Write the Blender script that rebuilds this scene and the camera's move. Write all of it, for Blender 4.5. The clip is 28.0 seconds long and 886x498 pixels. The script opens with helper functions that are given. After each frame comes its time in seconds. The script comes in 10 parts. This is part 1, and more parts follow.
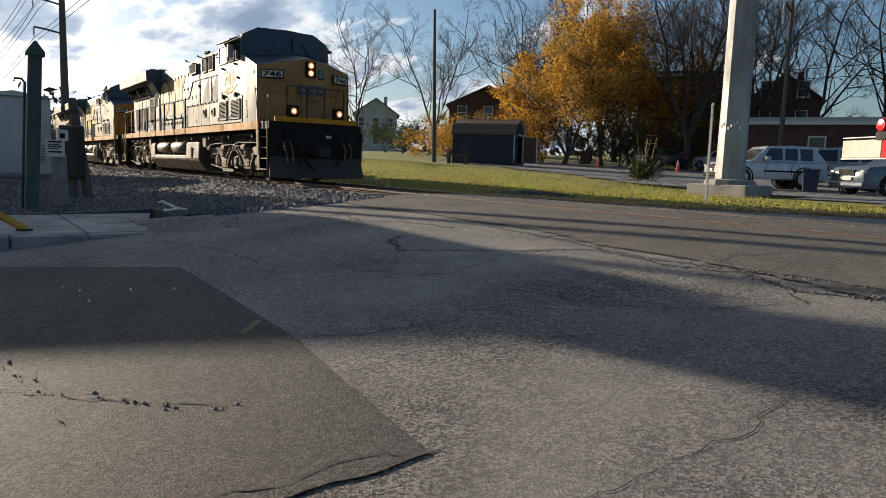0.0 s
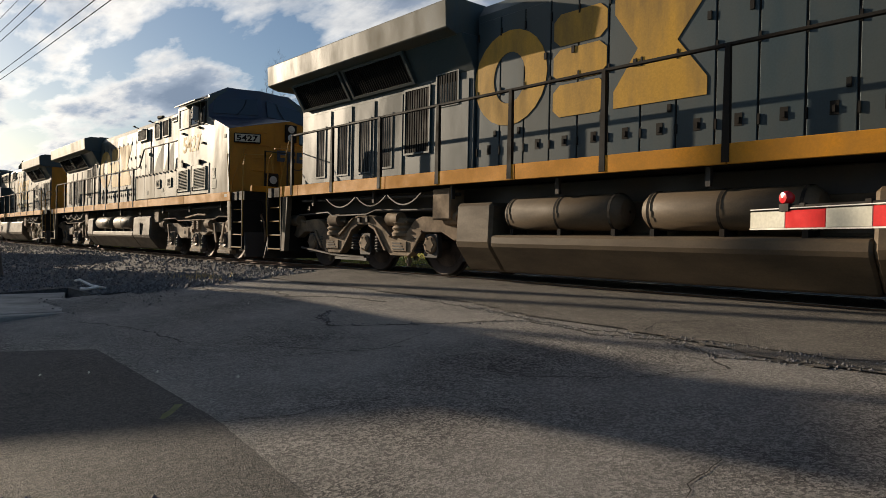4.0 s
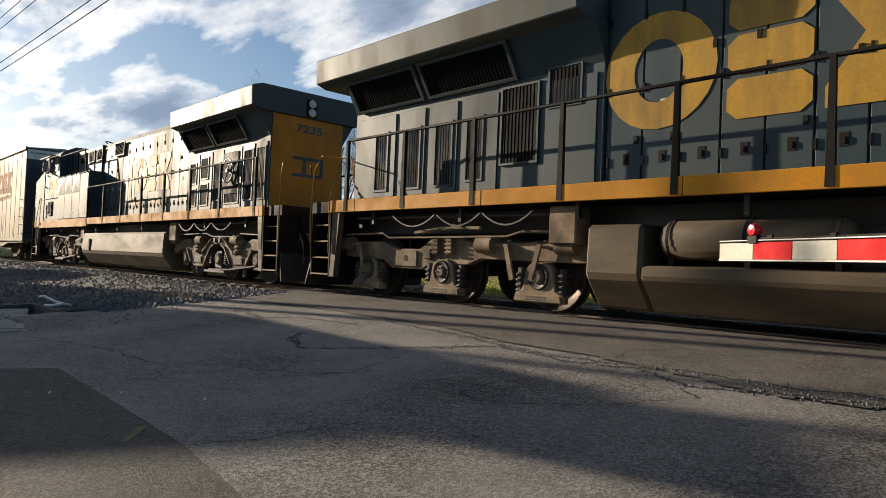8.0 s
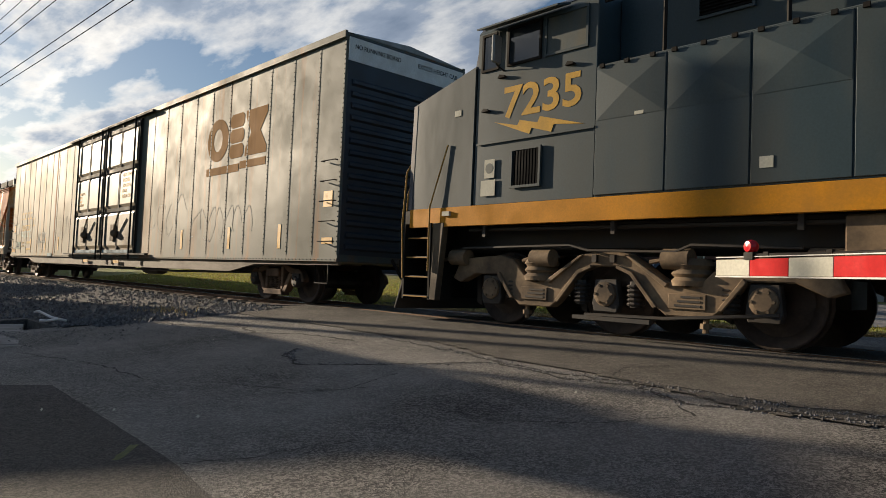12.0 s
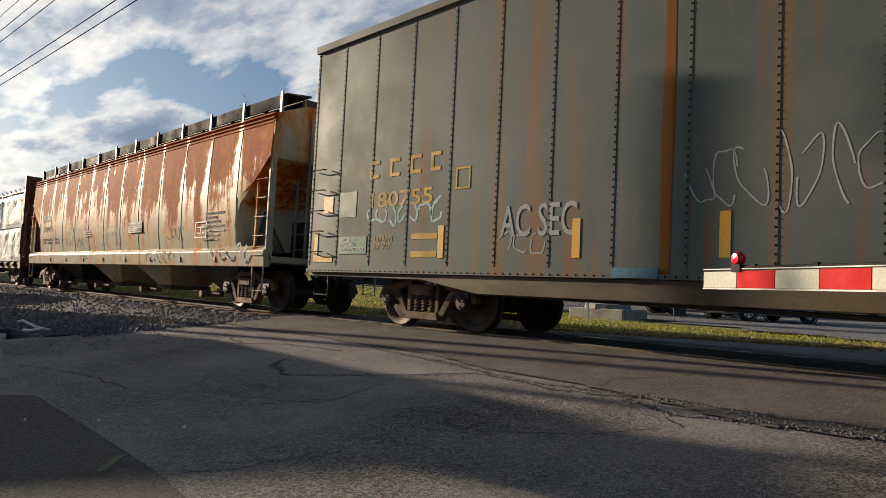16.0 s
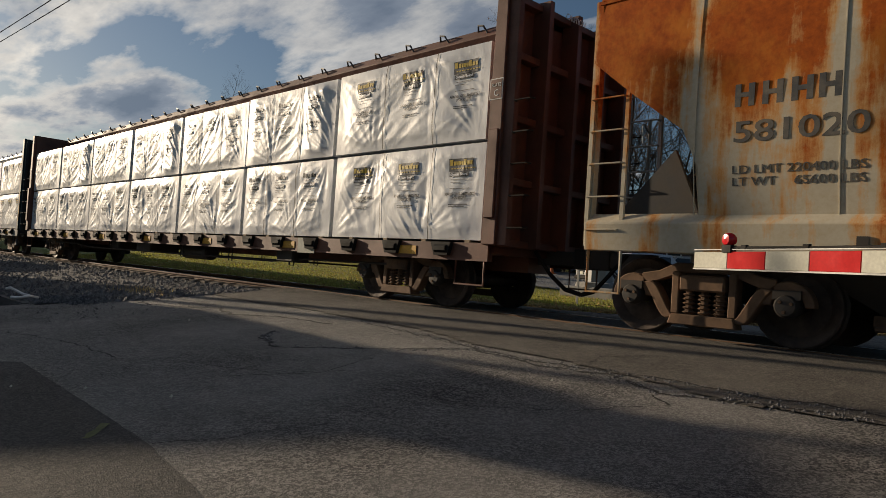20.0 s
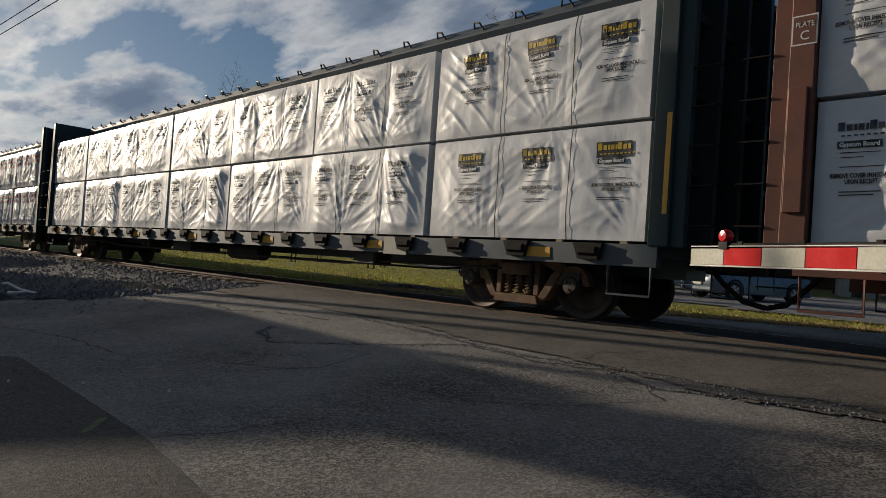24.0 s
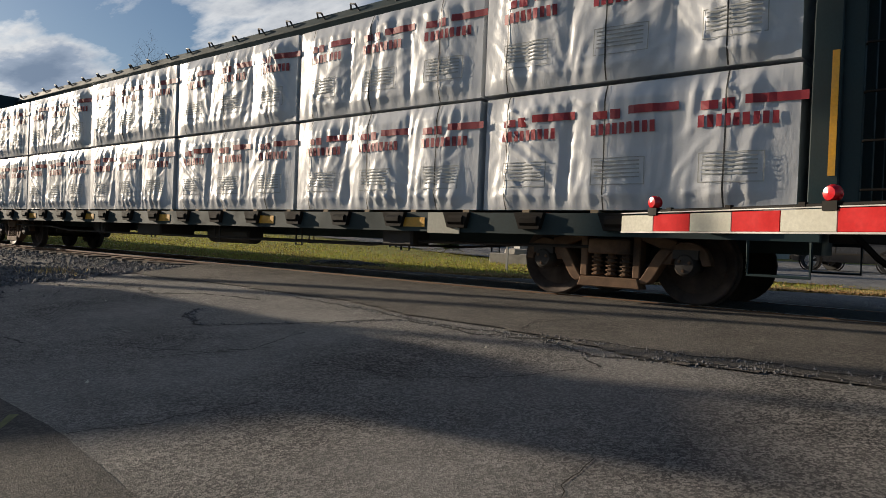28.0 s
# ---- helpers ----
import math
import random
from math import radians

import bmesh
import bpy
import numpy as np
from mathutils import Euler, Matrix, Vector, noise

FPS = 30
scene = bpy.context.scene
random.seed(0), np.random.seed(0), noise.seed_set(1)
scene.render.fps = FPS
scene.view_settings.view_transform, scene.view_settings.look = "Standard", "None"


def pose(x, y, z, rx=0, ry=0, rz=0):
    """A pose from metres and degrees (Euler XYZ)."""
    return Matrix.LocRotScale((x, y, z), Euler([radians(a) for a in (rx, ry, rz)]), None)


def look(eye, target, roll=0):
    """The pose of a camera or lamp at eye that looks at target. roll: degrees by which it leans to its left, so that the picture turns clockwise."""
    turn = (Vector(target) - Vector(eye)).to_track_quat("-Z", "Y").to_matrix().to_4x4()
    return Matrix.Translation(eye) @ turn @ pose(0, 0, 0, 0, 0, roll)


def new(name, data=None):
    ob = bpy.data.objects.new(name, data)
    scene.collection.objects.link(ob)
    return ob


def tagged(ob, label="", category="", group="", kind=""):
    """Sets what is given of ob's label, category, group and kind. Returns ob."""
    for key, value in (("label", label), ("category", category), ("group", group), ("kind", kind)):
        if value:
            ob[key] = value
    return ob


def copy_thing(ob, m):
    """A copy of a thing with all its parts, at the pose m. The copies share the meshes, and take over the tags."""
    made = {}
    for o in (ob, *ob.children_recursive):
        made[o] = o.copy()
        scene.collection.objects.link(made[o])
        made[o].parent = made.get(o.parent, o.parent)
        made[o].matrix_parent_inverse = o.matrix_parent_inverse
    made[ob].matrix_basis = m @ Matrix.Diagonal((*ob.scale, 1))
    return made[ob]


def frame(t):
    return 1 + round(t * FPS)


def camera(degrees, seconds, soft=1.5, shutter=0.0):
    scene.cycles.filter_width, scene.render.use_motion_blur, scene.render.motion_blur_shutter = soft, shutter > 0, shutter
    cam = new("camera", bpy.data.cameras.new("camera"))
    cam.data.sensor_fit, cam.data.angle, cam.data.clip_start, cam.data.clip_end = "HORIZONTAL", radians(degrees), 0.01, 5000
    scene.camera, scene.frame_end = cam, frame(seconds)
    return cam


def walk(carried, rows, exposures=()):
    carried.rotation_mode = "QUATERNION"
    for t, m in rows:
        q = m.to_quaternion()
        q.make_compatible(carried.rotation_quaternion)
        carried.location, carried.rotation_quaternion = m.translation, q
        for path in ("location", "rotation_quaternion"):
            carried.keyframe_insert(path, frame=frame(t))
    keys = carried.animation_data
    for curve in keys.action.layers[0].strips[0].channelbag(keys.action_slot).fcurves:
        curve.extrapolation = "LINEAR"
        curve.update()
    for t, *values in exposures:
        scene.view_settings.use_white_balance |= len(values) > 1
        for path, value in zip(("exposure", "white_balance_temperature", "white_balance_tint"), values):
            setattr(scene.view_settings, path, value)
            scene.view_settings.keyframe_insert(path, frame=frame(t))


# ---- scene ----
cam = camera(65.46, 28.0, soft=0.8)
# eye held at one spot by the roadside; rows: seconds, sway in x, y, z, yaw, pitch, roll
SWAY = [
    (0.0, 0.002, -0.028, -0.021, 55.00, -6.87, -1.80),
    (0.5, 0.005, -0.031, -0.018, 54.63, -6.10, -2.14),
    (1.0, -0.014, 0.001, -0.022, 54.30, -3.08, -1.64),
    (1.5, 0.003, -0.032, -0.013, 53.31, -1.59, -1.36),
    (2.0, 0.004, -0.025, -0.010, 51.87, -1.67, -1.63),
    (2.5, 0.003, -0.017, -0.017, 51.20, -1.72, -1.39),
    (3.0, 0.007, -0.016, -0.010, 50.66, -1.38, -1.34),
    (3.5, 0.011, -0.022, -0.010, 49.87, -1.12, -1.14),
    (5.5, 0.005, 0.002, 0.008, 48.35, 0.53, -1.51),
    (6.0, 0.006, -0.000, 0.001, 47.94, 0.79, -1.50),
    (6.5, -0.000, 0.007, 0.002, 47.62, 1.01, -1.59),
    (7.0, 0.013, 0.015, -0.001, 47.53, 1.41, -1.32),
    (7.5, 0.013, 0.002, 0.002, 47.41, 1.72, -1.67),
    (8.0, 0.011, -0.017, 0.002, 47.14, 1.26, -2.37),
    (8.5, 0.002, -0.013, -0.000, 46.94, 1.12, -2.28),
    (9.0, -0.003, -0.017, 0.005, 46.84, 1.39, -2.51),
    (9.5, -0.007, -0.019, 0.013, 46.80, 1.90, -2.53),
    (10.0, -0.006, -0.020, 0.020, 46.55, 2.21, -2.47),
    (10.5, -0.003, -0.016, 0.018, 46.41, 2.38, -2.52),
    (11.0, -0.001, -0.008, 0.016, 46.35, 2.66, -2.59),
    (11.5, 0.027, -0.007, 0.018, 46.56, 2.83, -2.00),
    (12.0, 0.014, 0.008, 0.016, 47.00, 2.48, -2.40),
    (12.5, 0.011, 0.007, 0.010, 46.78, 2.48, -2.33),
    (14.5, 0.006, -0.004, 0.008, 46.57, 3.39, -2.30),
    (15.0, 0.010, -0.000, 0.007, 46.42, 3.79, -2.23),
    (15.5, 0.010, -0.016, 0.005, 46.02, 3.87, -2.40),
    (16.0, 0.009, -0.003, 0.007, 46.00, 3.48, -2.70),
    (16.5, 0.013, -0.007, 0.007, 46.07, 3.50, -2.97),
    (17.0, 0.005, -0.019, 0.005, 45.83, 2.93, -3.54),
    (17.5, 0.008, -0.013, -0.002, 45.52, 1.96, -3.94),
    (18.0, -0.008, 0.001, -0.004, 45.63, 1.26, -4.31),
    (18.5, -0.004, 0.004, -0.006, 45.44, 1.55, -4.32),
    (19.0, -0.005, 0.004, -0.003, 45.37, 1.81, -4.71),
    (19.5, 0.001, 0.003, -0.005, 45.57, 1.80, -4.44),
    (20.0, -0.003, 0.023, -0.004, 45.30, 1.55, -3.85),
    (20.5, 0.005, 0.016, -0.004, 45.13, 1.51, -4.08),
    (21.0, 0.003, 0.014, -0.004, 45.22, 1.51, -4.00),
    (21.5, 0.002, 0.010, -0.007, 45.34, 1.47, -4.07),
    (23.5, 0.010, 0.018, -0.001, 45.16, 1.30, -4.14),
    (24.0, 0.004, 0.016, -0.011, 45.09, 1.29, -3.99),
    (24.5, 0.012, 0.013, -0.007, 44.78, 0.88, -3.51),
    (25.0, -0.004, 0.013, -0.013, 44.49, 1.05, -3.58),
    (25.5, -0.003, -0.003, -0.018, 43.96, 1.39, -4.22),
    (26.0, -0.004, -0.009, -0.020, 44.36, 2.24, -4.43),
    (26.5, -0.008, 0.004, -0.013, 44.88, 1.53, -4.44),
    (27.0, -0.023, 0.012, -0.007, 44.65, 0.78, -4.55),
    (27.5, -0.060, 0.031, -0.010, 43.00, 0.19, -4.41),
    (28.0, -0.080, 0.096, -0.010, 39.46, -0.63, -2.28),
]
walk(cam, [(t, pose(x, -8.70 + y, 0.62 + z, 90 + p, r, w)) for t, x, y, z, w, p, r in SWAY],
     [(0.0, 0.80, 6250, 10), (0.6, 0.50, 6250, 10), (1.0, 0.06, 6250, 10), (2.0, 0.12, 6300, 10), (3.0, 0.50, 6450, 10), (6.0, 0.38, 6420, 10), (7.0, 0.44, 6390, 10),
      (8.0, 0.76, 6330, 10), (9.0, 0.64, 6270, 10), (10.0, 0.56, 6310, 10), (11.0, 0.44, 6370, 10), (12.0, 0.46, 6450, 10), (15.0, 0.36, 6490, 10), (16.0, 0.48, 6490, 10),
      (17.0, 0.22, 6490, 10), (18.0, 0.44, 6560, 10), (20.0, -0.12, 6620, 10), (21.0, -0.34, 6240, 10), (25.0, -0.24, 6150, 10), (27.0, -0.12, 6150, 10), (28.0, 0.26, 6190, 10)])
# how far the train has rolled since the start: seconds, metres
ROLLED = [(0, -0.9), (1, 5.68), (2, 12.11), (3, 18.33), (4, 24.61), (5, 30.90), (6, 37.21), (7, 43.56), (8, 49.95), (9, 56.30), (10, 62.57), (11, 68.80), (12, 75.14), (13, 81.63), (14, 88.21), (15, 94.82), (16, 101.42), (17, 107.98), (18, 114.55), (19, 121.20), (20, 127.95), (21, 134.82), (22, 141.75), (23, 148.70), (24, 155.65), (25, 162.55), (26, 169.37), (27, 176.08), (28, 182.68)]

# ---- sky and sun ----
SUN_DIR = Vector((-0.952, -0.216, 0.225)).normalized()
world = bpy.data.worlds.new("sky")
scene.world = world
world.use_nodes = True
wn, wl = world.node_tree.nodes, world.node_tree.links
bg = wn["Background"]
bg.inputs[1].default_value = 0.065
sky = wn.new("ShaderNodeTexSky")
sky.sky_type, sky.sun_disc = "NISHITA", False
sky.sun_elevation = math.asin(SUN_DIR.z)
sky.sun_rotation = math.atan2(SUN_DIR.x, SUN_DIR.y)
sky.dust_density, sky.ozone_density = 1.0, 2.9


def wnode(kind, **vals):
    n = wn.new(kind)
    for k, v in vals.items():
        n.inputs[k].default_value = v
    return n


def wmath(op, a, b=0.0, c=0.0):
    n = wn.new("ShaderNodeMath")
    n.operation = op
    for i, v in enumerate((a, b, c)):
        if isinstance(v, (int, float)):
            n.inputs[i].default_value = v
        else:
            wl.new(v, n.inputs[i])
    return n.outputs[0]


# clouds: a flat layer overhead, seen by the direction of view
geo_dir = wn.new("ShaderNodeTexCoord")
sep = wn.new("ShaderNodeSeparateXYZ")
wl.new(geo_dir.outputs["Generated"], sep.inputs[0])
height = wmath("ADD", wmath("MAXIMUM", sep.outputs[2], 0.0), 0.16)
comb = wn.new("ShaderNodeCombineXYZ")
wl.new(wmath("DIVIDE", sep.outputs[0], height), comb.inputs[0])
wl.new(wmath("DIVIDE", sep.outputs[1], height), comb.inputs[1])


def wnoise(scale, detail, rough, shift, stretch=(1, 1, 1)):
    mp = wn.new("ShaderNodeMapping")
    mp.inputs["Location"].default_value = shift
    mp.inputs["Scale"].default_value = stretch
    wl.new(comb.outputs[0], mp.inputs[0])
    n = wnode("ShaderNodeTexNoise", Scale=scale, Detail=detail, Roughness=rough)
    wl.new(mp.outputs[0], n.inputs["Vector"])
    return n.outputs[0]


def wramp(fac, *stops):
    r = wn.new("ShaderNodeValToRGB")
    el = r.color_ramp.elements
    while len(el) < len(stops):
        el.new(0.5)
    for e, (p, c) in zip(el, stops):
        e.position, e.color = p, (*c, 1)
    wl.new(fac, r.inputs[0])
    return r.outputs[0]


def wmix(fac, a, b):
    m = wn.new("ShaderNodeMix")
    m.data_type = "RGBA"
    wl.new(fac, m.inputs[0])
    for i, s in ((6, a), (7, b)):
        if isinstance(s, tuple):
            m.inputs[i].default_value = (*s, 1)
        else:
            wl.new(s, m.inputs[i])
    return m.outputs[2]


dense = wnoise(0.80, 9, 0.56, (3.1, 1.7, 0), (1.0, 1.9, 1))
bulk = wnoise(1.6, 8, 0.6, (7.2, 4.4, 0), (1.0, 1.7, 1))
# clouds near the sun are lit through
to_sun = wn.new("ShaderNodeVectorMath")
to_sun.operation = "DOT_PRODUCT"
to_sun.inputs[1].default_value = SUN_DIR
wl.new(geo_dir.outputs["Generated"], to_sun.inputs[0])
near_sun = wramp(to_sun.outputs["Value"], (0.30, (0.55, 0.58, 0.63)), (0.80, (1.0, 1.0, 1.0)), (0.99, (1.5, 1.42, 1.3)))
# the cloud sheet thins out away from the sun
veil = wmath("ADD", dense, wmath("MULTIPLY", wmath("SUBTRACT", to_sun.outputs["Value"], 0.80), 0.21))
cover = wramp(veil, (0.465, (0, 0, 0)), (0.52, (1, 1, 1)))
thick = wmath("ADD", wmath("MULTIPLY", veil, 0.7), wmath("MULTIPLY", bulk, 0.3))
tone = wramp(thick, (0.47, (11.0, 10.8, 10.4)), (0.515, (8.0, 8.1, 8.2)), (0.555, (3.9, 4.6, 5.7)), (0.62, (2.3, 3.0, 4.1)))
lit = wn.new("ShaderNodeMix")
lit.data_type, lit.blend_type = "RGBA", "MULTIPLY"
lit.inputs[0].default_value = 1.0
wl.new(tone, lit.inputs[6])
wl.new(near_sun, lit.inputs[7])
wl.new(wmix(cover, sky.outputs[0], lit.outputs[2]), bg.inputs[0])

sun = new("sun", bpy.data.lights.new("sun", "SUN"))
sun.data.energy, sun.data.angle, sun.data.color = 5.0, radians(0.32), (1.0, 0.82, 0.60)
sun.matrix_world = look(SUN_DIR * 100, (0, 0, 0))


# ---- materials ----
def mixrgb(nt, fac, a, b, blend="MIX"):
    m = nt.nodes.new("ShaderNodeMix")
    m.data_type, m.blend_type = "RGBA", blend
    for i, s in ((0, fac), (6, a), (7, b)):
        if isinstance(s, tuple):
            m.inputs[i].default_value = (*s, 1)
        elif isinstance(s, (int, float)):
            m.inputs[i].default_value = s
        else:
            nt.links.new(s, m.inputs[i])
    return m.outputs[2]


def noise_of(nt, scale, detail=6, rough=0.6, stretch=(1, 1, 1), coords="Object", shift=0.0):
    tc = nt.nodes.new("ShaderNodeTexCoord")
    mp = nt.nodes.new("ShaderNodeMapping")
    mp.inputs["Scale"].default_value = stretch
    mp.inputs["Location"].default_value = (shift, shift, shift)
    nt.links.new(tc.outputs[coords], mp.inputs[0])
    n = nt.nodes.new("ShaderNodeTexNoise")
    n.inputs["Scale"].default_value, n.inputs["Detail"].default_value, n.inputs["Roughness"].default_value = scale, detail, rough
    nt.links.new(mp.outputs[0], n.inputs["Vector"])
    return n.outputs[0]


def ramp_of(nt, fac, *stops):
    r = nt.nodes.new("ShaderNodeValToRGB")
    el = r.color_ramp.elements
    while len(el) < len(stops):
        el.new(0.5)
    for e, (p, c) in zip(el, stops):
        c = (c, c, c) if isinstance(c, (int, float)) else c
        e.position, e.color = p, (*c, 1)
    nt.links.new(fac, r.inputs[0])
    return r.outputs[0]


def bump_of(nt, fac, strength, distance):
    b = nt.nodes.new("ShaderNodeBump")
    b.inputs["Strength"].default_value, b.inputs["Distance"].default_value = strength, distance
    nt.links.new(fac, b.inputs["Height"])
    return b.outputs[0]


def surface(name, base, rough=0.7, metal=0.0, dirt=None, dirt_amount=0.5, dirt_scale=1.2, dirt_stretch=(1, 1, 1),
            grain=40.0, grain_amount=0.12, bump=0.15, bump_size=0.004, island=0.0, rand=0.0, spec=0.5, rough_vary=0.15, dust=0.0, thin=0.0):
    """A worn surface: base colour, dirt at a large scale, grain at a fine one, both in roughness and relief too."""
    m = bpy.data.materials.new(name)
    m.use_nodes = True
    nt = m.node_tree
    p = nt.nodes["Principled BSDF"]
    fine = noise_of(nt, grain, 4, 0.65)
    col = mixrgb(nt, ramp_of(nt, fine, (0.3, 0.0), (0.7, 1.0)), tuple(c * (1 - grain_amount) for c in base), tuple(min(1, c * (1 + grain_amount)) for c in base))
    big = noise_of(nt, dirt_scale, 7, 0.62, dirt_stretch, shift=3.7)
    if dirt:
        col = mixrgb(nt, ramp_of(nt, big, (0.40, 0.0), (0.66, dirt_amount)), col, dirt)
    if rand or island:
        src = nt.nodes.new("ShaderNodeObjectInfo") if rand else nt.nodes.new("ShaderNodeNewGeometry")
        out = src.outputs["Random"] if rand else src.outputs["Random Per Island"]
        k = rand or island
        col = mixrgb(nt, 1.0, col, ramp_of(nt, out, (0.0, 1 - k), (1.0, 1 + k)), "MULTIPLY")
    nt.links.new(col, p.inputs["Base Color"])
    nt.links.new(ramp_of(nt, big, (0.35, max(0, rough - rough_vary)), (0.65, min(1, rough + rough_vary))), p.inputs["Roughness"])
    p.inputs["Metallic"].default_value = metal
    p.inputs["Specular IOR Level"].default_value = spec
    dusty(p, dust)
    if bump:
        nt.links.new(bump_of(nt, fine, bump, bump_size), p.inputs["Normal"])
    if thin:   # blades and leaves let light through
        tl = nt.nodes.new("ShaderNodeBsdfTranslucent")
        nt.links.new(col, tl.inputs["Color"])
        mx = nt.nodes.new("ShaderNodeMixShader")
        mx.inputs[0].default_value = thin
        nt.links.new(p.outputs[0], mx.inputs[1])
        nt.links.new(tl.outputs[0], mx.inputs[2])
        nt.links.new(mx.outputs[0], nt.nodes["Material Output"].inputs["Surface"])
    return m


def dusty(p, amount):
    """A film of tan dust that catches light at a slant."""
    if amount:
        p.inputs["Sheen Weight"].default_value, p.inputs["Sheen Roughness"].default_value = amount, 0.35
        p.inputs["Sheen Tint"].default_value = (1.0, 0.80, 0.50, 1)


def glowing(name, colour, power):
    m = bpy.data.materials.new(name)
    m.use_nodes = True
    p = m.node_tree.nodes["Principled BSDF"]
    p.inputs["Base Color"].default_value = (*colour, 1)
    p.inputs["Emission Color"].default_value = (*colour, 1)
    p.inputs["Emission Strength"].default_value = power
    return m


def asphalt(name, dark, light, speck=0.5, blotch=0.5):
    """Worn road: pale stones in dark binder, blotches and grit."""
    m = bpy.data.materials.new(name)
    m.use_nodes = True
    nt = m.node_tree
    p = nt.nodes["Principled BSDF"]
    tc = nt.nodes.new("ShaderNodeTexCoord")
    vo = nt.nodes.new("ShaderNodeTexVoronoi")
    vo.inputs["Scale"].default_value = 72
    nt.links.new(tc.outputs["Object"], vo.inputs["Vector"])
    stones = ramp_of(nt, vo.outputs["Color"], (0.36, 0.0), (0.52, 0.34), (0.66, 1.0))
    grit = noise_of(nt, 160, 3, 0.7, shift=2.0)
    big = noise_of(nt, 0.55, 8, 0.62)
    mid = noise_of(nt, 5.0, 6, 0.65, shift=8.0)
    col = mixrgb(nt, stones, dark, light)
    col = mixrgb(nt, ramp_of(nt, grit, (0.53, 0.0), (0.62, 0.95)), col, tuple(c * 0.25 for c in dark))
    col = mixrgb(nt, ramp_of(nt, grit, (0.36, 0.8), (0.43, 0.0)), col, tuple(min(0.5, c * 1.7) for c in light))
    col = mixrgb(nt, ramp_of(nt, mid, (0.3, 0.0), (0.72, speck)), col, tuple(c * 0.55 for c in dark))
    col = mixrgb(nt, ramp_of(nt, big, (0.36, 0.0), (0.68, blotch)), col, tuple(c * 1.25 for c in light))
    nt.links.new(col, p.inputs["Base Color"])
    p.inputs["Roughness"].default_value = 0.82
    p.inputs["Specular IOR Level"].default_value = 0.35
    h = mixrgb(nt, 0.25, mixrgb(nt, 0.6, vo.outputs["Distance"], grit), mid)
    nt.links.new(bump_of(nt, h, 1.0, 0.024), p.inputs["Normal"])
    return m


ROAD = asphalt("old_asphalt", (0.026, 0.026, 0.027), (0.290, 0.275, 0.255))
PATCH = asphalt("dark_asphalt", (0.022, 0.022, 0.024), (0.110, 0.102, 0.094), 0.35, 0.25)
CROSSING = asphalt("crossing_asphalt", (0.050, 0.046, 0.042), (0.185, 0.168, 0.145), 0.6, 0.4)
LOT = asphalt("lot_asphalt", (0.09, 0.09, 0.092), (0.24, 0.24, 0.24), 0.3, 0.5)
CONCRETE = surface("concrete", (0.30, 0.285, 0.26), 0.9, dirt=(0.12, 0.11, 0.10), dirt_amount=0.7, dirt_scale=1.6, grain=70, bump=0.4)
CRACK = surface("crack_dirt", (0.018, 0.017, 0.016), 0.95, dirt=(0.05, 0.045, 0.035), dirt_amount=0.6, dirt_scale=6)
SOIL = surface("soil", (0.085, 0.072, 0.052), 0.95, dirt=(0.12, 0.13, 0.05), dirt_amount=0.8, dirt_scale=0.5, grain=25, bump=0.8, bump_size=0.03)
TURF = surface("turf", (0.225, 0.255, 0.048), 0.95, dirt=(0.20, 0.155, 0.062), dirt_amount=0.85, dirt_scale=0.55, grain=18, grain_amount=0.35, bump=0.9, bump_size=0.05)
GRASS = surface("grass_blades", (0.33, 0.335, 0.060), 0.9, thin=0.5, dirt=(0.26, 0.20, 0.08), dirt_amount=0.75, dirt_scale=0.5, island=0.45, bump=0)
STRAW = surface("dry_grass", (0.46, 0.36, 0.17), 0.9, thin=0.4, island=0.4, bump=0)
STONE = surface("ballast_stone", (0.118, 0.116, 0.118), 0.9, grain=30, grain_amount=0.3, island=0.55, bump=0.3)
STONE_BED = surface("ballast_bed", (0.085, 0.082, 0.080), 0.95, grain=22, grain_amount=0.5, dirt=(0.06, 0.05, 0.045), dirt_scale=1.0, bump=1.0, bump_size=0.04)
TIE = surface("tie_wood", (0.085, 0.068, 0.055), 0.92, grain=60, rand=0.3, bump=0.5)
RAIL_RUST = surface("rail_rust", (0.165, 0.088, 0.048), 0.8, dirt=(0.09, 0.06, 0.045), grain=50, bump=0.3)
RAIL_TOP = surface("rail_steel", (0.42, 0.40, 0.38), 0.28, 0.9, grain=20, bump=0.05)
DARK_STEEL = surface("dark_steel", (0.030, 0.028, 0.027), 0.65, 0.2, dirt=(0.075, 0.058, 0.043), dirt_amount=0.7, dirt_scale=1.5, grain=30)
TRUCK_STEEL = surface("dusty_truck_steel", (0.235, 0.160, 0.090), 0.85, 0.0, dirt=(0.052, 0.044, 0.038), dirt_amount=0.8, dirt_scale=2.2, grain=25, bump=0.3)
TRUCK_RUST = surface("rusty_truck_steel", (0.185, 0.105, 0.056), 0.82, 0.15, dirt=(0.045, 0.034, 0.028), dirt_amount=0.85, dirt_scale=2.0, grain=25, bump=0.3)
WHEEL = surface("wheel_steel", (0.085, 0.060, 0.047), 0.7, 0.4, dirt=(0.03, 0.025, 0.022), dirt_amount=0.7, dirt_scale=3, bump=0.2)
TREAD = surface("bright_tread", (0.55, 0.52, 0.48), 0.3, 1.0, bump=0.03)
GREY_PAINT = surface("weathered_grey_paint", (0.060, 0.082, 0.088), 0.58, spec=0.24, dust=0.18, dirt=(0.125, 0.108, 0.070), dirt_amount=0.75, dirt_scale=1.1, dirt_stretch=(1, 1, 0.35), bump=0.08)
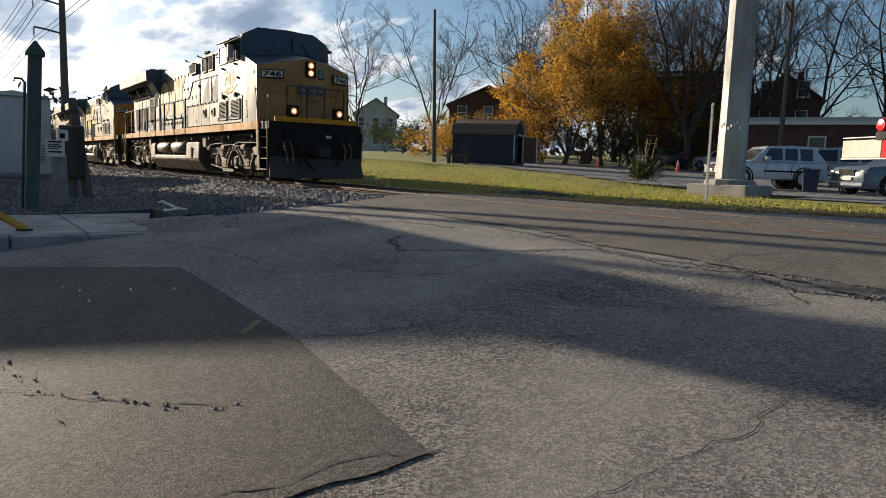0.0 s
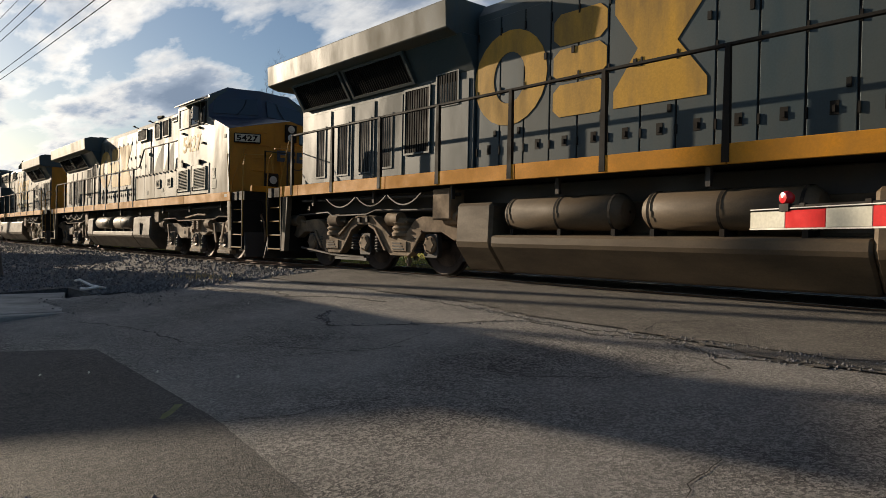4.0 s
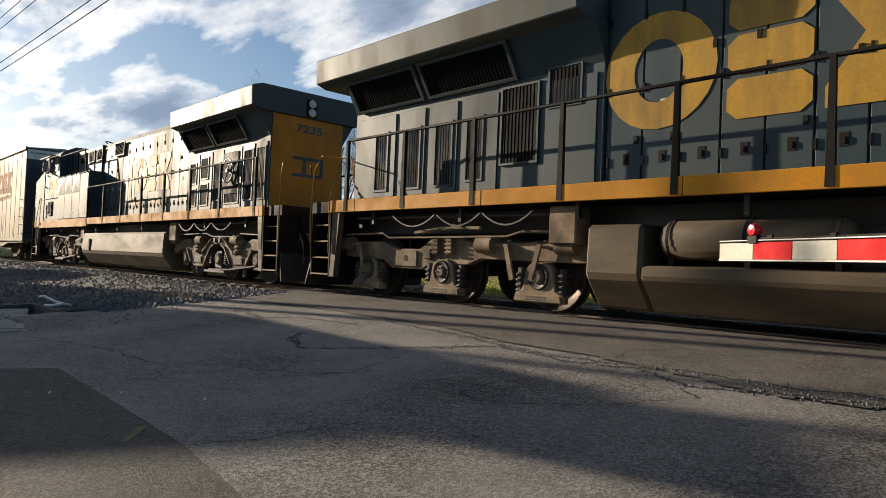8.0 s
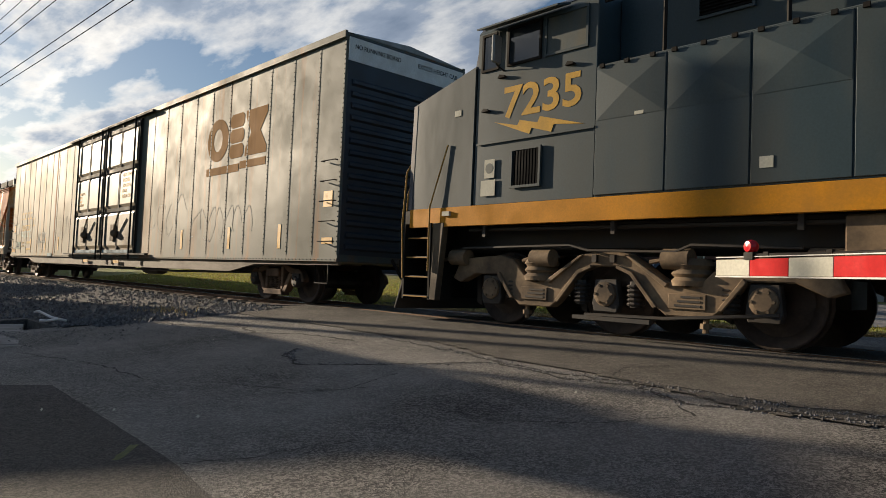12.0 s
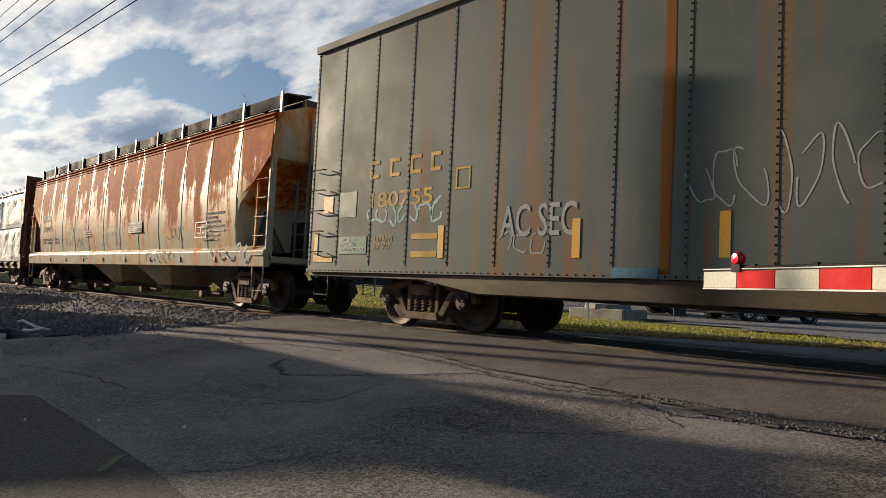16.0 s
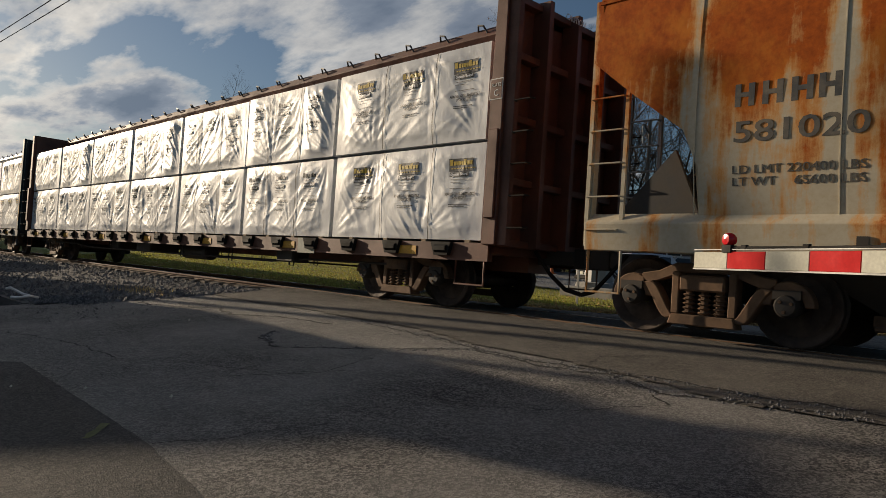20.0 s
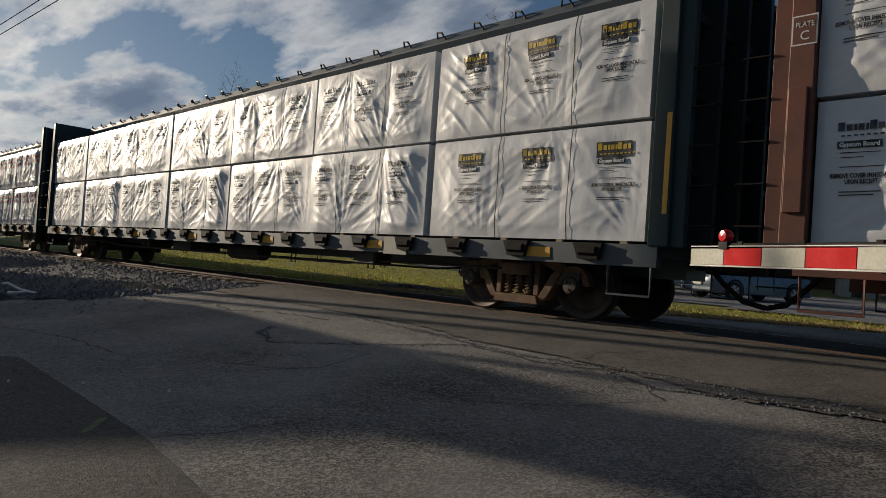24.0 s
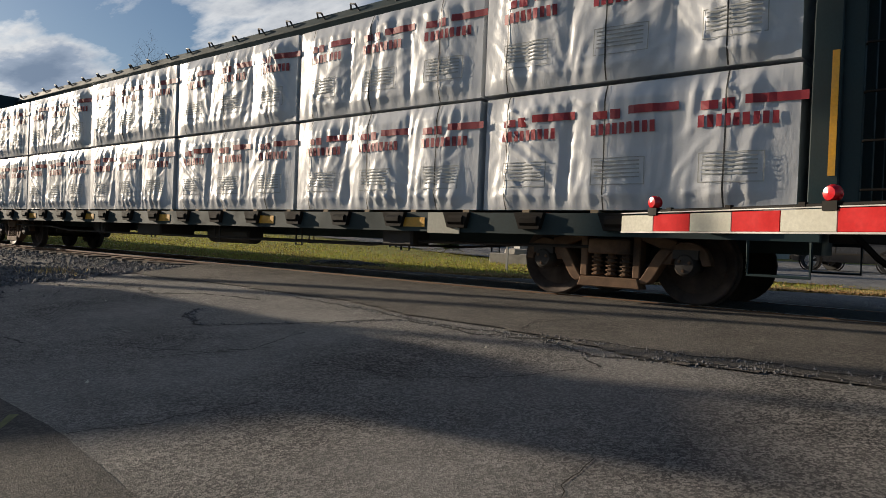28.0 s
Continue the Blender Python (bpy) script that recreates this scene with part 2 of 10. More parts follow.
BLUE_PAINT = surface("faded_blue_paint", (0.034, 0.058, 0.070), 0.55, spec=0.26, dust=0.10, dirt=(0.078, 0.080, 0.070), dirt_amount=0.55, dirt_scale=1.0, dirt_stretch=(1, 1, 0.3), bump=0.06)
ROOF_BLUE = surface("dark_blue_paint", (0.022, 0.035, 0.068), 0.45, dirt=(0.05, 0.05, 0.055), dirt_scale=1.4, bump=0.06)
YELLOW = surface("faded_yellow_paint", (0.60, 0.255, 0.016), 0.65, spec=0.14, dirt=(0.36, 0.18, 0.04), dirt_amount=0.6, dirt_scale=2.0, bump=0.08)
GOLD = surface("gold_lettering", (0.58, 0.33, 0.045), 0.6, spec=0.15, dirt=(0.34, 0.24, 0.10), dirt_amount=0.5, dirt_scale=2.2, bump=0.05)
NOSE_PAINT = surface("dusty_tan_nose_paint", (0.38, 0.200, 0.062), 0.6, spec=0.3, dirt=(0.20, 0.115, 0.050), dirt_amount=0.75, dirt_scale=1.6, dirt_stretch=(1, 1, 0.6), bump=0.1)
NOSE_ORANGE = surface("orange_yellow_nose_paint", (0.46, 0.215, 0.022), 0.6, spec=0.2, dirt=(0.26, 0.14, 0.035), dirt_amount=0.7, dirt_scale=1.6, dirt_stretch=(1, 1, 0.6), bump=0.1)
RAIL_PAINT = surface("dull_yellow_rail_paint", (0.36, 0.20, 0.040), 0.6, spec=0.2, bump=0.05)
TANK_PAINT = surface("dusty_tank_paint", (0.135, 0.098, 0.060), 0.6, spec=0.25, dirt=(0.055, 0.042, 0.030), dirt_amount=0.8, dirt_scale=1.3, dirt_stretch=(0.5, 1, 1.6), bump=0.12)
BLACK = surface("black_paint", (0.013, 0.012, 0.011), 0.75, dirt=(0.040, 0.030, 0.022), dirt_scale=2.0, bump=0.05, spec=0.14)
LOUVRE = surface("louvre_black", (0.008, 0.008, 0.008), 0.8, bump=0.05, spec=0.15)
WHITE = surface("white_paint", (0.72, 0.71, 0.68), 0.5, dirt=(0.5, 0.47, 0.42), dirt_scale=3, bump=0.05)
RED = surface("red_reflective", (0.55, 0.016, 0.018), 0.65, spec=0.1, dirt=(0.40, 0.03, 0.03), dirt_scale=5, bump=0.04)
CREAM = surface("dusty_white_reflective", (0.52, 0.51, 0.43), 0.65, spec=0.12, dirt=(0.48, 0.46, 0.38), dirt_scale=4, bump=0.04)
RED_LENS = surface("red_lens", (0.60, 0.010, 0.018), 0.12, bump=0)
ORANGE = surface("orange_plastic", (0.85, 0.16, 0.02), 0.5, bump=0)
GALV = surface("galvanised_steel", (0.33, 0.33, 0.325), 0.55, 0.3, dirt=(0.18, 0.18, 0.172), dirt_amount=0.9, dirt_scale=1.1, dirt_stretch=(1, 1, 0.3), bump=0.1)
OLD_WOOD = surface("weathered_pole_wood", (0.125, 0.105, 0.085), 0.9, dirt=(0.055, 0.045, 0.038), dirt_scale=3, dirt_stretch=(1, 1, 0.08), grain=60, bump=0.5)
LAMP_ON = glowing("lit_headlight", (1.0, 0.70, 0.34), 1.6)
# weak emission stands in for lamp light reflected by the bowl
LAMP_BOWL = glowing("bowl_glow_for_lamplight", (0.80, 0.30, 0.08), 0.30)
LENS = surface("lens_glass", (0.55, 0.55, 0.52), 0.15, bump=0)


def glass(name, tint=(0.02, 0.025, 0.03), rough=0.06):
    m = bpy.data.materials.new(name)
    m.use_nodes = True
    p = m.node_tree.nodes["Principled BSDF"]
    p.inputs["Base Color"].default_value = (*tint, 1)
    p.inputs["Roughness"].default_value = rough
    p.inputs["Specular IOR Level"].default_value = 0.7
    return m


GLASS = glass("dark_glass")


# ---- mesh building ----
class Geo:
    """Collects vertices and faces of one mesh."""

    def __init__(self):
        self.v, self.f = [], []

    def add(self, vs, fs):
        o = len(self.v)
        self.v += [tuple(p) for p in vs]
        self.f += [tuple(i + o for i in f) for f in fs]
        return self

    def box(self, x0, y0, z0, x1, y1, z1):
        x0, x1 = min(x0, x1), max(x0, x1)
        y0, y1 = min(y0, y1), max(y0, y1)
        z0, z1 = min(z0, z1), max(z0, z1)
        vs = [(x, y, z) for z in (z0, z1) for y in (y0, y1) for x in (x0, x1)]
        return self.add(vs, [(0, 2, 3, 1), (4, 5, 7, 6), (0, 1, 5, 4), (2, 6, 7, 3), (0, 4, 6, 2), (1, 3, 7, 5)])

    def prism(self, pts, axis, a, b):
        """A polygon drawn in the two other axes (in xyz order), pushed from a to b along the axis."""
        n = len(pts)
        put = {"x": lambda p, t: (t, p[0], p[1]), "y": lambda p, t: (p[0], t, p[1]), "z": lambda p, t: (p[0], p[1], t)}[axis]
        area = sum(pts[i][0] * pts[(i + 1) % n][1] - pts[(i + 1) % n][0] * pts[i][1] for i in range(n))
        if (area < 0) != (axis == "y"):
            pts = pts[::-1]
        a, b = min(a, b), max(a, b)
        vs = [put(p, a) for p in pts] + [put(p, b) for p in pts]
        fs = [tuple(range(n))[::-1], tuple(range(n, 2 * n))]
        fs += [(i, (i + 1) % n, n + (i + 1) % n, n + i) for i in range(n)]
        return self.add(vs, fs)

    def cyl(self, p, q, r, n=12, r2=None):
        return self.tube([p, q], r, n, r2)

    def tube(self, pts, r, n=6, r2=None, closed_ends=True):
        pts = [Vector(p) for p in pts]
        r2 = r if r2 is None else r2
        o = len(self.v)
        for i, p in enumerate(pts):
            d = (pts[min(i + 1, len(pts) - 1)] - pts[max(i - 1, 0)]).normalized()
            up = Vector((0, 0, 1)) if abs(d.z) < 0.95 else Vector((0, 1, 0))
            s = d.cross(up).normalized()
            t = s.cross(d)
            rr = r + (r2 - r) * i / (len(pts) - 1)
            self.v += [tuple(p + rr * (math.cos(a) * s + math.sin(a) * t)) for a in (2 * math.pi * (k + 0.5) / n for k in range(n))]
        for i in range(len(pts) - 1):
            for k in range(n):
                a, b = o + i * n + k, o + i * n + (k + 1) % n
                self.f.append((a, b, b + n, a + n))
        if closed_ends:
            self.f.append(tuple(o + k for k in range(n))[::-1])
            e = o + (len(pts) - 1) * n
            self.f.append(tuple(e + k for k in range(n)))
        return self

    def lathe(self, prof, centre, axis="y", n=20):
        """prof: (radius, along) pairs, turned about the axis through centre."""
        o = len(self.v)
        cx, cy, cz = centre
        for r, t in prof:
            for k in range(n):
                a = 2 * math.pi * k / n
                c, s = r * math.cos(a), r * math.sin(a)
                self.v.append({"y": (cx + c, cy + t, cz + s), "x": (cx + t, cy + c, cz + s), "z": (cx + c, cy + s, cz + t)}[axis])
        for i in range(len(prof) - 1):
            for k in range(n):
                a, b = o + i * n + k, o + i * n + (k + 1) % n
                self.f.append((a, a + n, b + n, b) if axis != "y" else (a, b, b + n, a + n))
        return self

    def ball(self, centre, r, n=8, squash=1.0):
        rings = n // 2 + 1
        prof = [(max(0.001, r * math.sin(math.pi * i / rings)), -r * squash * math.cos(math.pi * i / rings)) for i in range(rings + 1)]
        return self.lathe(prof, centre, "z", n)

    def quad(self, a, b, c, d):
        return self.add([a, b, c, d], [(0, 1, 2, 3)])

    def mesh(self, name, material, bevel=0.0, smooth=False):
        me = bpy.data.meshes.new(name)
        me.from_pydata(self.v, [], self.f)
        if bevel:
            bm = bmesh.new()
            bm.from_mesh(me)
            es = [e for e in bm.edges if len(e.link_faces) == 2 and e.calc_face_angle(0) > 0.6]
            bmesh.ops.bevel(bm, geom=es, offset=bevel, segments=1, affect="EDGES", clamp_overlap=True)
            bm.to_mesh(me)
            bm.free()
        me.materials.append(material)
        if smooth:
            me.shade_smooth()
            me.set_sharp_from_angle(angle=radians(40))
        return me


def part(name, geo, material, parent=None, label="", bevel=0.0, smooth=False):
    ob = new(name, geo if isinstance(geo, bpy.types.Mesh) else geo.mesh(name, material, bevel, smooth))
    if parent:
        ob.parent = parent
    return tagged(ob, label) if label else ob


def thing(name, label, category, at=None, group="", kind=""):
    ob = new(name)
    ob.empty_display_size = 0.3
    if at:
        ob.matrix_basis = at
    return tagged(ob, label, category, group, kind)


def lettering(name, body, size, at, material, parent=None, label="", width=None, depth=0.004, bold=0.0):
    """Raised letters; at: the pose of the text's lower left corner, in the parent's space (its x along, its y up)."""
    cu = bpy.data.curves.new("letters", "FONT")
    cu.body, cu.size, cu.extrude, cu.offset, cu.resolution_u = body, size, depth / 2, bold, 3
    ob = bpy.data.objects.new("letters", cu)
    me = bpy.data.meshes.new_from_object(ob)
    bpy.data.objects.remove(ob)
    bpy.data.curves.remove(cu)
    if width and me.vertices:
        xs = [v.co.x for v in me.vertices]
        k = width / (max(xs) - min(xs))
        me.transform(Matrix.Diagonal((k, 1, 1, 1)))
    me.materials.clear()
    me.materials.append(material)
    me.name = name
    ob = part(name, me, material, parent, label)
    ob.matrix_basis = at
    return ob


WIRE = surface("wire_black", (0.02, 0.02, 0.02), 1.0, bump=0, spec=0.0, rough_vary=0.0)


def side(x, y, z):
    """A pose for writing on the flank that faces the road."""
    return pose(x, y, z, 90, 0, 0)

# ---- ground, road, track ----
def lerp(v, a, b):
    return min(1.0, max(0.0, (v - a) / (b - a)))


def ground_z(x, y):
    """Height of the land: a humped crossing at the track, falling to the near road, rising gently beyond."""
    if y < -1.9:
        return -0.03 - 0.62 * lerp(-y, 1.9, 8.7)
    return -0.03 + 0.02 * (1 - lerp(abs(y), 1.1, 1.8)) + 0.11 * lerp(y, 10, 15) + 0.034 * max(0.0, -x - 14) * lerp(y, 3, 10) * (1 - 0.6 * lerp(-x, 60, 160)) + 0.018 * max(0.0, y - 24) * (1 - lerp(y, 120, 300))


def sheet(xs, ys, dz, keep=None, wobble=0.0):
    g = Geo()
    nx = len(xs)
    for y in ys:
        for x in xs:
            g.v.append((x, y, ground_z(x, y) + dz + wobble * noise.noise((x * 0.35, y * 0.35, 1.3))))
    for j in range(len(ys) - 1):
        for i in range(nx - 1):
            if keep is None or keep((xs[i] + xs[i + 1]) / 2, (ys[j] + ys[j + 1]) / 2):
                a = j * nx + i
                g.f.append((a, a + 1, a + nx + 1, a + nx))
    return g


def spread(a, b, n):
    return [a + (b - a) * i / n for i in range(n + 1)]


FAR = [-2500, -1200, -600, -300, -160, -100, -80]
gx = FAR + spread(-60, 40, 80) + [60, 90, 160, 400, 1200, 2500]
gy = [-2500, -800, -300, -120, -60] + spread(-40, 60, 100) + [80, 110, 160, 300, 700, 1500, 2500]
land = sheet(gx, gy, -0.05, wobble=0.03)
land.v = [(x, y, z - (0.45 if x < -12.9 and -9.5 < y < 3.2 else 0.0) - (0.25 if -12.9 <= x < 40 and -60 < y < 1.0 else 0.0)) for x, y, z in land.v]
part("ground", land, TURF)
tagged(bpy.data.objects["ground"], "rough grass and earth reaching the horizon", "ground", kind="structure")


def grass_edge(x):
    """The far kerbless edge of the street, slanting away."""
    return 0.75 + 0.52 * max(0.0, x + 11.2)


def on_road(x, y):
    if y < -1.9:
        return x > -12.0 - 0.25 * max(0.0, -3.0 - y) * 0.2
    return x > -12.4 and y < grass_edge(x)


road = part("road", sheet(spread(-13.0, 30, 172), spread(-40, -12, 28) + spread(-11.8, 16, 139), -0.02, on_road, 0.012), ROAD)
tagged(road, "old cracked asphalt street rising to the level crossing", "road", kind="structure")
# newer, darker patch with a straight seam parallel to the track
def patch_edge(x):
    """Far edge of the darker patch: its seam beside the lane, cut back slantwise at the kerb end."""
    return min(float(np.interp(x, (-7.2, -4.05, -2.25, -2.0), (-6.91, -7.01, -7.23, -7.27))), -6.91 + 0.917 * (x + 7.18)) + 0.008 * noise.noise((x * 6, 0, 3))


g = Geo()
px, n = spread(-9.6, -2.14, 150), 60
for x in px:
    for k in range(n + 1):
        y = patch_edge(x) - (12.0 + patch_edge(x)) * (k / n) ** 1.6
        xx = x + (0.05 * noise.noise((y * 3, 0, 7)) - 0.12 * min(1.0, max(0.0, -7.2 - y)) if x == px[-1] else 0.0)
        g.v.append((xx, y, ground_z(xx, y) - 0.012 + 0.012 * noise.noise((xx * 0.35, y * 0.35, 1.3))))
for i in range(len(px) - 1):
    g.f += [(i * (n + 1) + k, i * (n + 1) + k + 1, (i + 1) * (n + 1) + k + 1, (i + 1) * (n + 1) + k) for k in range(n)]
patch = part("asphalt_patch", g, PATCH, road, "darker asphalt patch")
strip = part("asphalt_strip", sheet(spread(-12.3, 12, 160), spread(-3.75, -0.80, 46), -0.006, lambda x, y: y > -2.95 - 0.06 * math.sin(x * 2.3) - 0.13 * min(5.0, max(0.0, x + 7)), 0.012), CROSSING, road, "brown-grey asphalt strip beside the rails")
strip = part("asphalt_strip", sheet(spread(-12.3, 12, 120), spread(-0.66, 0.66, 6), 0.005), CROSSING, road, "asphalt between the rails")
strip = part("asphalt_strip", sheet(spread(-12.3, 12, 120), spread(0.86, 1.9, 8), 0.004, None, 0.012), CROSSING, road)


def paving_top(x, y):
    """How far the uppermost layer of the street lies below the ground line."""
    if y > -2.95 - 0.06 * math.sin(x * 2.3) - 0.13 * min(5.0, max(0.0, x + 7)):
        return -0.006
    if -9.6 < x < -2.2 and y < patch_edge(x):
        return -0.012
    return -0.02


def crack(pts, w, seed, name="crack", material=CRACK):
    """A ragged crack along a line of ground points."""
    rnd = random.Random(seed)
    line = []
    for (x0, y0), (x1, y1) in zip(pts, pts[1:]):
        n = max(2, int(math.hypot(x1 - x0, y1 - y0) / 0.05))
        for k in range(n):
            t = k / n
            px, py = x0 + (x1 - x0) * t, y0 + (y1 - y0) * t
            line.append((px + 0.07 * noise.noise((px * 3, py * 3, seed)) + 0.03 * noise.noise((px * 11, py * 11, seed)) + rnd.gauss(0, 0.004), py + 0.07 * noise.noise((px * 3, py * 3, seed + 9.5)) + 0.03 * noise.noise((px * 11, py * 11, seed + 4.5)) + rnd.gauss(0, 0.007)))
    g = Geo()
    for k, (x, y) in enumerate(line):
        a, b = line[max(0, k - 1)], line[min(len(line) - 1, k + 1)]
        d = Vector((b[0] - a[0], b[1] - a[1])).normalized()
        ww = w * rnd.uniform(0.2, 1.2)
        for s in (-1, 1):
            px, py = x - d.y * ww * s, y + d.x * ww * s
            g.v.append((px, py, ground_z(px, py) + paving_top(px, py) + 0.0035 + 0.012 * noise.noise((px * 0.35, py * 0.35, 1.3))))
    for k in range(len(line) - 1):
        g.f.append((2 * k, 2 * k + 1, 2 * k + 3, 2 * k + 2))
    part(name, g, material, road)


crack([(-4.75, -3.45), (-3.8, -3.62), (-3.15, -3.45), (-2.6, -3.78), (-2.0, -3.62), (-1.2, -3.5), (0.5, -3.6)], 0.028, 1)
crack([(-7.1, -3.1), (-5.6, -3.25), (-4.25, -3.5), (-3.17, -3.40), (-2.1, -3.38), (-0.5, -3.3)], 0.020, 2)
crack([(-6.1, -4.75), (-5.5, -4.25), (-4.75, -3.47)], 0.02, 3)
crack([(-7.15, -4.30), (-6.9, -4.62), (-6.3, -4.80), (-6.1, -4.73)], 0.03, 4)
crack([(-2.33, -4.05), (-2.7, -4.6), (-3.25, -5.05), (-4.2, -5.2)], 0.007, 5)
crack([(-2.33, -4.05), (-2.57, -3.82)], 0.014, 6)
crack([(-1.55, -5.65), (-1.48, -6.2), (-1.49, -6.7), (-1.6, -7.2)], 0.004, 7)
crack([(-5.3, -8.75), (-4.22, -8.59), (-3.92, -8.36), (-3.6, -8.08), (-3.36, -7.86), (-3.1, -7.66)], 0.007, 8)
crack([(-3.92, -8.36), (-4.3, -8.38), (-4.58, -8.32), (-4.9, -8.1)], 0.004, 9)
crack([(-3.5, -7.98), (-3.3, -8.3), (-3.1, -8.7)], 0.003, 19)
crack([(-2.16, -7.20), (-2.28, -7.5), (-2.33, -7.8), (-2.4, -8.3)], 0.007, 10)
crack([(-5.1, -4.5), (-4.9, -5.2), (-5.4, -5.9)], 0.009, 11)
crack([(-6.3, -5.9), (-5.2, -5.5), (-4.8, -5.0)], 0.008, 12)
crack([(-4.0, -7.0), (-3.75, -6.4), (-3.6, -6.0)], 0.008, 13)
crack([(-3.3, -2.5), (-3.6, -2.9), (-3.5, -3.35)], 0.012, 14)
crack([(-11.8, -4.4), (-10.6, -4.15), (-9.6, -3.75), (-8.9, -4.0), (-8.2, -3.6), (-7.1, -3.5)], 0.035, 15)
crack([(-9.8, -6.7), (-8.2, -6.3), (-6.8, -6.2)], 0.012, 18)
# crumbs of stone along the broken edges
crumbs = Geo()
rnd = random.Random(71)
for line, n in ((((-7.1, -3.1), (-5.6, -3.25), (-4.25, -3.5), (-3.17, -3.40), (-2.1, -3.38), (-0.5, -3.3)), 420), (((-4.75, -3.45), (-3.8, -3.62), (-3.15, -3.45), (-2.6, -3.78), (-2.0, -3.62), (-1.2, -3.5), (0.5, -3.6)), 420), (((-7.15, -4.30), (-6.9, -4.62), (-6.3, -4.80), (-5.2, -4.0), (-4.75, -3.47)), 260), (((-5.3, -8.75), (-3.92, -8.36), (-3.1, -7.66)), 60)):
    for _ in range(n):
        k = rnd.randrange(len(line) - 1)
        t = rnd.random()
        x = line[k][0] + (line[k + 1][0] - line[k][0]) * t + rnd.gauss(0, 0.05)
        y = line[k][1] + (line[k + 1][1] - line[k][1]) * t + rnd.gauss(0, 0.035)
        r = rnd.uniform(0.005, 0.016)
        z = ground_z(x, y) + paving_top(x, y) + 0.012 * noise.noise((x * 0.35, y * 0.35, 1.3)) - 0.002
        crumbs.add([(x - r, y - r * 0.4, z), (x + r * 0.5, y - r, z), (x + r, y + r * 0.5, z), (x - r * 0.4, y + r, z), (x + r * 0.1, y, z + r * 1.1)], [(0, 1, 4), (1, 2, 4), (2, 3, 4), (3, 0, 4)])
tagged(part("crumbled_asphalt", crumbs, STONE), "small crumbs of broken asphalt along the seams", "rubble", kind="stuff")
# small litter and pale flecks
for i, (x, y) in enumerate(((-6.6, -7.9), (-6.3, -7.55), (-6.05, -7.25), (-5.6, -6.86), (-6.9, -8.0), (-6.1, -7.9), (-4.9, -6.5), (-3.3, -4.1), (-3.6, -8.4), (-8.6, -4.7))):
    g = Geo()
    rnd = random.Random(i)
    a = rnd.uniform(0, 3)
    w, h = rnd.uniform(0.008, 0.020), rnd.uniform(0.006, 0.010)
    z = ground_z(x, y)
    g.add([(x - w, y - h, z), (x + w, y - h * 0.6, z), (x + w * 0.8, y + h, z + 0.012), (x - w * 0.7, y + h, z + 0.008), (x, y, z + 0.02)], [(0, 1, 4), (1, 2, 4), (2, 3, 4), (3, 0, 4)])
    tagged(part("paper_scrap", g, CREAM), "small pale paper scrap lying on the road", "litter", "litter on the road")
crack([(-4.37, -7.26), (-4.50, -7.15), (-4.62, -7.03)], 0.035, 55, "paint_mark", surface("faded_green_paint", (0.15, 0.16, 0.05), 0.85, dirt=(0.05, 0.05, 0.045), dirt_amount=0.5, dirt_scale=8))

# raised slab walk, kerb and gravel verge on the approach side
walkway = thing("pavement", "grey concrete sidewalk slabs beside the gravel", "sidewalk", kind="structure")
for i in range(5):
    y1 = -5.75 - 1.55 * i
    part("slab", Geo().prism([(-10.58, y1 - (0.75 if i == 0 else 0.0)), (-13.92, y1), (-13.92, y1 - 1.53), (-10.58, y1 - 1.53)], "z", -0.8, -0.465 - 0.004 * (i % 2)), CONCRETE, walkway, bevel=0.012)
g = Geo()
for k in range(7):
    y = -12.8 + 0.92 * k
    g.prism([(-10.36, y), (-10.575, y), (-10.575, y + 0.9), (-10.36, y + 0.9)], "z", -0.85, -0.475)
tagged(part("kerb", g, CONCRETE, bevel=0.02), "worn concrete kerb", "kerb", kind="structure")
rub = Geo()
rnd = random.Random(5)
for k in range(260):
    x, y = rnd.uniform(-12.4, -9.6), rnd.uniform(-6.6, -3.6)
    if y > -4.0 + 0.5 * (x + 11) and x > -11:
        continue
    r = rnd.uniform(0.006, 0.022)
    rub.add([(x - r, y, ground_z(x, y)), (x, y - r, ground_z(x, y)), (x + r, y, ground_z(x, y)), (x, y + r, ground_z(x, y)), (x + r * 0.2, y, ground_z(x, y) + r)], [(0, 1, 4), (1, 2, 4), (2, 3, 4), (3, 0, 4)])
tagged(part("rubble", rub, STONE), "crumbled asphalt and grit along the road edge", "rubble", kind="stuff")

# track: bed, ties, rails
g = Geo()
g.prism([(-9.4, -0.56), (-8.6, -0.48), (-6.7, -0.44), (-5.7, -0.385), (-5.7, -0.8), (-9.4, -0.8)], "x", -400, -13.95)
for x0, x1 in ((-400, -12.35), (12.1, 80)):
    g.prism([(-5.7, -0.385), (-5.2, -0.35), (-2.4, -0.12), (2.4, -0.12), (3.3, -0.3), (3.3, -0.8), (-5.7, -0.8)], "x", x0, x1)
bed = tagged(part("track_bed", g, STONE_BED), "dark crushed-stone track bed", "track bed", kind="structure")


def bed_z(y):
    return float(np.interp(y, (-9.4, -8.6, -6.7, -5.2, -2.4, 2.4, 3.3), (-0.56, -0.48, -0.44, -0.35, -0.12, -0.12, -0.3)))


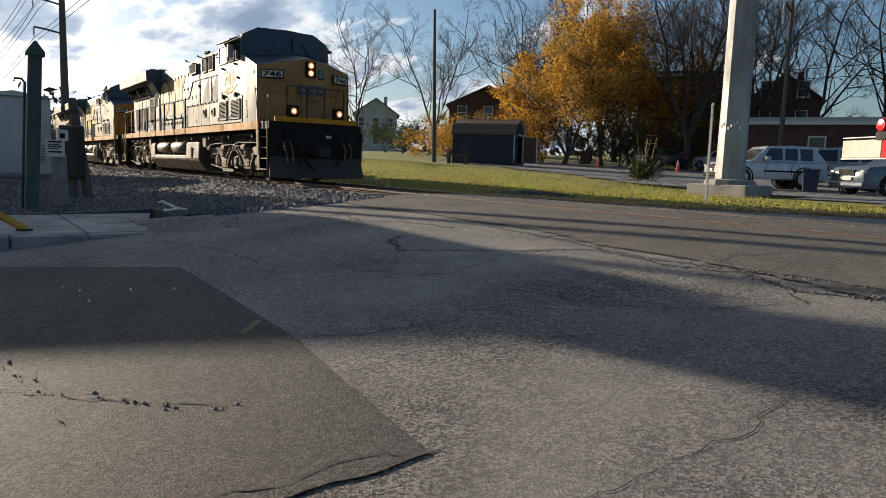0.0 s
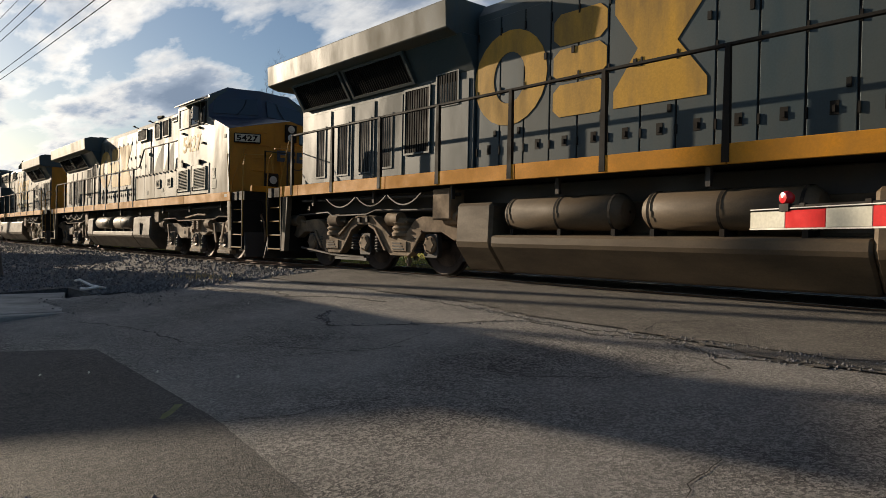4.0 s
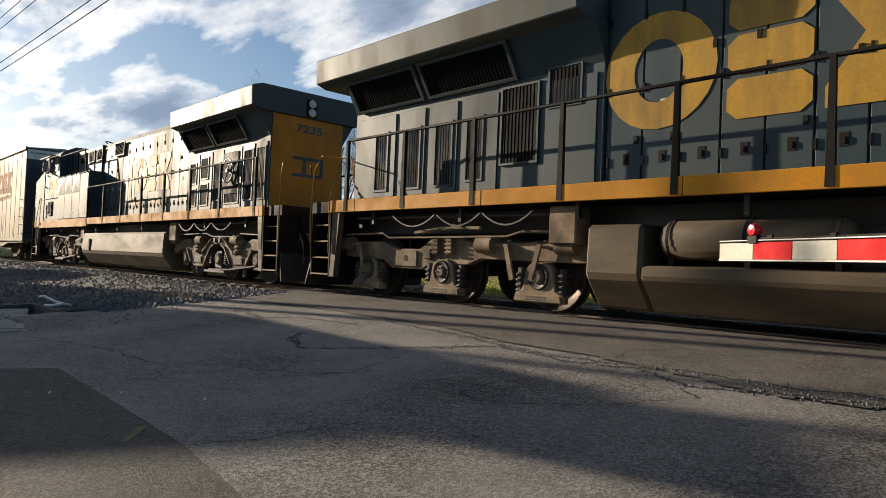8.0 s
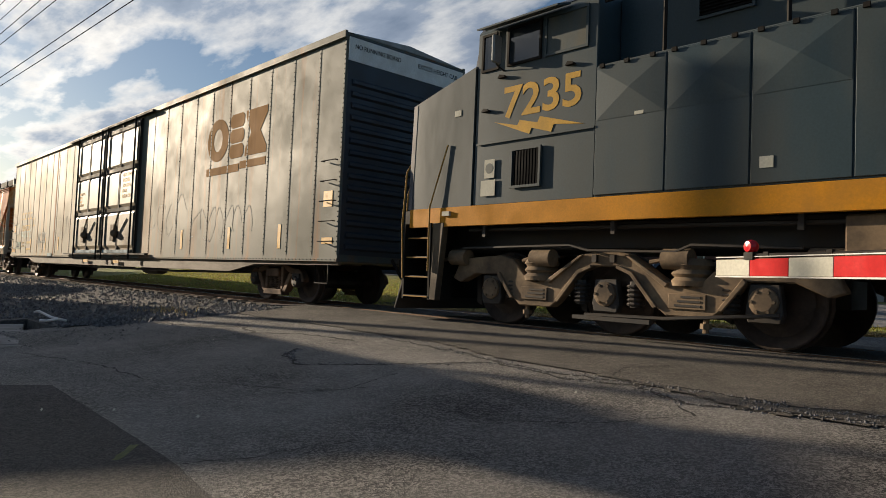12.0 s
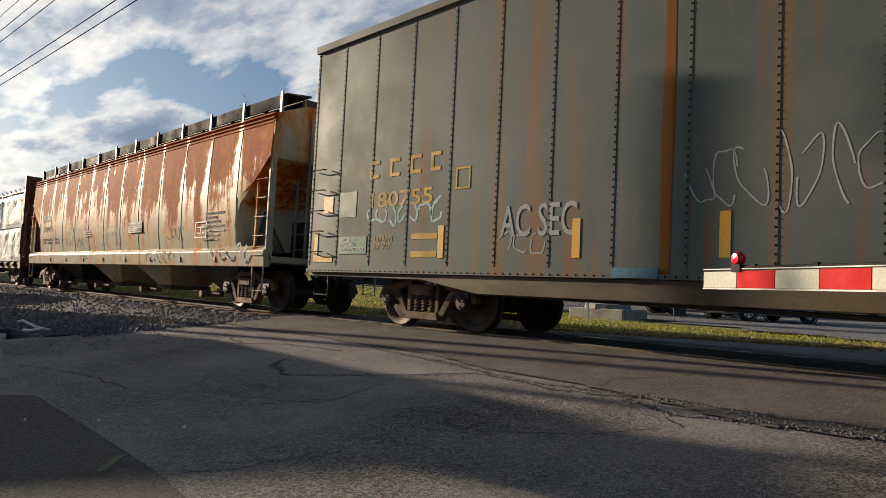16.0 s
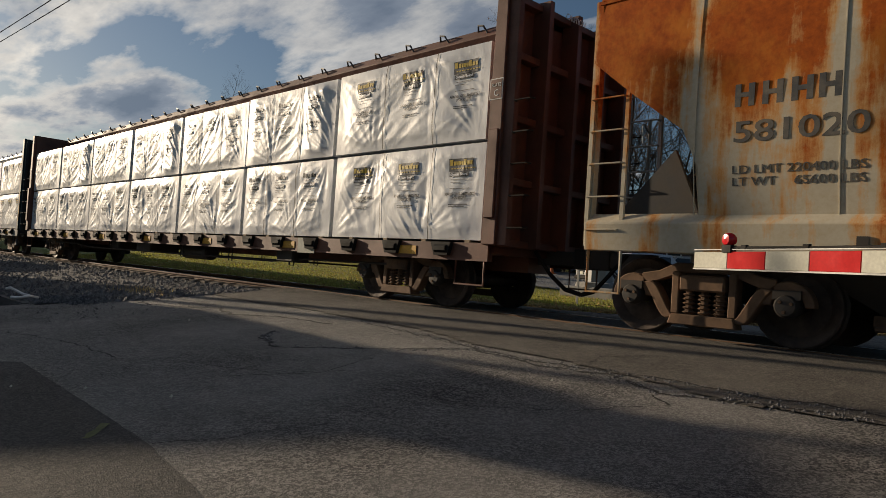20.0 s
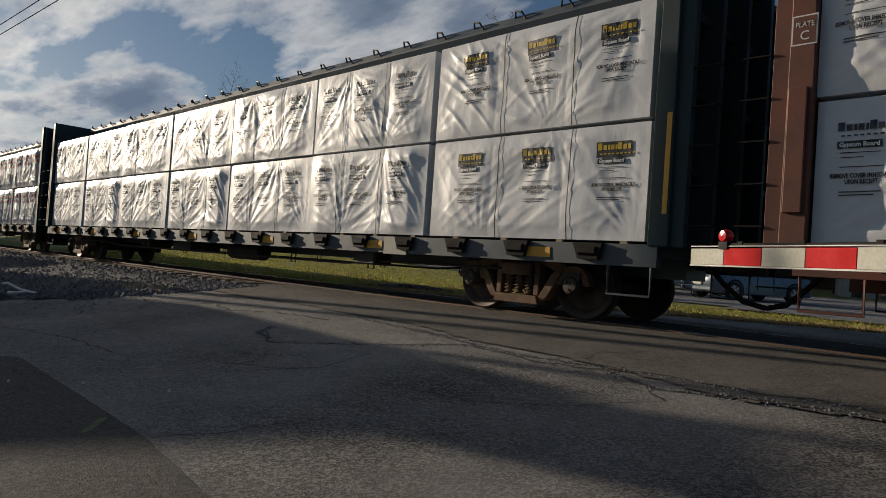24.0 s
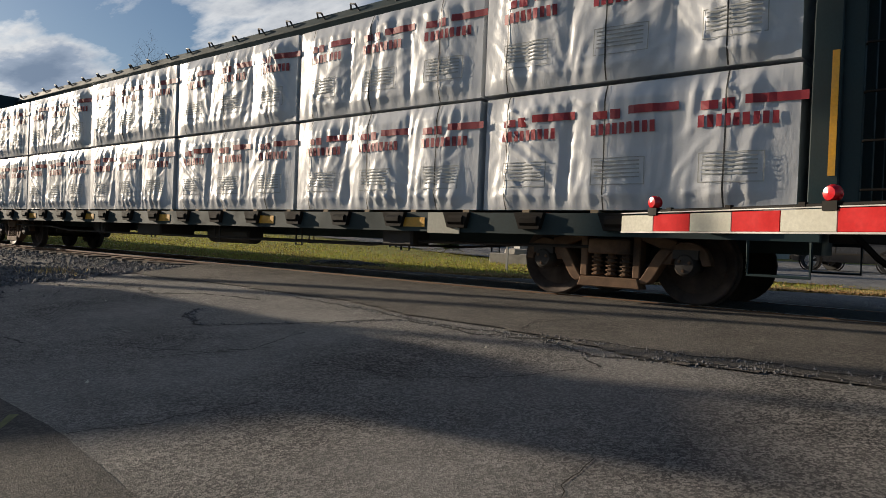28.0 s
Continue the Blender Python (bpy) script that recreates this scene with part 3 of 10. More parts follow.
st = Geo()
rnd = random.Random(11)
for k in range(21000):
    f = rnd.random() ** 1.7
    x = -12.2 - f * 42
    y = rnd.uniform(-9.0, 2.9)
    if k < 1500:
        x, y = rnd.uniform(-13.0, -11.6), rnd.uniform(-5.2, -1.9)
    if abs(abs(y) - 0.78) < 0.13 or (y < -5.65 and x > -13.95):
        continue
    r = rnd.uniform(0.016, 0.038) * (1 + 0.5 * f)
    z = bed_z(y) + 0.005 if x < -12.35 else ground_z(x, y) - 0.02
    a = rnd.uniform(0, 6.3)
    c, s = math.cos(a) * r, math.sin(a) * r
    h = r * rnd.uniform(0.7, 1.3)
    j = [rnd.uniform(0.6, 1.2) for _ in range(5)]
    st.add([(x + c * j[0], y + s * j[0], z), (x - s * j[1], y + c * j[1], z), (x - c * j[2], y - s * j[2], z), (x + s * j[3], y - c * j[3], z), (x + c * 0.4, y + s * 0.3, z + h), (x - c * 0.4, y - s * 0.2, z + h * j[4])], [(0, 1, 4), (1, 5, 4), (1, 2, 5), (2, 3, 5), (3, 4, 5), (3, 0, 4)])
tagged(part("ballast", st, STONE), "loose grey ballast stones along the track", "ballast", kind="stuff")
track = thing("railway_track", "rusty railway track on wooden ties crossing the street", "railway track", kind="structure")
tie = Geo().box(-0.115, -1.3, -0.24, 0.115, 1.3, -0.085).mesh("tie", TIE, 0.012)
for k in range(110):
    o = part("tie", tie, TIE, track)
    o.matrix_basis = pose(-12.7 - 0.55 * k, rnd.gauss(0, 0.03), 0.01 + rnd.gauss(0, 0.006), 0, 0, rnd.gauss(0, 0.7))
RP = [(-0.07, -0.175), (-0.07, -0.16), (-0.012, -0.14), (-0.010, -0.045), (-0.036, -0.032), (-0.036, -0.006), (-0.03, -0.001), (0.03, -0.001), (0.036, -0.006), (0.036, -0.032), (0.010, -0.045), (0.012, -0.14), (0.07, -0.16), (0.07, -0.175)]
for s in (-1, 1):
    r = part("rail", Geo().prism([(s * 0.755 + a, b) for a, b in RP], "x", -400, 80), RAIL_RUST, track, "rusty steel rail")
    part("rail_head", Geo().box(-400, s * 0.755 - 0.028, -0.003, 80, s * 0.755 + 0.028, 0.001), RAIL_TOP, r, "polished running surface")
    pl = Geo()
    for k in range(110):
        x = -12.7 - 0.55 * k
        pl.box(x - 0.10, s * 0.755 - 0.17, -0.085, x + 0.10, s * 0.755 + 0.17, -0.068)
    part("tie_plates", pl, RAIL_RUST, r)
g = Geo()
for s in (-1, 1):
    g.box(-12.3, s * 0.665, -0.12, 12, s * 0.715, -0.03)
part("flangeway", g, CRACK, track)
g = Geo().box(-12.34, -1.9, -0.26, -12.16, -0.83, -0.01).box(-12.34, -0.67, -0.26, -12.16, 0.67, 0.0)
part("crossing_timber", g, TIE, track, bevel=0.01)

# grass blades on the far verge
def tufts(n, place, h0, h1, seed, w=0.006):
    g = Geo()
    rnd = random.Random(seed)
    for _ in range(n):
        x, y = place(rnd)
        z = ground_z(x, y) - 0.05
        h = rnd.uniform(h0, h1)
        a, lean = rnd.uniform(0, 6.3), rnd.uniform(0.1, 0.7)
        dx, dy = math.cos(a), math.sin(a)
        ww = w * (1 + h * 4)
        g.add([(x - dy * ww, y + dx * ww, z), (x + dy * ww, y - dx * ww, z), (x + dx * h * lean, y + dy * h * lean, z + h)], [(0, 1, 2)])
    return g


def verge(rnd):
    while True:
        x, y = rnd.uniform(-40, 6), 1.6 + abs(rnd.gauss(0, 7))
        if (x < -12.4 or y > grass_edge(x) + 0.02) and y < 15 and not (x > -11 and y > 9.5):
            return x, y


tagged(part("grass", tufts(52000, verge, 0.03, 0.10, 21, 0.010), GRASS), "short green grass with fallen leaves", "grass", kind="stuff")


def edge_place(rnd):
    x = rnd.uniform(-12.3, 6)
    return x, grass_edge(x) + abs(rnd.gauss(0, 0.7))


tagged(part("dry_grass", tufts(14000, edge_place, 0.03, 0.12, 22, 0.010), STRAW), "straw-coloured dead grass along the road edge", "grass", kind="stuff")
tagged(part("dry_tuft", tufts(160, lambda r: (r.gauss(-12.9, 0.5), r.gauss(-3.6, 0.16)), 0.05, 0.16, 23), STRAW), "dry weed tuft in the gravel", "weeds", kind="stuff")
leafy = Geo()
rnd = random.Random(31)
for k in range(10500):
    x, y = verge(rnd) if k % 3 == 0 else edge_place(rnd)
    z = ground_z(x, y) - 0.01
    a, r = rnd.uniform(0, 6.3), rnd.uniform(0.02, 0.05)
    leafy.add([(x + r * math.cos(a), y + r * math.sin(a), z + 0.01), (x - r * 0.6 * math.sin(a), y + r * 0.6 * math.cos(a), z + 0.03), (x - r * math.cos(a), y - r * math.sin(a), z + 0.012), (x + r * 0.6 * math.sin(a), y - r * 0.6 * math.cos(a), z)], [(0, 1, 2, 3)])
tagged(part("fallen_leaves", leafy, surface("dead_leaves", (0.40, 0.23, 0.085), 0.8, island=0.5, bump=0)), "brown fallen leaves scattered on the verge", "leaves", kind="stuff")
mound = Geo()
for _ in range(240):
    x, y = rnd.gauss(-12.7, 0.6), rnd.gauss(2.9, 0.35)
    r = rnd.uniform(0.03, 0.09)
    z = ground_z(x, y) - 0.05 + 0.10 * math.exp(-((x + 12.7) ** 2 + (y - 2.9) ** 2))
    mound.ball((x, y, z), r, 5, 0.6)
tagged(part("dirt_mound", mound, surface("dark_earth", (0.06, 0.05, 0.042), 0.95, island=0.4)), "low mound of dark dirt and rubble", "dirt", kind="stuff")

# parking lot strip beyond the verge
lot = part("parking_lot", sheet(spread(-46, 30, 60), spread(8, 60, 52), 0.0, lambda x, y: y > 12.6 + 0.30 * max(0.0, -x - 16) - 0.42 * max(0.0, x + 13) and y < 34 + 0.2 * max(0.0, -x - 16), 0.0), LOT)
tagged(lot, "pale grey asphalt parking lot", "parking lot", kind="structure")

# ---- the train: every vehicle's own space has x = 0 at its leading coupler, z = 0 at the rail ----
ROLL_T = [r[0] for r in ROLLED]
ROLL_S = [r[1] for r in ROLLED]
rolling = []   # (thing, pose at the start)
turning = []   # (wheelset, x, z, radius, sense)


def rolled(t):
    return float(np.interp(t, ROLL_T, ROLL_S))


def loft(g, sections):
    """Skin of the same polygon at several stations."""
    n = len(sections[0])
    vs = [p for s in sections for p in s]
    fs = [tuple(range(n))[::-1], tuple(range(n * (len(sections) - 1), n * len(sections)))]
    for i in range(len(sections) - 1):
        fs += [(i * n + k, i * n + (k + 1) % n, (i + 1) * n + (k + 1) % n, (i + 1) * n + k) for k in range(n)]
    return g.add(vs, fs)


def both_sides_text(name, body, size, xc, z, width, y, material, parent, label="", bold=0.01):
    for s in (-1, 1):
        at = side(xc - width / 2, -y, z) if s < 0 else pose(xc + width / 2, y, z, 90, 0, 180)
        lettering(name, body, size, at, material, parent, label, width, 0.006, bold)


def wheel_mesh(r, key):
    """Two wheels on an axle, about the y axis."""
    g = Geo()
    for s in (-1, 1):
        prof = [(0.10, 0.0), (0.13, 0.015), (r * 0.42, 0.02), (r * 0.72, -0.015), (r - 0.075, 0.03), (r - 0.02, 0.045), (r, 0.035), (r, -0.06), (r + 0.026, -0.075), (r + 0.02, -0.10), (r - 0.08, -0.10), (r * 0.7, -0.07), (0.12, -0.06)]
        g.lathe([(a, s * b) for a, b in prof][::s], (0, s * 0.80, 0), "y", 24)
    g.cyl((0, -0.8, 0), (0, 0.8, 0), 0.085, 10)
    for s in (-1, 1):   # end caps with bolts
        g.cyl((0, s * 0.82, 0), (0, s * 1.13, 0), 0.10, 12)
        for k in range(3):
            a = 2.1 * k
            g.cyl((0.055 * math.cos(a), s * 1.12, 0.055 * math.sin(a)), (0.055 * math.cos(a), s * 1.155, 0.055 * math.sin(a)), 0.02, 6)
    return g.mesh("wheelset", WHEEL, smooth=True)


def tread_mesh(r):
    g = Geo()
    for s in (-1, 1):
        g.lathe([(r + 0.002, 0.030 * s), (r + 0.002, -0.055 * s)][::s], (0, s * 0.80, 0), "y", 24)
    return g.mesh("tread", TREAD, smooth=True)


WHEELS = {}


def wheelset(parent, x, r, sense=1.0):
    if r not in WHEELS:
        WHEELS[r] = (wheel_mesh(r, "w"), tread_mesh(r))
    w = part("wheelset", WHEELS[r][0], WHEEL, parent)
    w.matrix_basis = pose(x, 0, r)
    turning.append((w, x, r, r, sense))
    return w


def coupler(parent, x, d):
    g = Geo()
    g.box(x - 0.95 * d, -0.09, 0.76, x - 0.28 * d, 0.09, 0.98)
    g.prism([(x - 0.28 * d, -0.10), (x - 0.02 * d, -0.19), (x + 0.04 * d, -0.12), (x - 0.06 * d, -0.02), (x + 0.03 * d, 0.10), (x - 0.05 * d, 0.18), (x - 0.28 * d, 0.11)], "z", 0.73, 1.02)
    part("coupler", g, DARK_STEEL, parent, "dark cast steel coupler", 0.012)
    h = Geo()
    h.tube([(x - 0.75 * d, -0.42, 0.95), (x - 0.45 * d, -0.42, 0.62), (x - 0.22 * d, -0.36, 0.42), (x + 0.02 * d, -0.30, 0.36)], 0.032, 6)
    part("brake_hose", h, BLACK, parent, "hanging black rubber brake hose", smooth=True)


GOLD_WORN = surface("worn_gold_paint", (0.52, 0.30, 0.050), 0.6, dirt=(0.14, 0.11, 0.070), dirt_amount=0.6, dirt_scale=1.8, dirt_stretch=(1.5, 1, 0.4), bump=0.05, spec=0.12)


def emblem_shapes(u, zb, zt, y0, y1):
    """Three broad plain shapes in a row, a ring, a stack of bars and a bow tie; u: place along by share."""
    zm, hh = (zb + zt) / 2, (zt - zb) / 2
    ring = Geo()
    n = 24
    for y in (y0, y1):
        for q, e in ((1.0, 1.0), (0.44, 0.54)):
            ring.v += [(u(0.19 + 0.19 * q * math.cos(2 * math.pi * k / n)), y, zm + hh * e * math.sin(2 * math.pi * k / n)) for k in range(n)]
    for k in range(n):
        j = (k + 1) % n
        ring.f += [(2 * n + k, 2 * n + j, 3 * n + j, 3 * n + k), (k, j, 2 * n + j, 2 * n + k), (n + k, 3 * n + k, 3 * n + j, n + j)]
    out = [ring]
    for g0, g1 in ((0.0, 0.31), (0.345, 0.655), (0.69, 1.0)):
        z0, z1 = zb + 2 * hh * g0, zb + 2 * hh * g1
        c = (z1 - z0) * 0.22
        out.append(Geo().prism([(u(0.41), z0 + c), (u(0.44), z0), (u(0.61), z0), (u(0.64), z0 + c), (u(0.64), z1 - c), (u(0.61), z1), (u(0.44), z1), (u(0.41), z1 - c)], "y", y0, y1))
    out.append(Geo().prism([(u(0.67), zb), (u(1.0), zb), (u(1.0), zb + 0.3 * hh), (u(0.90), zm), (u(1.0), zt - 0.3 * hh), (u(1.0), zt), (u(0.67), zt), (u(0.67), zt - 0.3 * hh), (u(0.76), zm), (u(0.67), zb + 0.3 * hh)], "y", y0, y1))
    return out


# ---- locomotive trucks ----
def loco_truck(parent, xc, sense):
    t = part("truck", Geo().box(xc - 2.55, -0.28, 0.48, xc + 2.55, 0.28, 0.80), DARK_STEEL, parent, "dusty three-axle truck")
    for s in (-1, 1):
        y0, y1 = s * 1.02, s * 1.20
        g = Geo()
        # arched side frame with pockets over each axle
        half = [(0.22, 1.06), (0.34, 1.04), (0.86, 0.72), (1.12, 0.66), (1.30, 0.72), (1.56, 0.96), (1.78, 1.02), (2.62, 0.96), (2.78, 0.66), (2.62, 0.60), (2.30, 0.74), (1.80, 0.74), (1.52, 0.40), (1.40, 0.31), (0.86, 0.31), (0.74, 0.40), (0.40, 0.80), (0.18, 0.88)]
        g.prism([(xc + a, b) for a, b in half] + [(xc - a, b) for a, b in half[::-1]], "y", y0, y1)
        part("side_frame", g, TRUCK_STEEL, t, bevel=0.015)
        # raised flanges, cast pads, spring pods and hanging bolts
        for k in (-1, 1):
            part("flange", Geo().prism([(xc + k * 0.30, 1.03), (xc + k * 0.37, 1.02), (xc + k * 0.90, 0.69), (xc + k * 0.86, 0.64)], "y", s * 1.20, s * 1.245), TRUCK_STEEL, t, bevel=0.008)
            part("flange", Geo().prism([(xc + k * 0.20, 0.90), (xc + k * 0.41, 0.82), (xc + k * 0.76, 0.41), (xc + k * 0.71, 0.39), (xc + k * 0.38, 0.78), (xc + k * 0.18, 0.86)], "y", s * 1.20, s * 1.24), TRUCK_STEEL, t, bevel=0.006)
            part("flange", Geo().prism([(xc + k * 1.50, 0.42), (xc + k * 1.55, 0.40), (xc + k * 1.82, 0.73), (xc + k * 1.78, 0.78)], "y", s * 1.20, s * 1.245), TRUCK_STEEL, t, bevel=0.008)
            pad = part("casting_pad", Geo().box(xc + k * 0.90, s * 1.20, 0.40, xc + k * 1.36, s * 1.225, 0.58), TRUCK_STEEL, t, bevel=0.006)
            bars_geo = Geo()
            for q in range(3):
                bars_geo.box(xc + k * 1.13 - 0.17, s * 1.225, 0.43 + 0.05 * q, xc + k * 1.13 + 0.15 - 0.04 * q, s * 1.232, 0.455 + 0.05 * q)
            part("casting_mark", bars_geo, DARK_STEEL, pad)
            part("spring_pod", Geo().lathe([(0.001, 0.0), (0.24, 0.0), (0.25, 0.06), (0.21, 0.10), (0.25, 0.14), (0.21, 0.19), (0.25, 0.24), (0.20, 0.32), (0.001, 0.32)], (xc + k * 1.12, s * 1.06, 0.67), "z", 16), TRUCK_STEEL, t, smooth=True)
            part("hanger_bolt", Geo().cyl((xc + k * 1.32, s * 1.12, 0.14), (xc + k * 1.32, s * 1.12, 0.31), 0.035, 8).cyl((xc + k * 1.32, s * 1.12, 0.19), (xc + k * 1.32, s * 1.12, 0.25), 0.065, 6), TRUCK_STEEL, t)
            part("arch_clip", Geo().box(xc + k * 0.10, s * 1.20, 0.93, xc + k * 0.17, s * 1.25, 1.03), DARK_STEEL, t)
        for ax in (-1.98, 0.0, 1.98):
            j = Geo()
            j.prism([(xc + ax - 0.17, 0.30), (xc + ax - 0.20, 0.40), (xc + ax - 0.16, 0.72), (xc + ax + 0.16, 0.72), (xc + ax + 0.20, 0.40), (xc + ax + 0.17, 0.30)], "y", s * 1.06, s * 1.17)
            jb = part("journal_box", j, DARK_STEEL, t, bevel=0.012)
            c = Geo()
            c.lathe([(0.001, 0.05 * s), (0.10, 0.05 * s), (0.155, 0.03 * s), (0.16, 0.0)], (xc + ax, s * 1.17, 0.53), "y", 16)
            for k in range(6):
                a = k * 1.047
                c.cyl((xc + ax + 0.12 * math.cos(a), s * 1.19, 0.53 + 0.12 * math.sin(a)), (xc + ax + 0.12 * math.cos(a), s * 1.23, 0.53 + 0.12 * math.sin(a)), 0.018, 6)
            part("bearing_cap", c, TRUCK_STEEL, jb)
            for dx in (-0.40, 0.40):
                sp = Geo()
                if abs(ax + dx) < 2.3:
                    for i in range(5):
                        sp.lathe([(0.10, 0.0), (0.115, 0.02), (0.10, 0.04)], (xc + ax + dx, s * 1.10, 0.40 + 0.055 * i), "z", 10)
                    sp.cyl((xc + ax + dx, s * 1.10, 0.38), (xc + ax + dx, s * 1.10, 0.70), 0.075, 8)
                    part("spring", sp, DARK_STEEL, t)
        for ex in (-2.62, -1.0, 1.0, 2.62):
            c = Geo()
            c.cyl((xc + ex - 0.17, s * 1.20, 0.98), (xc + ex + 0.17, s * 1.20, 0.98), 0.125, 12)
            c.cyl((xc + ex + 0.17, s * 1.20, 0.98), (xc + ex + 0.36, s * 1.20, 0.94), 0.03, 6)
            part("brake_cylinder", c, TRUCK_STEEL, t, smooth=True)
        p = Geo()
        p.tube([(xc - 2.4, s * 1.28, 1.10), (xc - 1.2, s * 1.28, 1.14), (xc - 1.0, s * 1.28, 1.06), (xc + 0.2, s * 1.28, 1.08), (xc + 0.5, s * 1.28, 1.15), (xc + 2.5, s * 1.28, 1.12)], 0.018, 6)
        p.tube([(xc - 2.2, s * 1.32, 0.40), (xc - 0.9, s * 1.32, 0.28), (xc + 0.2, s * 1.32, 0.26)], 0.022, 6)
        p.box(xc - 0.75, s * 1.30, 0.20, xc + 0.35, s * 1.38, 0.25)
        part("brake_rigging", p, DARK_STEEL, t)
        for ax in (-1.98, 0.0, 1.98):
            sh = Geo()
            sh.prism([(xc + ax + 0.48, 0.25), (xc + ax + 0.58, 0.30), (xc + ax + 0.60, 0.72), (xc + ax + 0.52, 0.75)], "y", s * 0.72, s * 0.86)
            part("brake_shoe", sh, DARK_STEEL, t)
    for ax in (-1.98, 0.0, 1.98):
        wheelset(t, xc + ax, 0.533, sense)
    return t


def pedestal_truck(parent, xc, sense):
    """Three-axle truck with a straight cast beam and a bell-shaped bearing housing hung at each axle."""
    t = part("truck", Geo().box(xc - 2.55, -0.28, 0.48, xc + 2.55, 0.28, 0.80), DARK_STEEL, parent, "dusty three-axle truck with hanging bearing housings")
    for s in (-1, 1):
        beam = [(2.75, 0.92), (2.6, 0.98), (1.2, 0.98), (0.95, 0.90), (0.30, 1.04), (-0.30, 1.04), (-0.62, 0.86), (-1.25, 0.86), (-1.6, 0.98), (-2.6, 0.98), (-2.75, 0.92), (-2.75, 0.70), (-1.6, 0.66), (-1.35, 0.52), (-0.55, 0.52), (-0.35, 0.62), (0.5, 0.62), (0.8, 0.72), (2.75, 0.70)]
        part("side_frame", Geo().prism([(xc + a, b) for a, b in beam], "y", s * 1.02, s * 1.17), TRUCK_STEEL, t, bevel=0.015)
        web = part("frame_web", Geo().box(xc - 1.22, s * 1.17, 0.56, xc - 0.66, s * 1.20, 0.83), TRUCK_STEEL, t, bevel=0.01)
        # raised black disc in place of a hole, its shade in the colour
        part("web_hole", Geo().lathe([(0.001, s * 0.004), (0.055, s * 0.004), (0.055, 0.0)], (xc - 0.94, s * 1.20, 0.70), "y", 12), LOUVRE, web)
        part("lug_plate", Geo().box(xc - 0.45, s * 1.17, 0.70, xc - 0.28, s * 1.24, 0.86), TRUCK_STEEL, t, bevel=0.008)
        for k in (-0.16, 0.16):
            st = Geo().box(xc + k - 0.06, s * 1.17, 0.78, xc + k + 0.06, s * 1.24, 1.06)
            for q in range(4):
                st.box(xc + k - 0.075, s * 1.24, 0.80 + 0.065 * q, xc + k + 0.075, s * 1.265, 0.83 + 0.065 * q)
            part("snubber", st, TRUCK_STEEL, t)
        for ax in (-1.98, 0.0, 1.98):
            c = xc + ax
            bell = [(c - 0.44, 0.14), (c + 0.44, 0.14), (c + 0.43, 0.26), (c + 0.30, 0.32), (c + 0.24, 0.62), (c + 0.12, 0.70), (c - 0.12, 0.70), (c - 0.24, 0.62), (c - 0.30, 0.32), (c - 0.43, 0.26)]
            jb = part("bearing_housing", Geo().prism(bell, "y", s * 1.08, s * 1.22), TRUCK_STEEL, t, bevel=0.02)
            part("rib", Geo().prism([(c - 0.42, 0.15), (c + 0.42, 0.15), (c + 0.40, 0.25), (c - 0.40, 0.25)], "y", s * 1.22, s * 1.25), TRUCK_STEEL, jb, bevel=0.01)
            m = Geo()
            for q in range(2):
                m.box(c - 0.20, s * 1.25, 0.175 + 0.035 * q, c + 0.16, s * 1.254, 0.195 + 0.035 * q)
            part("casting_mark", m, DARK_STEEL, jb)
            part("bearing_ring", Geo().lathe([(0.10, s * 0.004), (0.17, s * 0.03), (0.19, 0.0)], (c, s * 1.22, 0.50), "y", 16), DARK_STEEL, jb)
            cap = Geo().lathe([(0.001, s * 0.05), (0.07, s * 0.05), (0.105, s * 0.02), (0.105, 0.0)], (c, s * 1.22, 0.50), "y", 14)
            for k in range(6):
                a = k * 1.047
                cap.cyl((c + 0.07 * math.cos(a), s * 1.25, 0.50 + 0.07 * math.sin(a)), (c + 0.07 * math.cos(a), s * 1.285, 0.50 + 0.07 * math.sin(a)), 0.014, 6)
            part("bearing_cap", cap, TRUCK_STEEL if ax else RAIL_RUST, jb)
            for dx in (-0.37, 0.37):
                sp = Geo()
                for i in range(4):
                    sp.lathe([(0.085, 0.0), (0.10, 0.025), (0.085, 0.05)], (c + dx, s * 1.12, 0.27 + 0.075 * i), "z", 10)
                sp.cyl((c + dx, s * 1.12, 0.26), (c + dx, s * 1.12, 0.62), 0.07, 8)
                part("spring", sp, DARK_STEEL, t)
        for ex, d in ((-2.62, 1), (2.45, -1), (0.95, 1)):
            part("brake_cylinder", Geo().cyl((xc + ex - 0.16, s * 1.20, 0.94), (xc + ex + 0.16, s * 1.20, 0.94), 0.13, 14).cyl((xc + ex + 0.16 * d, s * 1.20, 0.94), (xc + ex + 0.42 * d, s * 1.20, 0.92), 0.03, 6), TRUCK_STEEL, t, smooth=True)
            part("brake_lever", Geo().prism([(xc + ex + 0.40 * d, 0.95), (xc + ex + 0.48 * d, 0.95), (xc + ex + 0.62 * d, 0.45), (xc + ex + 0.54 * d, 0.43)], "y", s * 1.24, s * 1.28), TRUCK_STEEL, t)
        part("brake_pipe", Geo().tube([(xc - 2.6, s * 1.27, 1.10), (xc - 1.5, s * 1.27, 1.12), (xc - 1.3, s * 1.27, 1.04), (xc + 1.4, s * 1.27, 1.06), (xc + 1.7, s * 1.27, 1.13), (xc + 2.6, s * 1.27, 1.11)], 0.018, 6), TRUCK_STEEL, t)
        part("brake_pipe", Geo().tube([(xc - 0.6, s * 1.30, 1.12), (xc + 0.3, s * 1.30, 1.20), (xc + 0.9, s * 1.30, 1.18)], 0.03, 6), TRUCK_STEEL, t)
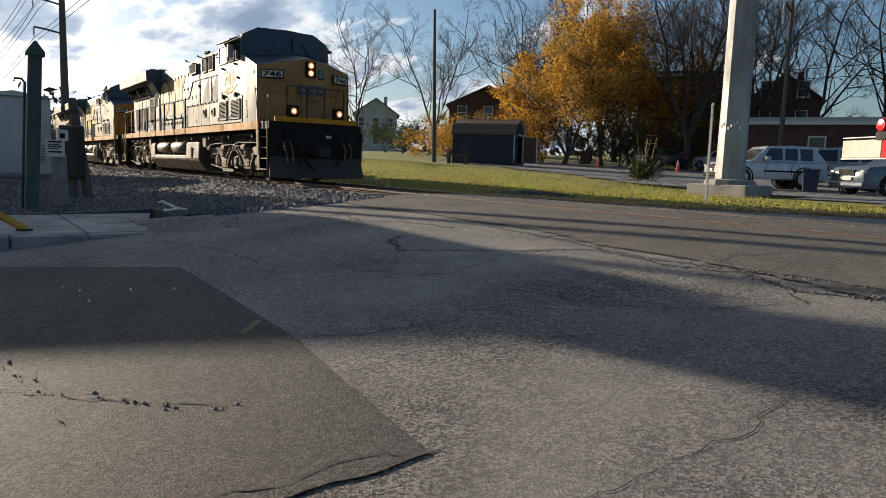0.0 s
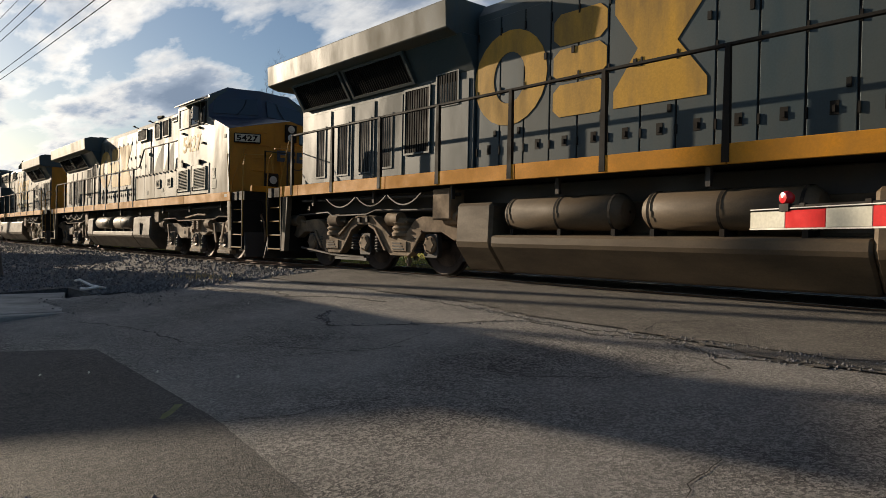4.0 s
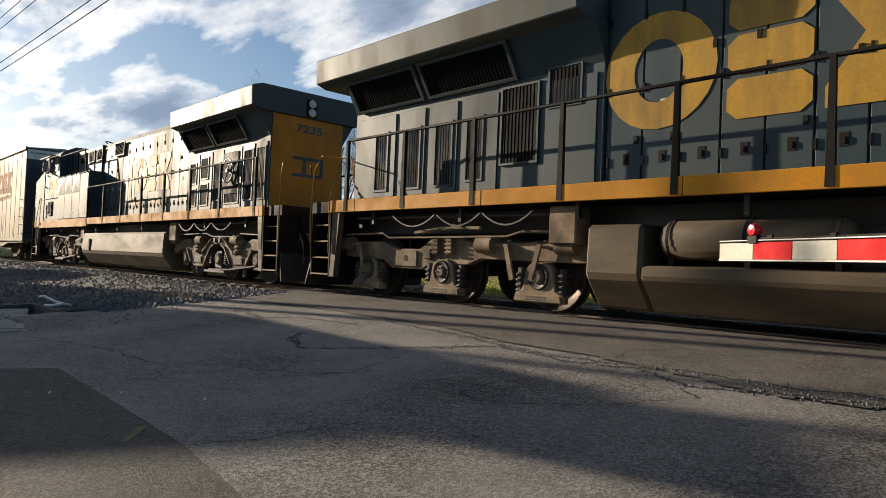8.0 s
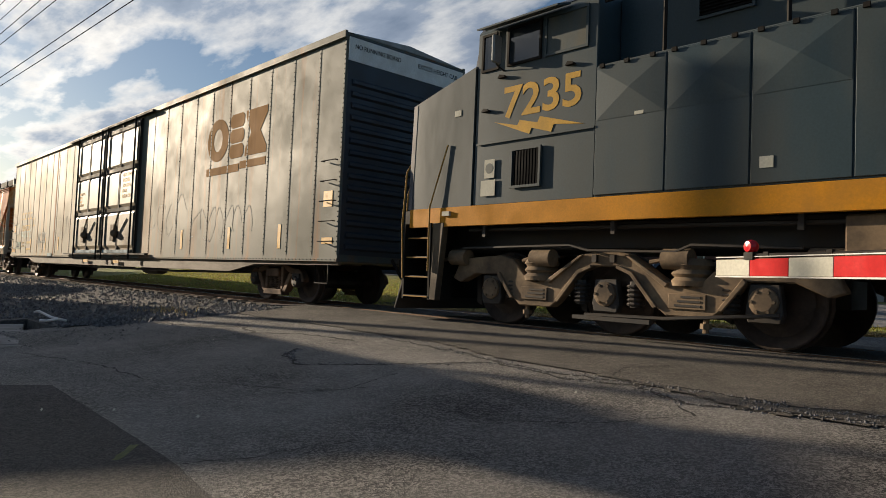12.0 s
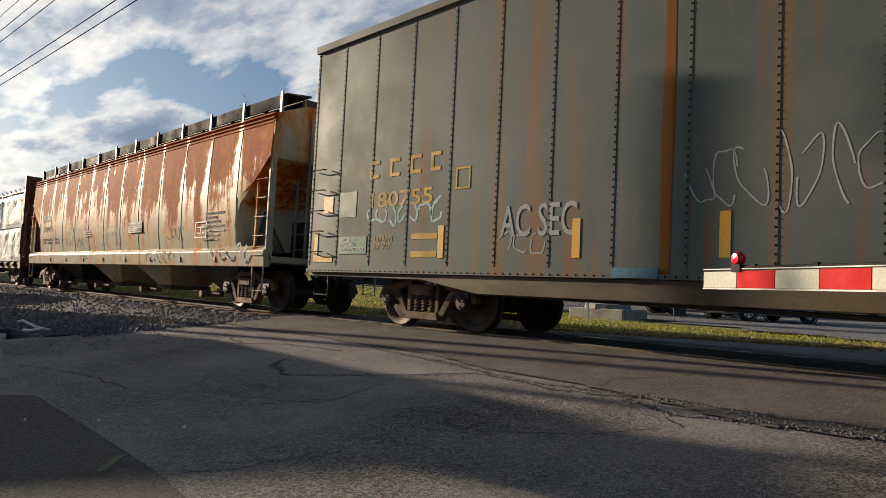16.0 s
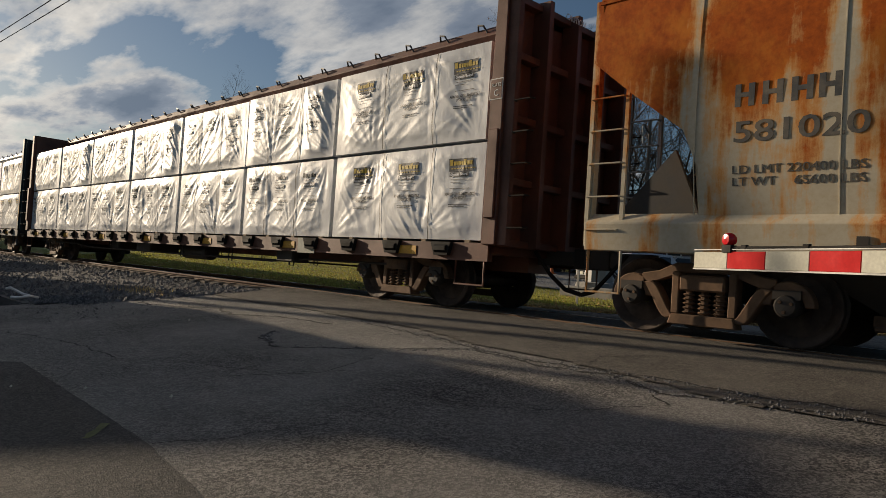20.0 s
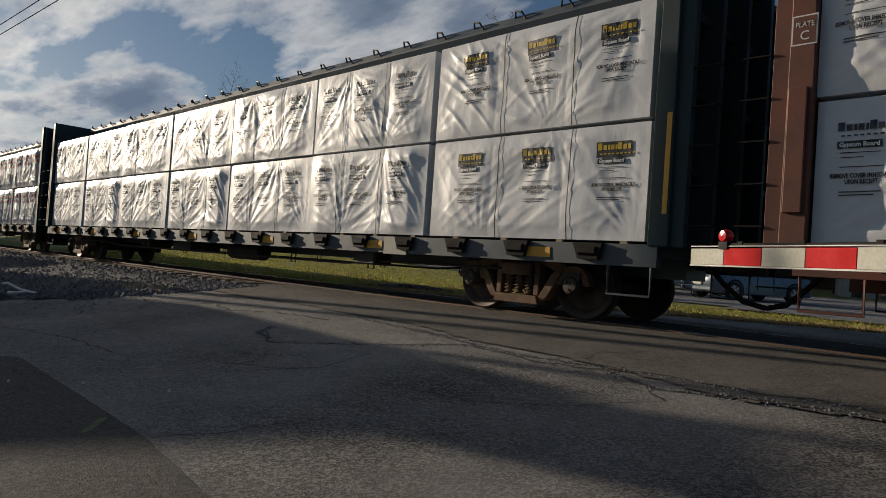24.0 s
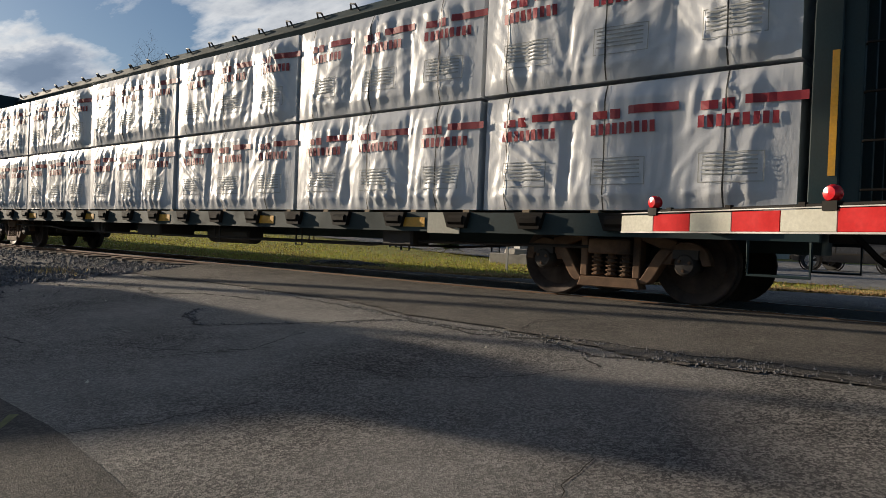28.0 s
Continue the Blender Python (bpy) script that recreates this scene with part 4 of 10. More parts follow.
    for ax in (-1.98, 0.0, 1.98):
        wheelset(t, xc + ax, 0.533, sense)
    return t


def grille(parent, x0, x1, z0, z1, y, s, slats=14, upright=True, material=LOUVRE, frame=None):
    """A louvred opening on a flank: a frame, a dark back and its slats."""
    fr = Geo()
    w = 0.035
    ya, yb = s * y, s * (y + 0.03)
    fr.box(x0, ya, z0, x1, yb, z0 + w).box(x0, ya, z1 - w, x1, yb, z1).box(x0, ya, z0 + w, x0 + w, yb, z1 - w).box(x1 - w, ya, z0 + w, x1, yb, z1 - w)
    g = part("grille", fr, frame or GREY_PAINT, parent)
    sl = Geo()
    sl.box(x0 + w, s * (y - 0.02), z0 + w, x1 - w, s * (y + 0.002), z1 - w)
    for i in range(slats):
        if upright:
            c = x0 + w + (x1 - x0 - 2 * w) * (i + 0.5) / slats
            d = (x1 - x0 - 2 * w) / slats * 0.28
            sl.box(c - d, s * y, z0 + w, c + d, s * (y + 0.02), z1 - w)
        else:
            c = z0 + w + (z1 - z0 - 2 * w) * (i + 0.5) / slats
            d = (z1 - z0 - 2 * w) / slats * 0.30
            sl.prism([(s * y, c + d), (s * (y + 0.028), c), (s * (y + 0.028), c - d * 0.6), (s * y, c - d)], "x", x0 + w, x1 - w)
    tagged(part("louvre_slats", sl, material, g, "fine black louvre slats"), kind="stuff")
    return g


def handrail(parent, pts, r=0.022, material=BLACK, name="handrail"):
    return part(name, Geo().tube(pts, r, 6), material, parent, smooth=True)


def railing(parent, xs, s, y, z0, top, material=BLACK):
    handrail(parent, [(x, s * (y + 0.04), top) for x in xs], 0.026, material)
    for x in xs:
        g = Geo()
        g.prism([(x - 0.045, z0 - 0.20), (x + 0.045, z0 - 0.20), (x + 0.028, top), (x - 0.028, top)], "y", s * (y + 0.02), s * (y + 0.075))
        part("stanchion", g, material, parent)


def step_well(parent, x0, x1, s):
    """Steps up to the deck between two side plates."""
    w = part("step_well", Geo().box(x0 + 0.02, s * 1.02, 0.30, x1 - 0.02, s * 1.05, 1.50), BLACK, parent, "black stair well with yellow-edged treads")
    for x in (x0, x1):
        part("well_plate", Geo().prism([(s * 1.02, 0.30), (s * 1.50, 0.30), (s * 1.52, 1.50), (s * 1.02, 1.50)], "x", x - 0.02, x + 0.02), BLACK, w)
    for k in range(4):
        z = 0.33 + 0.31 * k
        t = part("tread_plate", Geo().box(x0 + 0.02, s * 1.10, z, x1 - 0.02, s * (1.50 - 0.02 * k), z + 0.03), DARK_STEEL, w)
        part("tread_edge", Geo().box(x0 + 0.02, s * (1.50 - 0.02 * k), z + 0.004, x1 - 0.02, s * (1.51 - 0.02 * k), z + 0.022), RAIL_PAINT, w, "faded yellow step edge")


def doors_along(parent, x0, x1, n, z0, z1, y, s, material, seed):
    rnd = random.Random(seed)
    w = (x1 - x0) / n
    for i in range(n):
        a, b = x0 + w * i + 0.012, x0 + w * (i + 1) - 0.012
        d = part("hood_door", Geo().box(a, s * y, z0, b, s * (y + 0.022), z1), material, parent, bevel=0.006)
        part("door_seam", Geo().box(b, s * y, z0, b + 0.024, s * (y + 0.006), z1), BLACK, d)
        h = Geo()
        for z in (z0 + 0.25, z0 + (z1 - z0) * 0.5, z1 - 0.25):
            h.box(a - 0.012, s * (y + 0.012), z - 0.06, a + 0.014, s * (y + 0.04), z + 0.06)
        zl = z0 + (z1 - z0) * rnd.choice((0.22, 0.5, 0.66))
        h.box(b - 0.10, s * (y + 0.02), zl - 0.05, b - 0.05, s * (y + 0.045), zl + 0.05)
        tagged(part("door_hardware", h, BLACK, d), kind="stuff")
        xl, zq = a + w * 0.45, z0 + 0.20
        part("latch_plate", Geo().box(xl, s * (y + 0.022), zq, xl + 0.09, s * (y + 0.028), zq + 0.15).box(xl + 0.03, s * (y + 0.028), zq + 0.03, xl + 0.06, s * (y + 0.045), zq + 0.10), BLACK, d)
        if rnd.random() < 0.4:
            part("notice_plate", Geo().box(xl, s * (y + 0.022), z0 + 0.9, xl + 0.13, s * (y + 0.027), z0 + 1.0), CREAM, d)


def air_tank(parent, x0, x1, s, z, r=0.24):
    g = Geo()
    prof = [(0.02, x0), (r * 0.7, x0 + 0.03), (r, x0 + 0.12), (r, x1 - 0.12), (r * 0.7, x1 - 0.03), (0.02, x1)]
    g.lathe(prof, (0, s * 1.16, z), "x", 20)
    c = part("air_tank", g, TANK_PAINT, parent, "dusty grey air reservoir", smooth=True)
    for x in (x0 + 0.16, x1 - 0.16, (x0 + x1) / 2):
        b = Geo()
        b.lathe([(r + 0.012, x - 0.02), (r + 0.012, x + 0.02)], (0, s * 1.16, z), "x", 20)
        b.box(x - 0.03, s * 1.0, z - r - 0.10, x + 0.03, s * 1.3, z - r + 0.02)
        part("tank_band", b, BLACK, c)


def fuel_tank(parent, x0, x1, s_cut, material):
    """Full-depth tank with chamfered lower edges; s_cut: stretch whose upper outer edge is cut back for air tanks."""
    full = [(-1.42, 1.20), (-1.45, 0.55), (-1.12, 0.14), (1.12, 0.14), (1.45, 0.55), (1.42, 1.20)]
    low = [(-0.86, 1.20), (-0.88, 0.74), (-1.44, 0.70), (-1.45, 0.55), (-1.12, 0.14), (1.12, 0.14), (1.45, 0.55), (1.44, 0.70), (0.88, 0.74), (0.86, 1.20)]
    t = None
    if s_cut:
        a, b = s_cut
        t = part("fuel_tank", Geo().prism(low, "x", a, b), material, parent, "dusty fuel tank with rounded lower edge", 0.03)
        for p, q in ((x0, a - 0.001), (b + 0.001, x1)):
            part("tank_end", Geo().prism(full, "x", p, q), material, t, bevel=0.05)
    else:
        t = part("fuel_tank", Geo().prism(full, "x", x0, x1), material, parent, "long dusty fuel tank", 0.06)
    for s in (-1, 1):
        part("sight_gauge", Geo().box(x1 - 1.0, s * 1.44, 0.62, x1 - 0.86, s * 1.475, 1.0), BLACK, t)
    return t


def locomotive(label, front, number, flip, cfg):
    """cfg: where the cab, cabinet, hood and radiator section begin, metres behind the cab-end coupler."""
    L = 22.30
    sense = -1.0 if flip else 1.0
    loco = thing("locomotive", label, "locomotive", group="locomotives at the head of the train")
    base = pose(front - L, 0, 0, 0, 0, 180) if flip else pose(front, 0, 0)
    rolling.append((loco, base))
    X = lambda d: -d
    nose, wind, cab, cabin, rad, rad_end, wing0, wing1 = cfg["stations"]
    paint, hood_paint = cfg["cab_paint"], cfg["hood_paint"]

    # frame and deck
    part("underframe", Geo().box(X(21.6), -0.85, 1.12, X(0.7), 0.85, 1.50), DARK_STEEL, loco, bevel=0.02)
    part("deck", Geo().box(X(21.72), -1.47, 1.505, X(0.62), 1.47, 1.715), BLACK, loco)
    for s in (-1, 1):
        g = Geo()
        x, last = (1.36, 21.1) if cfg["vents"] else (cabin + 0.02, 21.0)
        while x < last:
            e = min(x + 3.15, last)
            g.box(X(e) + 0.006, s * 1.47, 1.50, X(x) - 0.006, s * 1.515, 1.725)
            x = e
        part("sill_stripe", g, YELLOW, loco, "faded yellow side sill", 0.006)
    for s in (-1, 1):
        part("sill_pipe", Geo().tube([(X(1.9), s * 1.25, 1.40), (X(7.5), s * 1.25, 1.36), (X(8.0), s * 1.2, 1.30)], 0.03, 6), DARK_STEEL, loco)
        part("sill_pipe", Geo().tube([(X(15.4), s * 1.25, 1.36), (X(20.5), s * 1.25, 1.40)], 0.03, 6), DARK_STEEL, loco)
        for k in range(9):
            xx = 2.3 + 2.2 * k
            part("jacking_lug", Geo().box(X(xx) - 0.03, s * 1.30, 1.28, X(xx) + 0.03, s * 1.36, 1.50), DARK_STEEL, loco)
    for s in (-1, 1):
        ch = Geo()
        for a, b in ((16.2, 17.2), (17.2, 18.2), (18.2, 19.3)):
            pts = [(X(a + (b - a) * k / 8), s * 1.40, 1.42 - 0.20 * (1 - (2 * k / 8 - 1) ** 2)) for k in range(9)]
            for p, q in zip(pts, pts[1:]):
                ch.tube([p, q], 0.016, 4)
        part("safety_chain", ch, DARK_STEEL, loco)

    # pilots, plough and steps
    for xe, d in ((0.62, 1), (21.68, -1)):
        g = Geo()
        g.prism([(-0.98, 0.32), (-1.0, 1.5), (1.0, 1.5), (0.98, 0.32)], "x", X(xe) - 0.03, X(xe) + 0.03)
        pl = part("pilot", g, BLACK, loco, "black end plate with hoses", 0.01)
        g = Geo()
        loft(g, [[(X(xe) + d * 0.02, y, 0.72) for y in (-1.45, 1.45)] + [(X(xe) - d * 0.04, y, 0.72) for y in (1.45, -1.45)],
                 [(X(xe) + d * (0.18 if abs(y) > 1 else 0.42), y, 0.12) for y in (-1.5, 1.5)] + [(X(xe) + d * 0.14, y, 0.12) for y in (1.5, -1.5)]])
        part("snow_plough", g, DARK_STEEL, pl, "dusty dark plough", 0.01)
        part("pilot_placard", Geo().box(X(xe) + d * 0.03, 0.28, 1.30, X(xe) + d * 0.036, 0.46, 1.38), CREAM, pl, "small pale placard")
        for y in (-1.05, -0.85, -0.65, 0.65, 0.85, 1.05):
            part("air_hose", Geo().tube([(X(xe) + d * 0.05, y, 1.15), (X(xe) + d * 0.22, y, 0.95), (X(xe) + d * 0.20, y * 0.95, 0.62), (X(xe) + d * 0.10, y * 0.9, 0.50)], 0.026, 6), TRUCK_STEEL if abs(y) > 0.8 else BLACK, pl, smooth=True)
        coupler(loco, 0.0 if d > 0 else X(L), d)
        for s in (-1, 1):
            a, b = sorted((X(xe) - d * 0.04, X(xe) - d * 0.66))
            step_well(loco, a, b, s)
            part("step_bracket", Geo().prism([(X(xe) - d * 0.68, 0.30), (X(xe) - d * 0.82, 0.30), (X(xe) - d * 0.95, 1.50), (X(xe) - d * 0.70, 1.50)], "y", s * 1.38, s * 1.50), TANK_PAINT, loco, "dusty slanted step bracket", 0.01)
            handrail(loco, [(X(xe) - d * 0.02, s * 1.50, 0.62), (X(xe) + d * 0.02, s * 1.52, 1.45), (X(xe) - d * 0.02, s * 1.50, 2.35), (X(xe) - d * 0.12, s * 1.40, 2.62), (X(xe) - d * 0.14, s * 0.72, 2.66), (X(xe) - d * 0.12, s * 0.55, 1.75)], 0.016, RAIL_PAINT if cfg["yellow_rails"] else BLACK, "end_handrail")
            handrail(loco, [(X(xe) - d * 0.66, s * 1.53, 0.75), (X(xe) - d * 0.66, s * 1.54, 1.75), (X(xe) - d * 0.98, s * 1.50, 2.70)], 0.015, RAIL_PAINT if cfg["yellow_rails"] else BLACK, "grab_rail")
    g = Geo().box(X(0.66), -1.30, 1.715, X(0.56), 1.30, 1.86)
    part("anticlimber", g, YELLOW, loco, "yellow edge of the front platform", 0.01)
    for y in (-0.72, 0.72):
        dl = part("ditch_light", Geo().box(X(0.80), y - 0.16, 1.86, X(0.60), y + 0.16, 2.20), BLACK, loco, "square ditch light housing", 0.03)
        part("reflector", Geo().lathe([(0.001, 0.010), (0.085, 0.010), (0.10, 0.0)], (X(0.595), y, 2.03), "x", 16), LAMP_BOWL if cfg["lit"] else LENS, dl, "reflector bowl with its reflected lamp light put in as glow" if cfg["lit"] else "")
        part("lamp", Geo().lathe([(0.001, 0.02), (0.040, 0.015), (0.055, 0.0)], (X(0.585), y, 2.03), "x", 16), LAMP_ON if cfg["lit"] else LENS, dl)

    # nose and cab: a pointed wide nose whose cheeks slant back from a narrow middle face
    wing, tip, tall = cfg["cheek"]      # where the cheeks begin, where the middle face stands, height of its peak
    hs = 3.34 if cfg["vents"] else 3.44
    A, B = [(X(wing), -1.47), (X(tip), -0.45), (X(tip), 0.45), (X(wing), 1.47)], X(wind)
    g = Geo()
    low = [(x, y, 1.72) for x, y in A]
    high = [(X(wing + 0.05), -1.47, hs), (X(tip + 0.05), -0.45, tall - 0.10), (X(tip + 0.04), 0, tall), (X(tip + 0.05), 0.45, tall - 0.10), (X(wing + 0.05), 1.47, hs)]
    g.add(low + high, [(0, 1, 5, 4), (1, 2, 7, 6, 5), (2, 3, 8, 7)])
    g.add([(B, -1.45, 1.72), (B, 1.45, 1.72)] + low, [(0, 1, 5, 4, 3, 2)])
    part("nose", g, cfg["nose_paint"], loco, "wide pointed short hood", 0.012)
    rear = [(B, -1.47, 3.82), (B, 0, 3.98), (B, 1.47, 3.82)]
    up = Vector((0, 0, 0.03))
    top = [Vector(p) for p in high + rear[::-1]]
    ring = [p - up for p in top] + [p + up * 0.2 for p in top]
    n = len(top)
    g = Geo().add(ring, [(8, 9, 14, 15), (9, 10, 14), (10, 11, 14), (11, 12, 13, 14)] + [(i, (i + 1) % n, n + (i + 1) % n, n + i) for i in range(n)])
    part("nose_top", g, ROOF_BLUE if cfg["vents"] else paint, loco, "dark sloping top of the nose")
    for s in (-1, 1):
        part("nose_side", Geo().prism([(X(wing + 0.005), 1.73), (X(wing + 0.055), hs - 0.01), (X(wind), 3.80), (X(wind), 1.73)], "y", s * 1.44, s * 1.478), paint, loco)
        part("corner_strip", Geo().prism([(X(wing - 0.03), 1.73), (X(wing + 0.02), hs - 0.01), (X(wing + 0.11), hs), (X(wing + 0.06), 1.73)], "y", s * 1.465, s * 1.483), ROOF_BLUE, loco, "dark blue corner edge")
    hull = [(-1.46, 1.73), (-1.46, 4.30), (-1.38, 4.40), (-0.95, 4.62), (0.95, 4.62), (1.38, 4.40), (1.46, 4.30), (1.46, 1.73)]
    part("cab", Geo().prism(hull, "x", X(cab), X(wind + 0.02)), paint, loco, "grey operator's cab", 0.012)
    # windshield wall: two raked faces meeting at the middle
    ws = Geo()
    base = [(X(wind - 0.02), -1.46, 3.80), (X(wind - 0.26), 0, 3.90), (X(wind - 0.02), 1.46, 3.80)]
    head = [(X(wind + 0.06), -1.42, 4.40), (X(wind + 0.03), -0.9, 4.66), (X(wind - 0.04), 0, 4.70), (X(wind + 0.03), 0.9, 4.66), (X(wind + 0.06), 1.42, 4.40)]
    ws.add(base + head, [(0, 1, 5, 4, 3), (1, 2, 7, 6, 5)])
    ws.add([(X(wind + 0.08), y, z) for _, y, z in base] + [(X(wind + 0.12), y, z) for _, y, z in head] + base + head, [(8, 0, 3, 11), (2, 10, 15, 7), (11, 3, 4, 12), (12, 4, 5, 13), (13, 5, 6, 14), (14, 6, 7, 15), (9, 8, 0, 1), (10, 9, 1, 2)])
    part("windshield_surround", ws, ROOF_BLUE, loco, "dark blue windshield surround")
    for s in (-1, 1):
        at = lambda u, v: Vector((X(wind - 0.25 + 0.23 * u + 0.13 * v) + 0.012, s * (0.02 + 1.42 * u), 3.90 - 0.08 * u + 0.66 * v))
        q = [at(0.08, 0.12), at(0.94, 0.14), at(0.90, 0.70), at(0.08, 0.82)]
        o = Vector((0.02, s * 0.004, 0.0))
        g = Geo().add([p + o for p in q] + q, [(0, 1, 2, 3), (0, 4, 5, 1), (1, 5, 6, 2), (2, 6, 7, 3), (3, 7, 4, 0)])
        pane = part("windshield", g, GLASS, loco, "dark windshield pane")
        part("wiper", Geo().tube([at(0.5, 0.08) + o * 2, at(0.35, 0.45) + o * 2.4, at(0.30, 0.75) + o * 2], 0.010, 4), BLACK, pane)
        # side windows, awning and mirror
        for k, (a, b) in enumerate(((wind + 0.12, wind + 0.46), (wind + 0.62, wind + 1.24), (wind + 1.30, cab - 0.14))):
            f = Geo()
            z0, z1 = (3.66, 4.24) if cfg["vents"] else (3.70, 4.26)
            f.box(X(b), s * 1.46, z0, X(a), s * 1.485, z0 + 0.035).box(X(b), s * 1.46, z1 - 0.035, X(a), s * 1.485, z1).box(X(b), s * 1.46, z0 + 0.035, X(b) + 0.035, s * 1.485, z1 - 0.035).box(X(a) - 0.035, s * 1.46, z0 + 0.035, X(a), s * 1.485, z1 - 0.035)
            w = part("cab_window", f, BLACK if k < 2 else paint, loco)
            part("pane", Geo().box(X(b) + 0.035, s * 1.455, z0 + 0.035, X(a) - 0.035, s * 1.468, z1 - 0.035), GLASS if k < 2 else GREY_PAINT, w, "" if k < 2 else "closed grey shutter")
        part("awning", Geo().prism([(s * 1.46, 4.36), (s * 1.74, 4.26), (s * 1.74, 4.235), (s * 1.46, 4.33)], "x", X(cab - 0.45), X(wind + 0.25)), paint, loco)
        m = Geo().box(X(wind + 0.56), s * 1.52, 3.74, X(wind + 0.50), s * 1.70, 4.14)
        part("mirror", m, GALV, loco, bevel=0.02)
        part("mirror_arm", Geo().tube([(X(wind + 0.55), s * 1.46, 3.66), (X(wind + 0.53), s * 1.60, 3.72), (X(wind + 0.53), s * 1.60, 4.2)], 0.014, 5), BLACK, loco)
        for dx, z in ((0.55, 3.55), (1.75, 3.50), (0.25, 3.10)):
            part("lifting_lug", Geo().prism([(X(wind + dx) - 0.07, z), (X(wind + dx) + 0.07, z), (X(wind + dx) + 0.03, z + 0.05), (X(wind + dx) - 0.05, z + 0.03)], "y", s * 1.46, s * 1.52), BLACK, loco)
    part("cab_roof", Geo().prism([(-1.40, 4.395), (-0.95, 4.625), (0.95, 4.625), (1.40, 4.395), (1.36, 4.44), (0.92, 4.68), (-0.92, 4.68), (-1.36, 4.44)], "x", X(cab), X(wind + 0.04)), ROOF_BLUE, loco, "dark blue cab roof")
    for y in (-0.6, 0.25):
        handrail(loco, [(X(wind + 0.5), y, 4.66), (X(wind + 0.5), y, 4.76), (X(wind + 0.5), y + 0.4, 4.76), (X(wind + 0.5), y + 0.4, 4.66)], 0.018, BLACK, "roof_grab_iron")
    nose = tip
    way_c = Vector((tip - wing, 1.02, 0)).normalized()   # along a cheek, and out of it
    def cheek(s, u, z, o):
        """A place on a cheek: u metres in from its outer edge, o metres off it."""
        return Vector((X(wing) - way_c.x * u + 0.91 * o, s * (1.47 - way_c.y * u + 0.40 * o), z))
    def cheek_box(s, u0, u1, z0, z1, o0, o1):
        vs = [cheek(s, u, z, o) for z in (z0, z1) for o in (o0, o1) for u in (u0, u1)]
        return Geo().add(vs, [(0, 2, 3, 1), (4, 5, 7, 6), (0, 1, 5, 4), (2, 6, 7, 3), (0, 4, 6, 2), (1, 3, 7, 5)])
    for s in (-1, 1):
        nb = part("number_board", cheek_box(s, 0.10, 0.76, 2.98, 3.23, -0.01, 0.06), BLACK, loco, "number board in a black frame", 0.02)
        part("board_glass", cheek_box(s, 0.13, 0.73, 3.01, 3.20, 0.06, 0.066), CREAM, nb)
        turn = math.degrees(math.atan2(0.40 * s, 0.91)) + 90
        p = cheek(s, 0.16 if s < 0 else 0.70, 3.035, 0.069)
        lettering("board_number", number, 0.20, pose(p.x, p.y, p.z, 90, 0, turn), BLACK, nb, "", 0.52, 0.004, 0.005)
        for z, u in ((2.30, 0.75), (2.62, 0.75), (2.95, 0.88), (3.28, 0.80)):
            part("nose_grab_iron", Geo().tube([cheek(s, u - 0.18, z, 0.0), cheek(s, u - 0.18, z, 0.07), cheek(s, u + 0.10, z - 0.02, 0.07), cheek(s, u + 0.10, z - 0.02, 0.0)], 0.011, 5), cfg["nose_paint"], loco)
        part("cheek_door", cheek_box(s, 0.12, 0.46, 1.78, 2.22, 0.0, 0.014), cfg["nose_paint"], loco)
        part("nose_handrail", Geo().tube([cheek(s, 0.06, 1.70, 0.10), cheek(s, 0.08, 2.00, 0.10), cheek(s, 0.36, 2.82, 0.06), cheek(s, 0.42, 2.88, 0.0)], 0.014, 6), RAIL_PAINT, loco, smooth=True)
    hb = part("headlight_box", Geo().box(X(nose) - 0.05, -0.16, tall - 0.56, X(nose) + 0.03, 0.16, tall - 0.10), BLACK, loco, "black headlight housing", 0.015)
    for z in (tall - 0.44, tall - 0.22):
        part("reflector", Geo().lathe([(0.001, 0.010), (0.085, 0.010), (0.098, 0.0)], (X(nose) + 0.031, 0, z), "x", 16), LAMP_BOWL if cfg["lit"] else LENS, hb, "reflector bowl with its reflected lamp light put in as glow" if cfg["lit"] else "")
        part("headlight", Geo().lathe([(0.001, 0.03), (0.045, 0.02), (0.058, 0.0)], (X(nose) + 0.040, 0, z), "x", 16), LAMP_ON if cfg["lit"] else LENS, hb)
    part("porthole", Geo().box(X(nose) - 0.05, 0.25, tall - 0.60, X(nose) + 0.02, 0.43, tall - 0.30), GLASS, loco, "small rounded nose window", 0.03)
    part("nose_door", Geo().box(X(nose) - 0.02, -0.30, 1.76, X(nose) + 0.03, 0.34, tall - 0.64), cfg["nose_paint"], loco, bevel=0.012)
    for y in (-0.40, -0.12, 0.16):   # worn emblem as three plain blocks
        em = Geo().prism([(y, 2.56), (y + 0.24, 2.56), (y + 0.24, 2.66), (y + 0.09, 2.66), (y + 0.09, 2.73), (y + 0.24, 2.73), (y + 0.24, 2.84), (y, 2.84)], "x", X(nose) + 0.031, X(nose) + 0.037)
        part("nose_emblem", em, ROOF_BLUE, loco, "worn dark blue emblem block")
    # railing across the front platform
    for s in (-1, 1):
        part("platform_railing", Geo().tube([(X(0.70), s * 0.90, 1.74), (X(0.70), s * 0.90, 2.74), (X(0.70), s * 0.28, 2.74), (X(0.70), s * 0.28, 1.74)], 0.028, 6), DARK_STEEL, loco, smooth=True)
        ch = Geo()
        for k in range(8):
            a, b = -0.28 + 0.07 * k, -0.28 + 0.07 * (k + 1)
